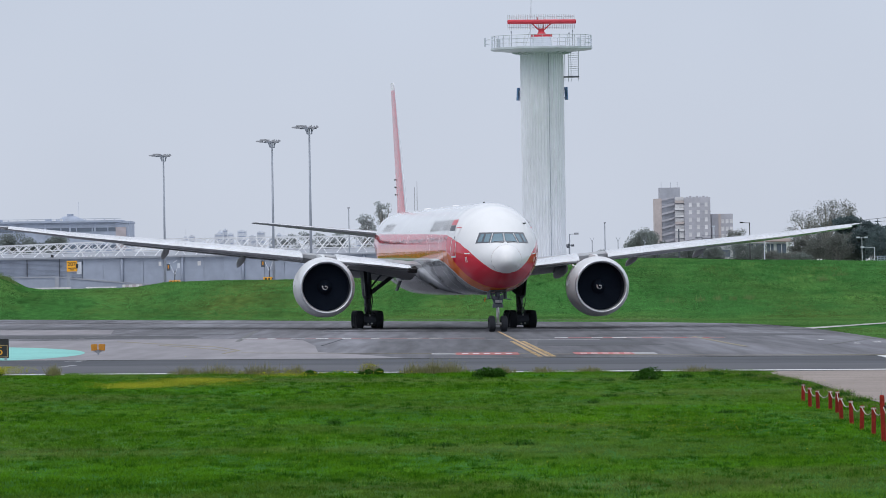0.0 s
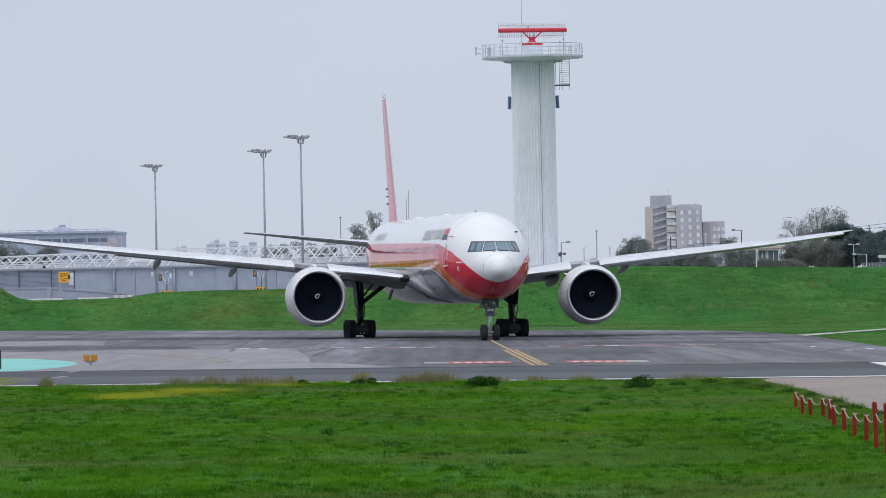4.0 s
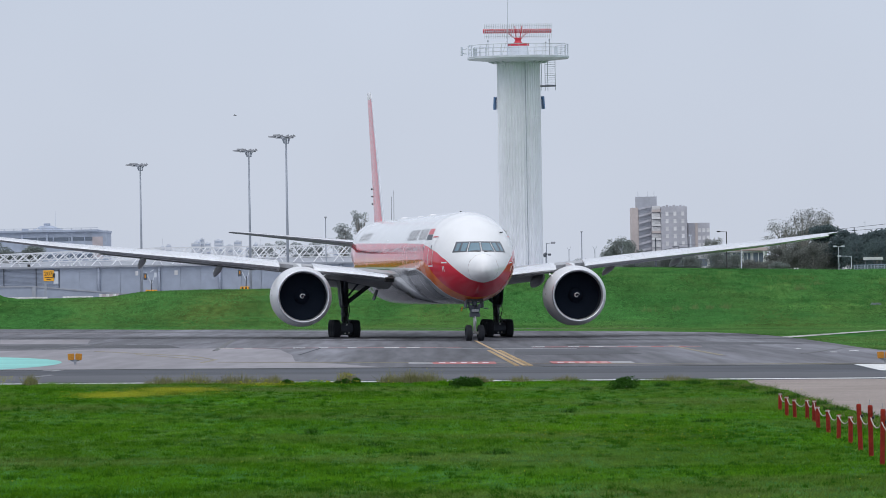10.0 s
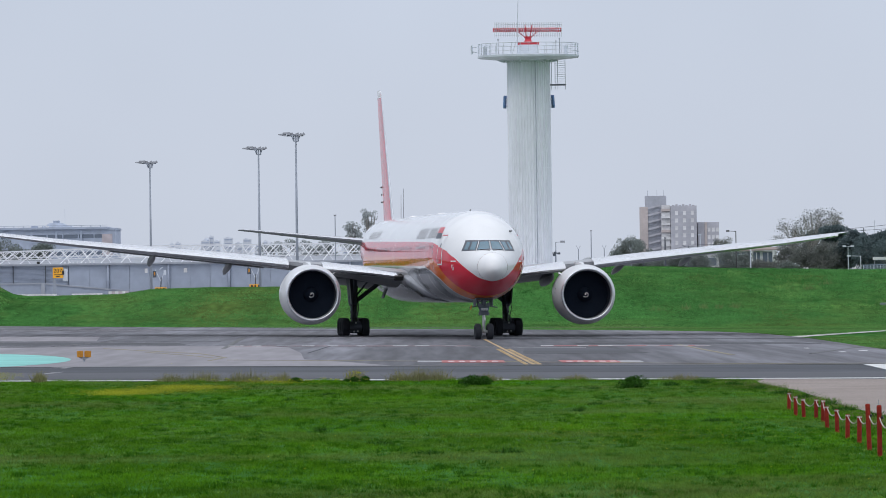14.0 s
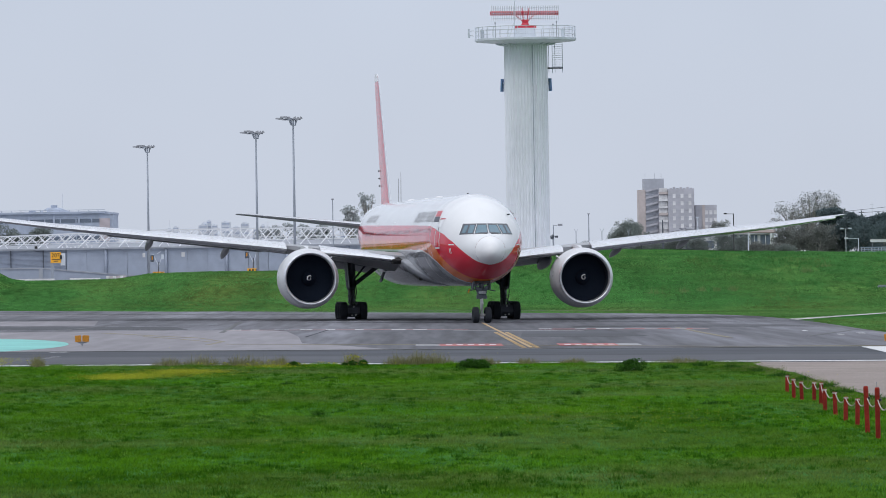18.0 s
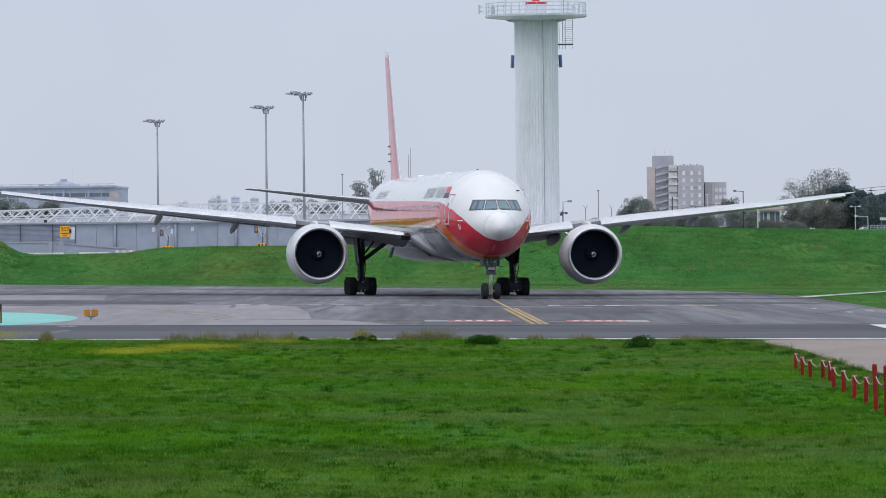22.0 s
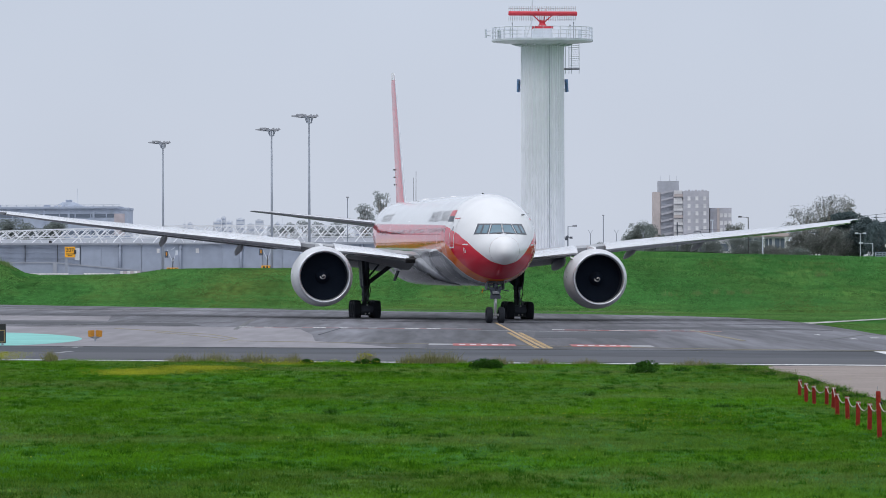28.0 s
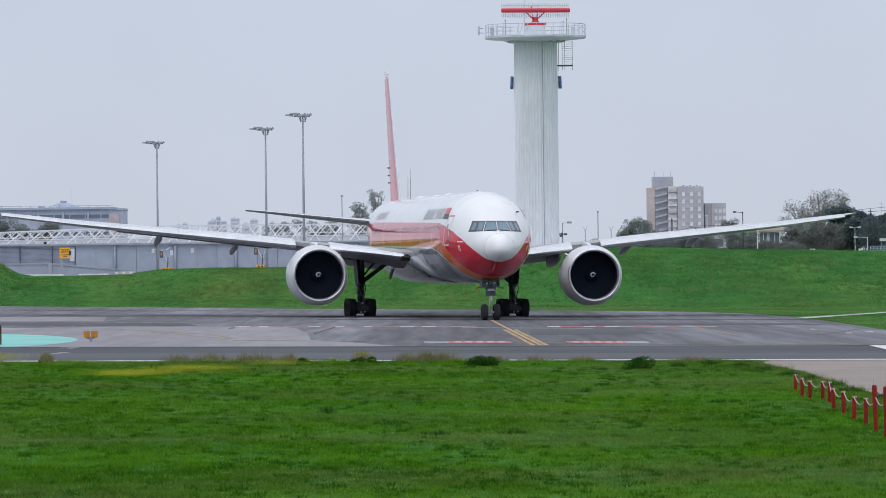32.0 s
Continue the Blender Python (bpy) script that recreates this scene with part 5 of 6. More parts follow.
def text_mesh(body, size, material):
    cu = bpy.data.curves.new("lettering", "FONT")
    cu.body, cu.size, cu.align_x, cu.align_y, cu.extrude = body, size, "CENTER", "CENTER", 0.01
    tmp = new("lettering", cu)
    me = bpy.data.meshes.new_from_object(tmp.evaluated_get(bpy.context.evaluated_depsgraph_get()))
    bpy.data.objects.remove(tmp)
    me.materials.clear()
    me.materials.append(material)
    return me


stand = thing("stand_sign", "yellow stand number board on a grey post", "sign", pose(-62.2, 1000, 2.4))
part("post", Geo().box(-0.28, 0.22, -0.15, 0.15, 0, 4.6), M_GALV, stand)
board = part("board", Geo().box(-0.28, 1.45, -0.35, -0.2, 2.95, 4.72, bevel=0.03), M_YEL, stand, "yellow board")
nums = part("number", text_mesh("207", 0.95, M_BLACK), None, board, "black number 207")
nums.matrix_basis = pose(0.55, -0.37, 4.15, 90)
for k, w in enumerate((1.3, 0.7)):
    part("text_bar", Geo().box(0.58 - w / 2, 0.58 + w / 2, -0.37, -0.35, 3.45 - 0.3 * k, 3.58 - 0.3 * k), M_BLACK, board)
part("cabinet", Geo().box(1.35, 2.15, -0.2, 0.3, 2.5, 4.5, bevel=0.05), M_STEEL, stand, "grey cabinet")
part("lamp", Geo().box(1.25, 1.6, -0.5, -0.2, 3.5, 4.2, bevel=0.08), M_BLACK, stand)


def belt_loader(m):
    ob = thing("guidance_unit", "yellow based apron docking unit with grey mast", "airport equipment", m, group="docking units")
    part("base", Geo().box(-0.95, 0.95, -0.5, 0.5, 0.0, 0.55, bevel=0.12), M_YEL, ob, "yellow base")
    for x in (-0.55, 0.0, 0.55):
        part("base_marking", Geo().box(x - 0.14, x + 0.14, -0.53, -0.5, 0.1, 0.42), M_BLACK, ob)
    part("stem", Geo().tube((0, 0, 0.5), (0.1, 0, 2.2), 0.1, n=6), M_STRUT, ob)
    part("arm", Geo().tube((0.1, 0, 1.4), (-0.9, 0, 3.5), 0.07, n=6).tube((0.1, 0, 1.6), (0.7, 0, 3.4), 0.06, n=6).tube((-0.2, 0, 3.5), (0.4, 0, 3.9), 0.06, n=6), M_STEEL, ob)
    part("housing", Geo().box(-1.3, -0.7, -0.3, 0.3, 2.2, 3.3, bevel=0.1), M_STRUT, ob)
    part("orange_lamp", Geo().box(-1.1, -0.88, -0.36, -0.3, 2.55, 3.1), M_AMB, ob)
    part("panel", Geo().box(0.5, 0.9, -0.2, 0.2, 2.6, 3.4, bevel=0.04), M_STEEL, ob)
    return ob


unit = belt_loader(pose(-44.6, 1000, 3.05))
copy_thing(unit, pose(-28.3, 980, 3.35))
for x, y, z in ((-44.6, 1000, 2.3), (-28.3, 980, 2.3)):
    tagged(new("plinth", Geo().box(x - 1.1, x + 1.1, y - 0.7, y + 0.7, z, 3.06 if y == 1000 else 3.36, bevel=0.1).made("plinth", M_GALV)), "small grey concrete plinth on the apron", "plinth")

# barrier at the kerb end
barrier = thing("striped_barrier", "pinkish and white striped plastic barrier", "barrier", pose(-52.5, 985, 2.35))
for k in range(6):
    part("segment", Geo().box(k * 0.55, k * 0.55 + 0.53, -0.2, 0.2, 0, 0.7, bevel=0.06), M_APTO if k % 2 else M_LWHITE, barrier)


# ---- buildings far off ----
def block(name, label, category, m, w, d, h, wall, cols, rows, x0, z0, dx, dz, ww, wh, glass, front=-1):
    ob = thing(name, label, category, m)
    part("wall", Geo().box(-w / 2, w / 2, 0, d, 0, h), wall, ob)
    me = Geo().box(-ww / 2, ww / 2, -0.12, 0.1, -wh / 2, wh / 2).made("window", glass)
    for c in range(cols):
        for r in range(rows):
            part("window", me, None, ob).location = (x0 + c * dx, 0, z0 + r * dz)
    part("parapet", Geo().box(-w / 2 - 0.2, w / 2 + 0.2, -0.2, d, h, h + 0.5), wall, ob)
    return ob


term = block("terminal_building", "long grey concrete terminal with dark ribbon windows", "building", pose(-108, 1500, 2.4), 60, 25, 15.6, M_TERM, 15, 3, -28, 5.5, 3.9, 4.3, 3.6, 0.9, M_WIN)
part("end_panel", Geo().box(26.6, 29.2, -0.3, 0, 9, 14.6), M_APTO, term, "pinkish end wall panel")
for k in range(24):
    part("roof_post", Geo().box(-29 + k * 2.4, -28.8 + k * 2.4, -0.7, -0.5, 16.4, 16.75), M_TERM, term)
part("roof_rail", Geo().box(-29.5, 28, -0.7, -0.5, 16.75, 16.85), M_TERM, term)
for k in range(9):
    part("window_mullion", Geo().box(-28.4 + k * 6.2, -27.9 + k * 6.2, -0.4, 0, 12.6, 15.6), M_TERM, term)
part("roof_slab", Geo().box(-30, 28, -0.8, 20, 15.9, 16.4), M_TERM, term)
part("plant_room", Geo().loft([[Vector((x, y, 16.4)) for x, y in ((11.6, 1), (19.0, 1), (19.0, 9), (11.6, 9))], [Vector((x, y, 17.5)) for x, y in ((13.6, 2), (16.4, 2), (16.4, 8), (13.6, 8))]]), M_TERM, term, "sloping plant room")
part("roof_turret", Geo().box(14.3, 15.8, 3, 6, 17.5, 18.1, bevel=0.2), M_TERM, term)
part("vent_hood", Geo().box(12.6, 13.4, 0.6, 1.2, 16.0, 16.8), M_HOUSE, term, "white vent hood")
part("aerial", Geo().tube((17.2, 4, 16.5), (17.2, 4, 21), 0.05, n=5), M_STEEL, term)
for k in range(12):
    part("roof_box", Geo().box(-28 + k * 4.1, -26.5 + k * 4.1, 2, 5, 15.6, 16.3 + 0.5 * (k % 3 == 0)), M_TERM, term)

apt = thing("apartment_block", "grey beige apartment tower, haze tinted into its render, with light shutters", "apartment block", pose(0, 2240, 2.4))
part("wall", Geo().box(79.3, 81.9, 3.9, 20, 0, 28.6), M_APTL, apt, "ochre end wall")
part("stair_wall", Geo().box(81.95, 86.7, 4.4, 20, 0, 28.6), M_APTD, apt, "blue grey stair bay")
part("wall", Geo().box(90.2, 99.9, 0, 18, 0, 28.8), M_APT, apt)
part("stair_core", Geo().box(81.2, 88.9, 6, 16, 0, 32.7), M_APTD, apt, "taller stair core")
part("balcony_column", Geo().box(86.7, 90.2, 1.5, 14, 0, 28.4), M_APT, apt)
for r in range(11):
    part("balcony", Geo().box(86.8, 90.1, 0.4, 1.5, 0.6 + 2.62 * r, 1.5 + 2.62 * r), M_APTL if r % 3 == 1 else M_APTW, apt, "pale or ochre balcony parapet")
    part("shutter", Geo().box(86.9, 90.0, 1.2, 1.5, 1.55 + 2.62 * r, 2.9 + 2.62 * r), M_APTW, apt)
    part("stair_slab", Geo().loft([[Vector((82.0, 3.2, 1.5 + 2.62 * r)), Vector((82.0, 3.9, 1.5 + 2.62 * r)), Vector((82.0, 3.9, 2.2 + 2.62 * r)), Vector((82.0, 3.2, 2.2 + 2.62 * r))],
                                   [Vector((86.6, 3.2, 2.6 + 2.62 * r)), Vector((86.6, 3.9, 2.6 + 2.62 * r)), Vector((86.6, 3.9, 3.3 + 2.62 * r)), Vector((86.6, 3.2, 3.3 + 2.62 * r))]]), M_APT, apt)
me = Geo().box(-0.55, 0.55, -0.12, 0.1, -0.75, 0.75).made("window", M_APTW)
for c in range(3):
    for r in range(10):
        part("window", me, None, apt).location = (92.4 + c * 2.95, 0, 26.1 - 2.78 * r)
wing2 = Geo().box(100.4, 108.4, 4, 18, 0, 22.6)
part("low_wing", wing2, M_APT, apt)
part("low_wing_pier", Geo().box(103.0, 103.9, 3.6, 4, 0, 22.6), M_APTL, apt, "ochre pier")
for r in range(10):
    part("floor_band", Geo().box(90.15, 99.95, -0.1, 0, 1.2 + 2.78 * r, 1.5 + 2.78 * r), M_APTD, apt)
for c in range(3):
    for r in range(7):
        part("window", me, None, apt).location = (104.6 + c * 1.6, 4, 19.8 - 2.78 * r)
for k in range(7):
    part("roof_box", Geo().box(91 + k * 1.25, 91.7 + k * 1.25, 2, 6, 28.8, 29.1 + 0.3 * (k % 2)), M_APT, apt)
for x in (82, 85.5, 88):
    part("aerial", Geo().tube((x, 8, 32.7), (x, 8, 34.8), 0.07, n=4), M_GALV, apt)

# Far town blocks, their haze mixed into the wall colour.
rng = random.Random(12)
for x0, x1, h0 in ((-186, -160, 37), (-160, -128, 41), (-124, -114, 39), (-62, -34, 38)):
    x = x0
    while x < x1:
        w, h = rng.uniform(2.6, 6.5), h0 + rng.uniform(-4.0, 3.0)
        ob = thing("distant_block", "apartment block far away, haze painted into its pale colour", "apartment block", pose(x + w / 2, 4300 + rng.uniform(-20, 20), 2.4), group="far blocks")
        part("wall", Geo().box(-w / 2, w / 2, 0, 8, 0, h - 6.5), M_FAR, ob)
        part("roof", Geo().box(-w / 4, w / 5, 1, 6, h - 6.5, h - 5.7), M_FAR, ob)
        for r in range(3):
            part("window_band", Geo().box(-w * 0.4, w * 0.4, -0.15, 0.0, h - 8.2 - 2.9 * r, h - 7.3 - 2.9 * r), M_TERM, ob)
        if rng.random() < 0.35:
            part("aerial", Geo().tube((0, 3, h - 6), (0, 3, h - rng.uniform(0.5, 3.0)), 0.12, n=4), M_FAR, ob)
        x += w * rng.uniform(0.8, 1.5)

# low white house and wall on the bank
house = thing("house", "low white house with tiled roof, pillars and dark windows", "house", pose(0, 820, 4.75))
part("wall", Geo().box(41.0, 47.4, 0, 8, 0, 2.8), M_HOUSE, house)
part("side_wing", Geo().box(33.7, 40.95, 0.6, 7, 0, 2.3), M_HOUSE, house, "lower white side wing")
part("roof", Geo().loft([[Vector((x, -0.7, 2.82)), Vector((x, -0.7, 2.98)), Vector((x, 4, 3.35)), Vector((x, 8.5, 2.9))] for x in (40.7, 47.7)]), M_TILE, house, "tiled roof")
part("wing_roof", Geo().loft([[Vector((x, -0.3, 2.7)), Vector((x, -0.3, 2.95)), Vector((x, 4, 3.2)), Vector((x, 7.5, 2.8))] for x in (36.9, 41.4)]), M_TILE, house, "tiled roof over the side wing")
for x, w in ((41.5, 0.8), (42.7, 1.1), (44.2, 0.9), (45.5, 1.4)):
    window = part("window", Geo().box(x, x + w, -0.1, 0.05, 1.25, 2.6), M_WIN, house)
    part("sill", Geo().box(x - 0.1, x + w + 0.1, -0.16, 0, 1.1, 1.25), M_HOUSE, window)
    part("mullion", Geo().box(x + w / 2 - 0.05, x + w / 2 + 0.05, -0.14, -0.1, 1.25, 2.6), M_HOUSE, window)
for x, w in ((34.2, 0.7), (38.2, 1.0), (39.6, 0.9)):
    part("window", Geo().box(x, x + w, 0.5, 0.65, 0.9, 1.9), M_WIN, house)
for x in (41.2, 43.9, 46.9):
    part("pillar", Geo().box(x - 0.13, x + 0.13, -1.2, -0.94, 0, 2.85), M_HOUSE, house, "white veranda pillar")
for k in range(7):
    part("railing_bar", Geo().box(41.0 + k * 0.95, 41.12 + k * 0.95, -1.2, -1.05, 0, 1.0), M_HOUSE, house)
part("railing_top", Geo().box(40.9, 47.0, -1.25, -1.0, 1.0, 1.12), M_HOUSE, house)
annex = thing("annex", "small white outbuilding in the shrubs", "building", pose(35.0, 790, 4.8))
part("wall", Geo().box(-3, 0.6, 0, 3, 0, 2.5), M_HOUSE, annex)
part("roof", Geo().box(-3.2, 0.8, -0.2, 3.2, 2.5, 2.65), M_TILE, annex)
part("door", Geo().box(-0.9, 0, -0.08, 0.0, 0, 1.7), M_WIN, annex)


# ---- small masts and lamps ----
def street_lamp(m, h, arms, material, label, r=0.09):
    ob = thing("street_lamp", label, "street lamp", m)
    part("pole", Geo().tube((0, 0, 0), (0, 0, h), r * 1.3, r, 8), material, ob)
    for dx, w in arms:
        part("arm", Geo().tube((0, 0, h - 0.05), (dx, 0, h), r * 0.7, n=5), material, ob)
        part("lamp_head", Geo().box(dx - w / 2, dx + w / 2, -0.2, 0.2, h - 0.12 * min(1, w * 1.6), h + 0.16 * min(1, w * 1.6), bevel=0.1), M_LAMPH if material is M_GALV else material, ob)
    return ob


street_lamp(pose(35.75, 700, 4.6), 4.75, [(-0.95, 0.36)], M_BLACK, "black street lamp with one arm", 0.05)
street_lamp(pose(34.3, 760, 4.7), 4.7, [(-0.06, 0.42)], M_STEEL, "pale street lamp with round head", 0.06)
street_lamp(pose(44.6, 640, 4.5), 2.6, [(-0.4, 0.36), (0.45, 0.36)], M_STEEL, "pale lamp post with two heads", 0.032)
street_lamp(pose(46.65, 650, 4.5), 1.6, [(-1.3, 0.4)], M_STEEL, "low pale lamp with one arm", 0.04)
street_lamp(pose(16.9, 800, 5.3), 3.7, [(0.9, 0.6)], M_GALV, "grey street lamp with one arm and camera boxes", 0.06)
junction = thing("junction_boxes", "cluster of dark boxes on a thin post", "electrical box", pose(16.75, 798, 5.7))
part("post", Geo().tube((0, 0, -0.5), (0, 0, 2.1), 0.05, n=6), M_GALV, junction)
for x, z in ((-0.45, 1.75), (0.0, 1.8), (0.5, 1.75), (-0.1, 1.55)):
    part("box", Geo().box(x - 0.2, x + 0.2, -0.2, -0.05, z - 0.14, z + 0.14, bevel=0.03), M_STRUT, junction)
part("bracket", Geo().box(-0.6, 0.65, -0.06, 0.06, 1.72, 1.78), M_GALV, junction)
street_lamp(pose(21.6, 800, 5.3), 5.1, [(0, 0.3)], M_GALV, "thin grey pole with small lamp", 0.06)
street_lamp(pose(-12.4, 800, 2.9), 10.0, [(0, 0.35)], M_GALV, "thin grey pole with small lamp", 0.06)
street_lamp(pose(27.5, 700, 4.85), 3.85, [(0, 0.12)], M_STRUT, "thin dark wooden utility pole", 0.07)
street_lamp(pose(36.9, 690, 4.6), 2.7, [(0.0, 0.1)], M_STEEL, "short pale metal post", 0.05)
street_lamp(pose(30.2, 700, 4.8), 2.9, [(-0.7, 0.15)], M_STRUT, "dark utility pole with crossarm", 0.05)
wires = thing("overhead_wires", "thin dark overhead wires", "wires")
for x0, x1, y, z0, z1 in ((25.0, 30.2, 700, 6.6, 7.7), (30.2, 35.7, 700, 7.6, 7.3), (30.2, 44, 700, 7.9, 7.5), (48.6, 62, 700, 9.4, 10.6), (48.6, 62, 700, 9.1, 9.9)):
    part("wire", Geo().tube((x0, y, z0), (x1, y, z1), 0.03, n=4), M_STRUT, wires)
part("pole", Geo().tube((54.25, 750, 4.5), (54.25, 750, 9.9), 0.06, n=5), M_STRUT, wires)
part("crossarm", Geo().box(53.95, 54.55, 749.95, 750.05, 9.6, 9.68), M_STRUT, wires)
part("aerial", Geo().tube((55.6, 750, 4.5), (55.6, 750, 10.9), 0.03, n=4).tube((55.35, 750, 10.6), (55.75, 750, 10.65), 0.02, n=4), M_STEEL, wires)
part("pole", Geo().tube((25.0, 700, 4.8), (25.0, 700, 6.8), 0.06, n=5), M_STRUT, wires)
# perimeter fence posts right of the tower and a pale panel fence
for x in (12.9, 17.9, 21.0, 24.2):
    ob = thing("fence_post", "thin pale fence post with forked top", "fence post", pose(x, 720, 5.1), group="perimeter fence posts")
    part("stake", Geo().tube((0, 0, 0), (0, 0, 2.5), 0.05, n=5), M_GALV, ob)
    part("fork", Geo().tube((0, 0, 2.4), (-0.25, 0, 2.9), 0.03, n=4).tube((0, 0, 2.4), (0.25, 0, 2.9), 0.03, n=4), M_GALV, ob)
fence = thing("low_fence", "low pale and blue grey railing on the bank", "fence", pose(46.2, 640, 4.5))
for k in range(14):
    part("fence_bar", Geo().box(k * 0.36, k * 0.36 + 0.06, 0, 0.06, 0.05, 0.52), M_STEEL, fence)
for z in (0.08, 0.3, 0.52):
    part("fence_rail", Geo().box(-0.05, 5.1, -0.05, 0.0, z, z + 0.09), M_RAILB, fence, "blue grey rail")
for x in (1.2, 2.9):
    part("notice_post", Geo().tube((x, -0.02, 0), (x, -0.02, 1.5), 0.035, n=5), M_GALV, fence)
part("notice", Geo().box(1.0, 3.1, -0.1, -0.05, 1.1, 1.4), M_HOUSE, fence, "white notice board")
for x, y in ((37.4, 600), (37.7, 600), (43.2, 610)):
    tagged(new("marker_stone", Geo().loft([[Vector((x + r * math.cos(a), y + r * math.sin(a), z)) for a in [k * math.pi / 4 for k in range(8)]] for r, z in ((0.13, 4.4), (0.12, 4.72), (0.05, 4.82))]).made("marker_stone", M_HOUSE)),
           "white painted marker stone on the grass", "marker", "marker stones")


# ---- trees and shrubs ----
def leaf_cloud(rng, blobs, count, size, squash=0.75):
    """Many small leaf clumps scattered in uneven lobes."""
    n = count
    which = rng.choice(len(blobs), n, p=np.array([b[3] ** 2 for b in blobs]) / sum(b[3] ** 2 for b in blobs))
    c = np.array([b[:3] for b in blobs])[which]
    r = np.array([b[3] for b in blobs])[which]
    d = rng.normal(size=(n, 3))
    d /= np.linalg.norm(d, axis=1)[:, None]
    rad = r * (0.25 + 0.8 * rng.random(n) ** 0.6)
    p = c + d * rad[:, None] * np.array([1, 1, squash])
    u = rng.normal(size=(n, 3))
    u /= np.linalg.norm(u, axis=1)[:, None]
    w = np.cross(u, rng.normal(size=(n, 3)))
    w /= np.linalg.norm(w, axis=1)[:, None]
    s = (size * (0.5 + rng.random(n)))[:, None]
    vs = np.concatenate([p - u * s, p + w * s * 0.6, p + u * s, p - w * s * 0.6], axis=1).reshape(-1, 3)
    fs = np.arange(4 * n).reshape(-1, 4)
    return vs, fs


def quick_mesh(name, vs, fs, material):
    k = fs.shape[1]
    me = bpy.data.meshes.new(name)
    me.vertices.add(len(vs))
    me.vertices.foreach_set("co", np.asarray(vs, np.float32).ravel())
    me.loops.add(fs.size)
    me.loops.foreach_set("vertex_index", fs.astype(np.int32).ravel())
    me.polygons.add(len(fs))
    me.polygons.foreach_set("loop_start", np.arange(0, fs.size, k, dtype=np.int32))
    me.update(calc_edges=True)
    me.materials.append(material)
    return me


def tree(name, label, x, y, h, spread, seed, leaf, count=2600, size=0.22, low=0.25, lobes=14, bare=False, category="tree"):
    rng = np.random.default_rng(seed)
    z = ground_z(x, y)
    ob = thing(name, label, category, pose(x, y, z - 0.1))
    g, blobs = Geo(), []
    if low > 0.05:
        g.tube((0, 0, 0), (0.05 * h * rng.normal(), 0, h * 0.55), 0.03 * h, 0.015 * h, 8)
    for k in range(lobes):
        a = 2 * math.pi * rng.random()
        e = low + (0.93 - low) * rng.random()
        w = spread * (0.35 + 0.75 * math.sin(math.pi * min(1, (e - low) / (1.02 - low) * 0.8 + 0.15))) * rng.random() ** 0.5 * 0.7
        tip = Vector((w * math.cos(a), w * math.sin(a) * 0.8, h * e))
        base = Vector((0, 0, h * max(0.12, e * 0.5 * (0.6 + 0.5 * rng.random()))))
        midp = base.lerp(tip, 0.5) + Vector((0, 0, 0.06 * h))
        g.tube(base, midp, 0.008 * h, 0.006 * h, 5)
        g.tube(midp, tip, 0.006 * h, 0.003 * h, 5)
        if bare:
            for _ in range(9):
                q = midp.lerp(tip, rng.random())
                g.tube(q, q + Vector((rng.normal() * 0.055 * h, rng.normal() * 0.05 * h, min(abs(rng.normal()), 1.2) * 0.07 * h)), 0.003 * h, 0.0015 * h, 4)
        blobs.append((tip.x, tip.y, tip.z, spread * ((0.3 if category == "shrub" else 0.2) + 0.24 * rng.random())))
    part("trunk", g, M_BARK, ob)
    vs, fs = leaf_cloud(rng, blobs, count, size)
    part("crown", quick_mesh("crown", vs, fs, leaf), None, ob)
    return ob


# Haze over these far trees is put into their leaf colours.
tree("tall_tree", "tall grey green tree with an uneven crown, paled for haze", -11.1, 1150, 16.6, 2.6, 1, M_LEAFP, 4200, 0.14, 0.3, 60)
tree("tall_tree", "tall grey green tree with an uneven crown, paled for haze", -14.4, 1155, 14.2, 2.2, 2, M_LEAFP, 3200, 0.14, 0.3, 50)
tree("shrub_tree", "green shrubby tree, greyed for haze", 29.6, 900, 4.9, 3.0, 3, M_LEAF, 11000, 0.085, 0.05, 30)
tree("shrub_tree", "green shrubby tree, greyed for haze", 32.2, 905, 4.6, 2.6, 4, M_LEAF, 7000, 0.085, 0.05, 24)
tree("bare_tree", "half bare tree, its thin brown foliage greyed for haze", 46.0, 760, 7.5, 3.1, 5, M_LEAFB, 3400, 0.075, 0.15, 34, True)
tree("bare_tree", "half bare tree, its thin brown foliage greyed for haze", 48.8, 764, 8.1, 3.2, 6, M_LEAFB, 3400, 0.075, 0.15, 34, True)
tree("bare_tree", "half bare tree, its thin brown foliage greyed for haze", 51.6, 766, 8.3, 2.3, 7, M_LEAFB, 2600, 0.075, 0.2, 28, True)
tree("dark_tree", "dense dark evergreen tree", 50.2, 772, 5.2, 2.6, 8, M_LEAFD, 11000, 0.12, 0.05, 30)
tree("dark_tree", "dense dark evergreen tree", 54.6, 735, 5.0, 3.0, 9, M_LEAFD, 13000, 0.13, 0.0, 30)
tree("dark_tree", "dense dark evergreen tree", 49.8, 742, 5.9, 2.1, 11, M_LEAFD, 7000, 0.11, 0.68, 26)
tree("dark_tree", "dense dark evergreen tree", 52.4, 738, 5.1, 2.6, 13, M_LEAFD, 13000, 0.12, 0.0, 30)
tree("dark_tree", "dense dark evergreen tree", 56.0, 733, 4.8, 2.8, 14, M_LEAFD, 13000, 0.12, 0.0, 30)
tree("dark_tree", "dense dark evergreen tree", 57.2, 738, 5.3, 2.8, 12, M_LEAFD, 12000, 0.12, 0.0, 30)
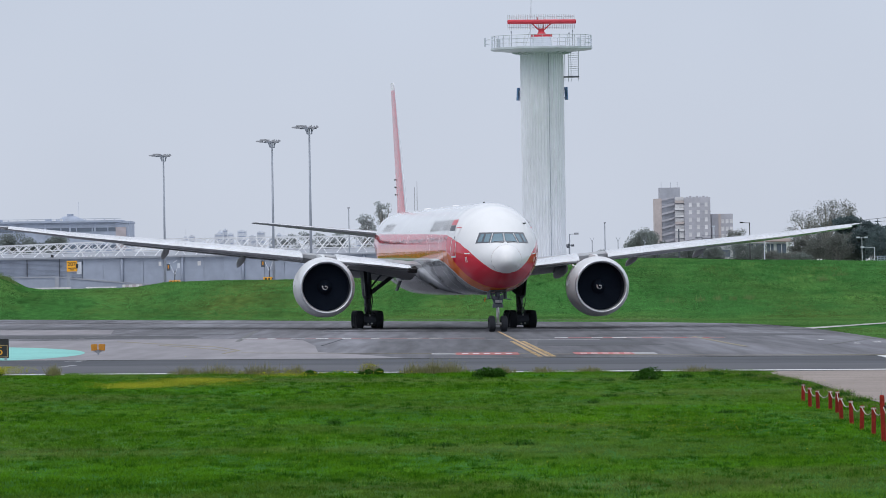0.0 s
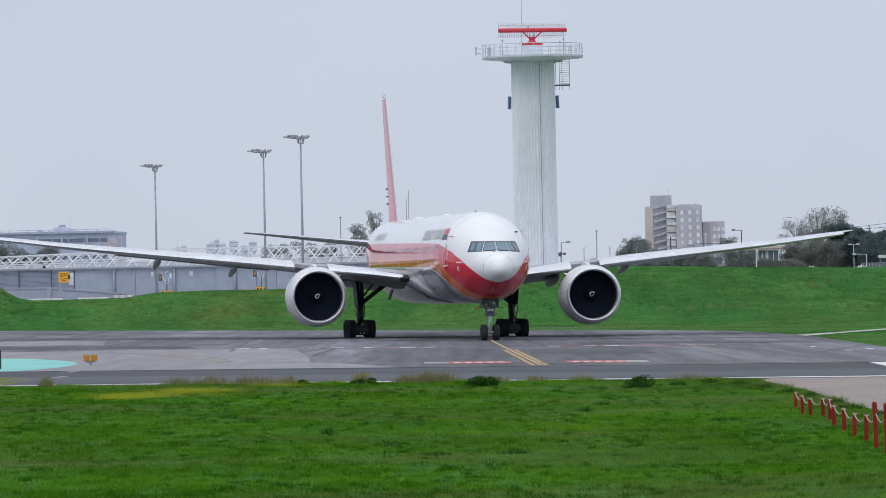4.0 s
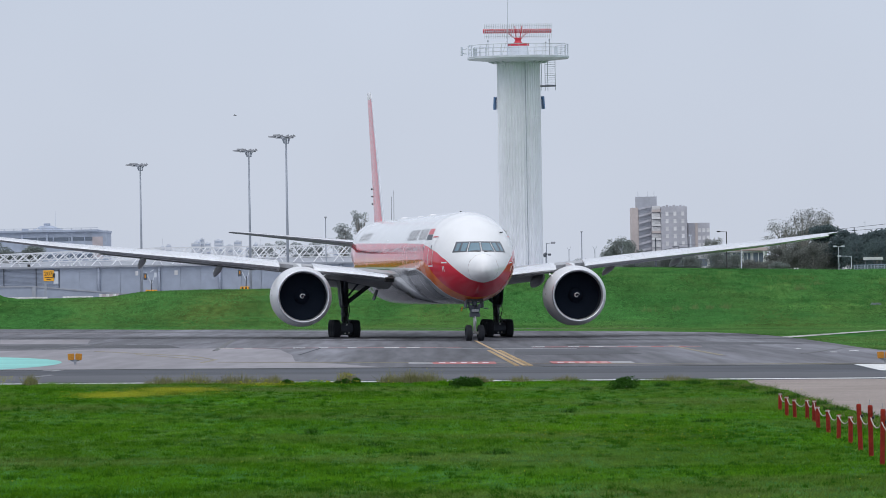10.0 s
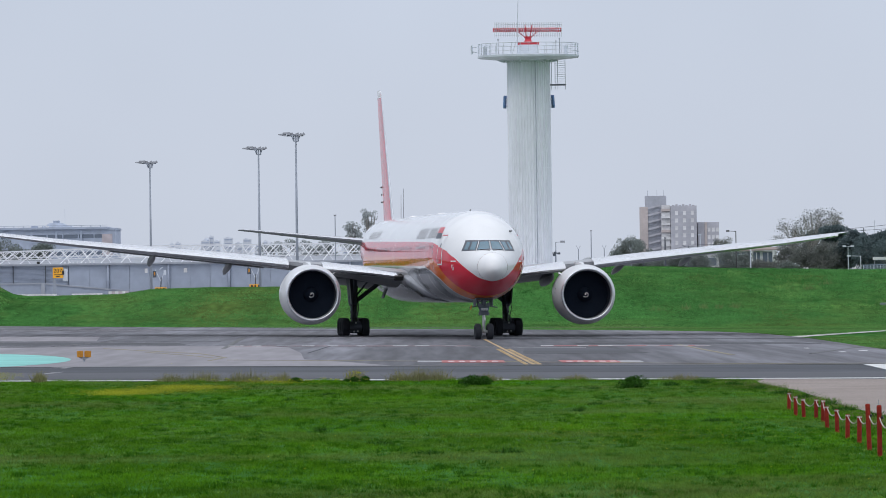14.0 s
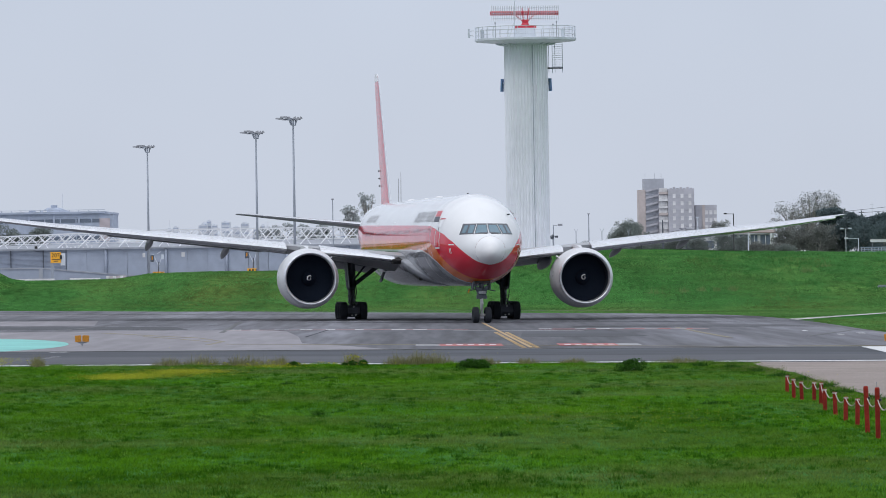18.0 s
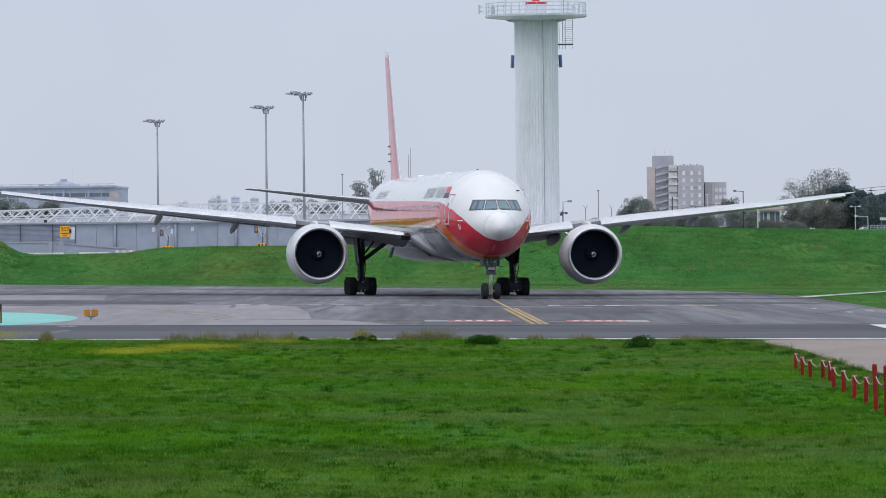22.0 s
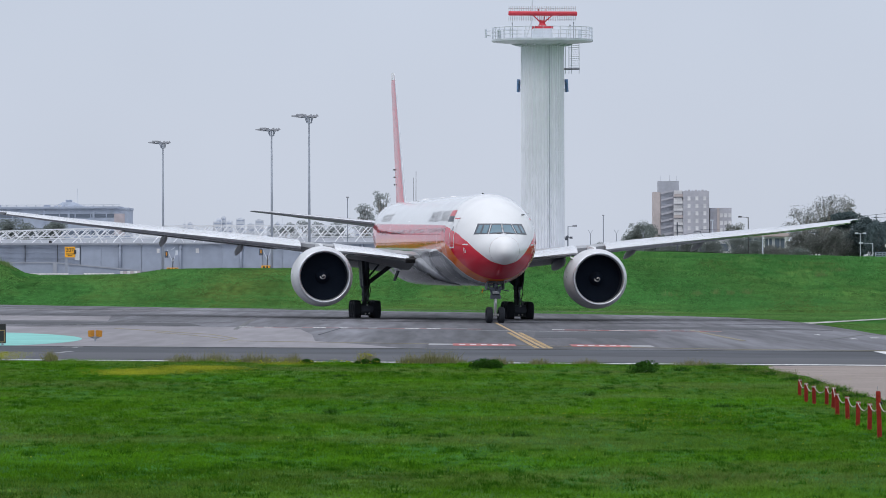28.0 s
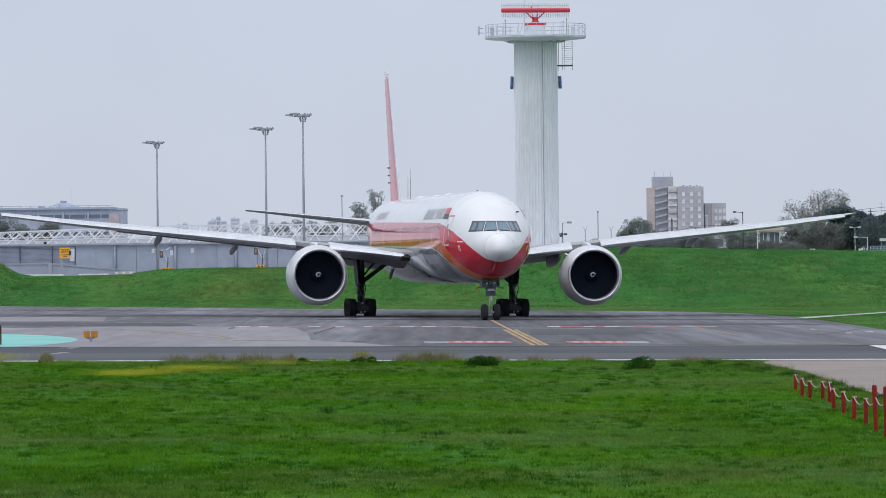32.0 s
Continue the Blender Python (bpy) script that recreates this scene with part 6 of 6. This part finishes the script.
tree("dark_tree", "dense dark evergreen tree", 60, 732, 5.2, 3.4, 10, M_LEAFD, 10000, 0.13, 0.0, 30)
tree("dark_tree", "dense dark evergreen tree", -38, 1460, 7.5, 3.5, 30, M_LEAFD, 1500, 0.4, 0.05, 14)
for k, (x, y, h, s, lf) in enumerate(((23.5, 740, 1.0, 2.2, M_LEAF), (26.0, 745, 1.2, 2.2, M_LEAF), (28.5, 742, 1.5, 2.2, M_LEAF), (33.0, 735, 1.8, 1.6, M_LEAF), (36.3, 738, 2.1, 1.9, M_LEAF), (38.6, 740, 1.8, 1.7, M_LEAF),
                                      (41.0, 742, 1.1, 1.6, M_LEAFB), (43.2, 735, 1.0, 1.6, M_LEAFB), (44.2, 742, 2.9, 1.7, M_LEAFB), (46.0, 738, 3.2, 2.0, M_LEAFB), (48.2, 736, 3.3, 2.0, M_LEAFB), (50.2, 738, 3.2, 2.0, M_LEAF), (53.0, 728, 3.6, 2.2, M_LEAFD), (55.0, 724, 3.6, 2.4, M_LEAFD), (40.0, 722, 0.9, 1.8, M_LEAFB), (43.0, 722, 0.8, 1.6, M_LEAF), (47.0, 744, 3.5, 1.8, M_LEAFB), (20.5, 742, 0.9, 2.0, M_LEAF), (30.8, 742, 1.9, 2.0, M_LEAF),
                                      (49.5, 744, 3.6, 1.8, M_LEAFB), (42.3, 865, 4.8, 1.8, M_LEAFB),
                                      (-89, 1380, 11.5, 4.0, M_LEAF), (-94, 1385, 13.0, 4.0, M_LEAF), (-99, 1385, 12.4, 4.5, M_LEAF), (-104, 1380, 11.6, 4.5, M_LEAF), (-84, 1200, 6.2, 4.0, M_LEAF))):
    tree("shrub", "dense mixed shrub along the perimeter", x, y, h, s, 40 + k, lf, 5200 if y < 900 else 6000, 0.075 if y < 900 else 0.18, 0.0, 20, category="shrub")
# The pale leaf colour paints haze over this row.
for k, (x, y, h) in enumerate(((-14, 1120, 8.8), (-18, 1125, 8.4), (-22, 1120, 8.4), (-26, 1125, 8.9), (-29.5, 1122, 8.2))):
    tree("grey_tree", "leafy tree rising behind the shed, paled for haze", x, y, h + 1.6, 3.4, 70 + k, M_LEAFP, 3000, 0.18, 0.1)


# ---- beside the taxiway ----
def guard_light(m):
    ob = thing("guard_light", "yellow twin runway guard light on a short post", "airfield light", m, group="guard lights")
    part("post", Geo().tube((0, 0, 0), (0, 0, 0.28), 0.035, n=8), M_GALV, ob)
    part("cross_bar", Geo().tube((-0.26, 0, 0.24), (0.26, 0, 0.24), 0.03, n=6), M_GALV, ob)
    for s in (-1, 1):
        part("lamp_box", Geo().box(-0.17, 0.17, -0.12, 0.14, 0.27, 0.62, pose(s * 0.185, 0, 0, 0, s * 4), bevel=0.04), M_AMB, ob, "amber lamp housing")
        part("rib", Geo().box(s * 0.06 - 0.03, s * 0.06 + 0.03, -0.15, -0.12, 0.3, 0.6), M_AMB, ob)
        part("leg", Geo().tube((s * 0.22, 0, 0.26), (0, 0, 0.1), 0.02, n=5), M_GALV, ob)
    return ob


gl = guard_light(pose(-16.5, 287, 0.20 + 0.03) @ Matrix.Scale(0.86, 4))
copy_thing(gl, pose(21.6, 280.5, -0.26 + 0.03))
sign5 = thing("taxiway_sign", "black taxiway sign with yellow figure and border", "sign", pose(-20.6, 271, 0.25))
panel = part("board", Geo().box(-0.95, 1.0, -0.08, 0.08, 0.12, 0.98, bevel=0.03), M_BLACK, sign5, "black board")
for a, b, c, d in ((-0.9, 0.95, 0.16, 0.19), (-0.9, 0.95, 0.68, 0.71), (0.92, 0.95, 0.19, 0.68)):
    part("border", Geo().box(a, b, -0.09, -0.08, c, d), M_LYEL, panel, "yellow border")
part("figure", text_mesh("5", 0.52, M_YEL), None, panel, "yellow figure 5").matrix_basis = pose(0.62, -0.085, 0.43, 90)
for x in (-0.6, 0.85):
    part("foot", Geo().box(x - 0.05, x + 0.05, -0.15, 0.15, 0, 0.14), M_GALV, sign5)

# red posts with a slack rope
POSTS = [(10.65, 179.0, 0.52), (10.39, 171.4, 0.56), (10.49, 169.3, 0.52), (10.74, 167.8, 0.54), (10.66, 163.7, 0.6), (10.32, 156.8, 0.57), (10.26, 152.0, 0.59), (10.10, 146.0, 0.6), (10.06, 141.4, 0.66),
         (9.88, 135.7, 1.06), (9.75, 130.8, 1.13), (9.53, 124.8, 1.17), (9.45, 119.5, 1.17), (9.3, 114.5, 1.15), (9.2, 109.5, 1.15)]
tops = []
for k, (x, y, h) in enumerate(POSTS):
    z = -FALL * x
    ob = thing("red_post", "weathered red painted wooden post with rope", "post", pose(x, y, z, 1.5 * math.sin(k * 2.1), 1.8 * math.cos(k * 1.7)), group="red rope posts")
    r = 0.055
    part("stake", Geo().spin([(-0.1, r), (h - 0.03, r), (h, r * 0.8), (h + 0.003, 0.005)], 12, "z"), M_POST, ob)
    if h > 1:
        part("spike", Geo().tube((-0.01, 0, h), (-0.01, 0, h + 0.12), 0.006, n=4), M_GALV, ob)
        part("knob", Geo().spin([(h - 0.31, 0.005), (h - 0.3, 0.03), (h - 0.25, 0.035), (h - 0.23, 0.005)], 10, "z", (0.06, -0.02, 0)), M_BLACK, ob)
    else:
        part("collar", Geo().spin([(h - 0.05, r + 0.002), (h - 0.03, r + 0.006), (h - 0.012, r + 0.002)], 12, "z"), M_ROPE if k else M_BARK, ob)
    tops.append((Vector((x, y, z + (h - 0.03 if h < 1 else h - 0.27)))))
for a, b in zip(tops, tops[1:]):
    g, n = Geo(), 8
    pts = [a.lerp(b, i / n) - Vector((0, 0, 0.17 * 4 * (i / n) * (1 - i / n))) for i in range(n + 1)]
    for p, q in zip(pts, pts[1:]):
        g.tube(p, q, 0.013, n=5, caps=False)
    tagged(new("rope", g.made("rope", M_ROPE)), "slack pale rope between red posts", "rope", "post ropes")

# drain cover on the bank
tagged(new("drain_box", Geo().box(39.9, 40.85, 533, 533.6, ground_z(40, 533) - 0.2, ground_z(40, 533) + 0.12, bevel=0.08).box(40.0, 40.75, 532.9, 533.7, ground_z(40, 533) + 0.13, ground_z(40, 533) + 0.2).made("drain_box", M_GALV)), "small concrete drain head in the grass", "drain")


# ---- birds ----
birds = []
for k in range(3):
    ob = thing("bird", "small dark bird gliding across the sky", "bird", pose(-300, 450, 20), group="birds")
    part("body", Geo().spin([(-0.12, 0.005), (-0.08, 0.026), (0, 0.038), (0.09, 0.021), (0.15, 0.005)], 8, "y"), M_BIRD, ob)
    for s in (-1, 1):
        part("wing", Geo().loft([[Vector((s * 0.03, -0.05, 0.02)), Vector((s * 0.03, 0.07, 0.02)), Vector((s * 0.03, 0.01, 0.035))], [Vector((s * 0.26, 0.05, 0.06)), Vector((s * 0.26, 0.09, 0.06)), Vector((s * 0.26, 0.07, 0.065))]]), M_BIRD, ob)
    birds.append(ob)

# ---- grass, weeds and flowers ----
def blades(name, n, sampler, hmin, hmax, width, material, label, seed, per=3, category="grass", lean=0.5):
    rng = np.random.default_rng(seed)
    x, y, z, k = sampler(rng, n)
    n = len(x)
    m = n * per
    X, Y, Z, K = [np.repeat(a, per) for a in (x, y, z, k)]
    X = X + rng.normal(size=m) * 0.035
    Y = Y + rng.normal(size=m) * 0.035
    h = (hmin + (hmax - hmin) * rng.random(m)) * K
    a = 2 * np.pi * rng.random(m)
    w = width * (0.6 + 0.8 * rng.random(m))
    l = lean * h * rng.normal(size=m)
    b = 2 * np.pi * rng.random(m)
    p0 = np.stack([X - w * np.cos(a), Y - w * np.sin(a), Z - 0.02], 1)
    p1 = np.stack([X + w * np.cos(a), Y + w * np.sin(a), Z - 0.02], 1)
    p2 = np.stack([X + l * np.cos(b), Y + l * np.sin(b), Z + h], 1)
    vs = np.stack([p0, p1, p2], 1).reshape(-1, 3)
    return tagged(new(name, quick_mesh(name, vs, np.arange(3 * m).reshape(-1, 3), material)), label, category, kind="stuff")


def lawn(rng, n):
    y = 85 + 152 * rng.random(n) ** 1.15
    half = 4 + y * 0.079
    x = (rng.random(n) * 2 - 1) * half
    keep = (x < 12.55 + 0.25 * np.sin(y * 0.9) + 0.15 * np.sin(y * 2.3)) & (y < 232.6 + 0.174 * (x + 5) + 0.4 * np.sin(x * 1.3) + 0.4 * np.sin(x * 3.1))
    x, y = x[keep], y[keep]
    k = 0.8 + 0.2 * np.sin(x * 0.9 + 1.3 * np.sin(y * 0.06)) * np.sin(y * 0.09 + x * 0.4) + 0.3 * np.sin(x * 3.1 + 1.1 * np.sin(y * 0.5)) * np.sin(y * 0.31 - x * 1.6)
    k = np.clip(k, 0.4, 1.5) + 1.1 * np.clip((y - 228 - 0.174 * (x + 5)) / 4, 0, 1) * rng.random(len(x))
    return x, y, -FALL * x, k


blades("grass", 400000, lawn, 0.025, 0.08, 0.009, M_GRASS, "short green airfield grass", 11, lean=1.5)


def clumps(each, sx, sy):
    """Small separate tufts, thicker in some stretches of the lawn than in others."""
    def f(rng, n):
        c = n // each
        cy = 86 + 146 * rng.random(c) ** 1.1
        cx = (rng.random(c) * 2 - 1) * (4 + cy * 0.078)
        wave = np.sin(cx * 0.31 + 1.7 * np.sin(cy * 0.07)) * np.sin(cy * 0.13 + cx * 0.11)
        ok = rng.random(c) < 0.62 + 0.38 * wave
        cx, cy = cx[ok], cy[ok]
        c = len(cx)
        k = np.repeat(0.4 + 0.8 * rng.random(c) ** 2, each)
        x = np.repeat(cx, each) + np.repeat(sx * (0.4 + rng.random(c)), each) * rng.normal(size=c * each)
        y = np.repeat(cy, each) + sy * rng.normal(size=c * each)
        keep = (x < 12.2) & (y < 231 + 0.174 * (x + 5))
        x, y, k = x[keep], y[keep], k[keep]
        return x, y, -FALL * x, k * (0.6 + 0.5 * rng.random(len(x)))
    return f


blades("grass_clumps", 105000, clumps(15, 0.08, 0.2), 0.04, 0.13, 0.010, M_LUSH, "small lush grass tufts in the lawn, darkened for shadow spots", 15, lean=1.0)
blades("pale_grass", 50000, clumps(12, 0.09, 0.25), 0.03, 0.085, 0.008, M_PALEG, "small paler grass tufts in the lawn", 17, lean=1.0)


def crest_line(rng, n):
    x = (rng.random(n) * 2 - 1) * 50
    y = 514 + 66 * rng.random(n)
    patch = np.sin(x * 0.5 + 1.7 * np.sin(y * 0.21)) * np.sin(y * 0.33 + x * 0.23) + 0.6 * np.sin(x * 1.9 + y * 0.5) * np.sin(y * 0.7 - x * 0.9)
    keep = rng.random(n) < 0.72 + 0.22 * patch
    x, y, patch = x[keep], y[keep], patch[keep]
    return x, y, np.array([ground_z(a, b) for a, b in zip(x, y)]), (0.5 + 0.5 * rng.random(len(x))) * (1 + 0.3 * patch) * (0.75 + 0.25 * np.clip(x / 20, -1, 1))


blades("bank_grass", 150000, crest_line, 0.06, 0.17, 0.03, M_BANK, "longer uneven green grass on the bank", 12, lean=1.0)


def bank_clumps(rng, n):
    c = n // 14
    cx, cy = 8 + 44 * rng.random(c), 530 + 46 * rng.random(c) ** 0.7
    ok = rng.random(c) < 0.5 + 0.5 * np.sin(cx * 0.4 + 0.15 * cy) * np.sin(cy * 0.25)
    cx, cy = np.repeat(cx[ok], 14), np.repeat(cy[ok], 14)
    x, y = cx + 0.3 * rng.normal(size=len(cx)), cy + 0.5 * rng.normal(size=len(cx))
    return x, y, np.array([ground_z(a, b) for a, b in zip(x, y)]), 0.5 + 0.6 * rng.random(len(x))


blades("bank_clumps", 14000, bank_clumps, 0.08, 0.26, 0.03, M_BANKD, "darker grass clumps on the bank", 19, lean=0.8)


RIM = [(336, 25.6), (370, 25.6), (421, 25.35), (445, 24.3), (461, 22.1), (471, 18.2), (479, 12.4), (488.5, 2.0), (498, -11.1), (511, -22), (525, -37.5), (534, -60)]


def mown(rng, n):
    y = 338 + 182 * rng.random(n) ** 0.6
    x = -45 + 97 * rng.random(n)
    rim = np.interp(y, [r[0] for r in RIM], [r[1] for r in RIM])
    path = 418 + (x - 26.1) * 4.92
    keep = (x > rim + 0.4 + 0.5 * rng.random(n)) & ((y < path - 20) | (y > path + 5))
    x, y = x[keep], y[keep]
    return x, y, np.array([ground_z(a, b) for a, b in zip(x, y)]), 0.6 + 0.5 * rng.random(len(x))


blades("mown_grass", 110000, mown, 0.04, 0.12, 0.024, M_MOWN, "short mown grass beside the taxiway", 16, lean=2.2)


def bank_spot(cx, cy, rx, ry):
    def f(rng, n):
        x, y = cx + rx * rng.normal(size=n) * 0.5, cy + ry * rng.normal(size=n) * 0.5
        return x, y, np.array([ground_z(a, b) for a, b in zip(x, y)]), 0.4 + 0.8 * rng.random(n)
    return f


for k, (x, y, w, n) in enumerate(((22.6, 530, 0.5, 60), (24.2, 531, 0.4, 60), (25.6, 531, 0.4, 50), (27.0, 532, 0.5, 60), (34.5, 548, 0.8, 70), (36.5, 552, 0.8, 50), (20.0, 529, 0.8, 40), (-41.2, 570, 1.0, 260), (-42.6, 571, 1.2, 300))):
    blades("bank_tuft", n, bank_spot(x, y, w, 1.0), 0.22, 0.6, 0.018, M_TUFT, "pale dry grass tuft on the bank", 400 + k, 2, "weed", 0.3)



def spot(cx, cy, rx, ry, tall=1.0):
    def f(rng, n):
        x, y = cx + rx * rng.normal(size=n) * 0.5, cy + ry * rng.normal(size=n) * 0.5
        return x, y, -FALL * x, tall * (0.5 + 0.7 * rng.random(n)) * np.exp(-((x - cx) / rx) ** 2 * 0.6)
    return f


def strip(rng, n):
    x = -19 + 31 * rng.random(n)
    y = 229.2 + 0.174 * (x + 5) + 3.0 * rng.random(n)
    return x, y, -FALL * x, (0.25 + 0.75 * np.clip(np.sin(x * 1.9) * np.sin(x * 0.63 + 1), 0, 1)) * (0.4 + 0.6 * rng.random(n))


blades("edge_grass", 9000, strip, 0.06, 0.2, 0.010, M_GRASS, "taller grass along the asphalt edge", 13)


def verge(rng, n):
    y = 118 + 112 * rng.random(n)
    x = 12.3 + 0.3 * rng.normal(size=n) - 0.9 * np.clip((y - 205) / 25, 0, 1) * rng.random(n) * 2
    return x, y, -FALL * x, (0.3 + 0.7 * np.clip(np.sin(y * 0.37) * np.sin(y * 0.13 + 1), 0, 1)) * (0.4 + 0.6 * rng.random(n))


blades("verge_grass", 7000, verge, 0.08, 0.26, 0.010, M_GRASS, "taller grass and weeds along the gravel", 14)
blades("dry_verge", 2200, verge, 0.12, 0.4, 0.007, M_SEED, "thin dry weeds along the gravel", 18, category="weed", lean=0.4)
for k, (x, y) in enumerate(((11.2, 222), (11.7, 214), (12.0, 205), (12.2, 196), (12.3, 186), (12.2, 178), (12.4, 168), (12.3, 158), (10.2, 226), (8.9, 222))):
    blades("verge_weed", 70, spot(x, y, 0.35, 1.2, 1.0), 0.08, 0.22, 0.025, M_BUSH, "dark broad-leaved weeds along the gravel edge", 500 + k, 3, "weed", 1.6)
for k, (x, w, t) in enumerate(((-8.6, 0.9, 0.5), (-7.0, 1.0, 0.5), (-2.9, 0.4, 0.55), (-1.1, 0.6, 0.5), (0.3, 0.7, 0.55), (3.8, 0.6, 0.3), (5.6, 0.6, 0.3), (-14.9, 0.25, 0.5), (9.8, 0.9, 0.3), (-9.9, 0.6, 0.4), (-5.7, 0.5, 0.4), (2.2, 0.6, 0.35), (-0.4, 0.35, 0.6), (-17.4, 1.2, 0.42), (-18.6, 0.9, 0.5))):
    blades("tall_weed", 190, spot(x, 231 + 0.174 * (x + 5), w, 1.0, t * 1.1), 0.3, 1.0, 0.011, M_SEED, "tall pale seeding grass tuft", 20 + k, 3, "weed", 0.6)
for k, (x, y, w, h) in enumerate(((1.65, 222, 0.55, 0.5), (7.12, 216, 0.6, 0.52), (-2.9, 230.5, 0.3, 0.24), (-5.2, 230, 0.35, 0.2), (-17.6, 227, 1.0, 0.4))):
    rng = np.random.default_rng(90 + k)
    blobs = [(rng.normal() * w * 0.42, rng.normal() * 0.3, h * (0.1 + 0.42 * rng.random()), h * (0.38 + 0.3 * rng.random())) for _ in range(13)]
    vs, fs = leaf_cloud(rng, blobs, 4200, 0.03)
    ob = thing("bush", "low dense dark green bush in the grass", "bush", pose(x, y, -FALL * x - 0.02), group="low bushes")
    part("foliage", quick_mesh("foliage", vs, fs, M_BUSH), None, ob)
    g = Geo()
    for b in blobs:
        g.tube((0, 0, 0), b[:3], 0.008, 0.004, 4)
    part("stems", g, M_BARK, ob)
for k in range(13):
    rng = np.random.default_rng(200 + k)
    y = 100 + 120 * rng.random()
    x = (rng.random() * 2 - 1) * (y * 0.075)
    if x < 11.5:
        blades("weed_clump", 45, spot(x, y, 0.2 + 0.2 * rng.random(), 0.5, 1.0), 0.06, 0.16, 0.02, M_BUSH, "dark broad-leaved weed clump in the lawn", 300 + k, 3, "weed", 1.6)


def flowers(cx, cy, rx, ry, n, seed, size=0.03, hz=0.2, material=None, label="patch of small yellow wild flowers in the grass"):
    rng = np.random.default_rng(seed)
    x, y = cx + rx * rng.normal(size=n) * 0.5, cy + ry * rng.normal(size=n) * 0.5
    z = -FALL * x + hz * (0.4 + 0.6 * rng.random(n))
    s = size * (0.6 + 0.8 * rng.random(n))
    a = rng.random(n) * np.pi
    c = np.stack([x, y, z], 1)
    u = np.stack([np.cos(a) * s, np.sin(a) * s, 0 * s], 1)
    v = np.stack([0 * s, -0.4 * s, s * 0.8], 1)
    vs = np.stack([c - u, c - v, c + u, c + v], 1).reshape(-1, 3)
    tagged(new("yellow_flowers", quick_mesh("yellow_flowers", vs, np.arange(4 * n).reshape(-1, 4), material or M_FLOW)), label, "flowers", kind="stuff")


flowers(-10.4, 203, 1.2, 4, 2600, 61, 0.015, 0.15)
flowers(-8.6, 214, 1.7, 4, 2200, 62, 0.015, 0.15)
flowers(-9.5, 208, 2.4, 5, 1800, 71, 0.014, 0.13)
flowers(-5.9, 224, 1.4, 3, 500, 70, 0.015, 0.15)
flowers(-17.6, 226, 1.7, 2.4, 4500, 63, 0.017, 0.42)
flowers(-5.5, 228, 4.5, 3.0, 90, 64)
flowers(0, 160, 20, 90, 350, 65, 0.013, 0.1)
flowers(5, 150, 4, 14, 420, 66, 0.012, 0.1)
flowers(-2.9, 231, 0.35, 0.8, 160, 67, 0.018, 0.42)
flowers(4, 160, 8, 40, 350, 68, 0.009, 0.1, M_DAISY, "tiny pale daisies scattered over the lawn")


# ---- what moves ----
def motions():
    # radar antenna: one clockwise turn in four seconds
    rows = [(k * 0.5, pose(TX, TY, 30.6, 0, 0, -90 * (k * 0.5 - 0.12))) for k in range(65)]
    walk(radar, rows)
    # engine fans
    for fan, turn in zip(fans, FAN_PHASE):
        p = fan.location.copy()
        walk(fan, [(k * 0.1, pose(*p, 0, turn + 66.0 * min(k, 90) + 67.1 * max(k - 90, 0))) for k in range(321)])
    # three birds crossing the sky
    for bird, (t0, x, z), (dx, dz) in zip(birds, ((12.8, 15.9, 22.64), (13.0, 14.8, 15.6), (10.0, -13.6, 16.9)), ((27.3, 0.3), (25.2, -0.7), (21.1, -1.0))):
        walk(bird, [(t, pose(x + dx * (t - t0), 450, max(z + dz * (t - t0), 9.0), 0, 0, 90)) for t in (0, 8, 16, 24, 32)])


FAN_PHASE = (203.0, 203.0)
motions()
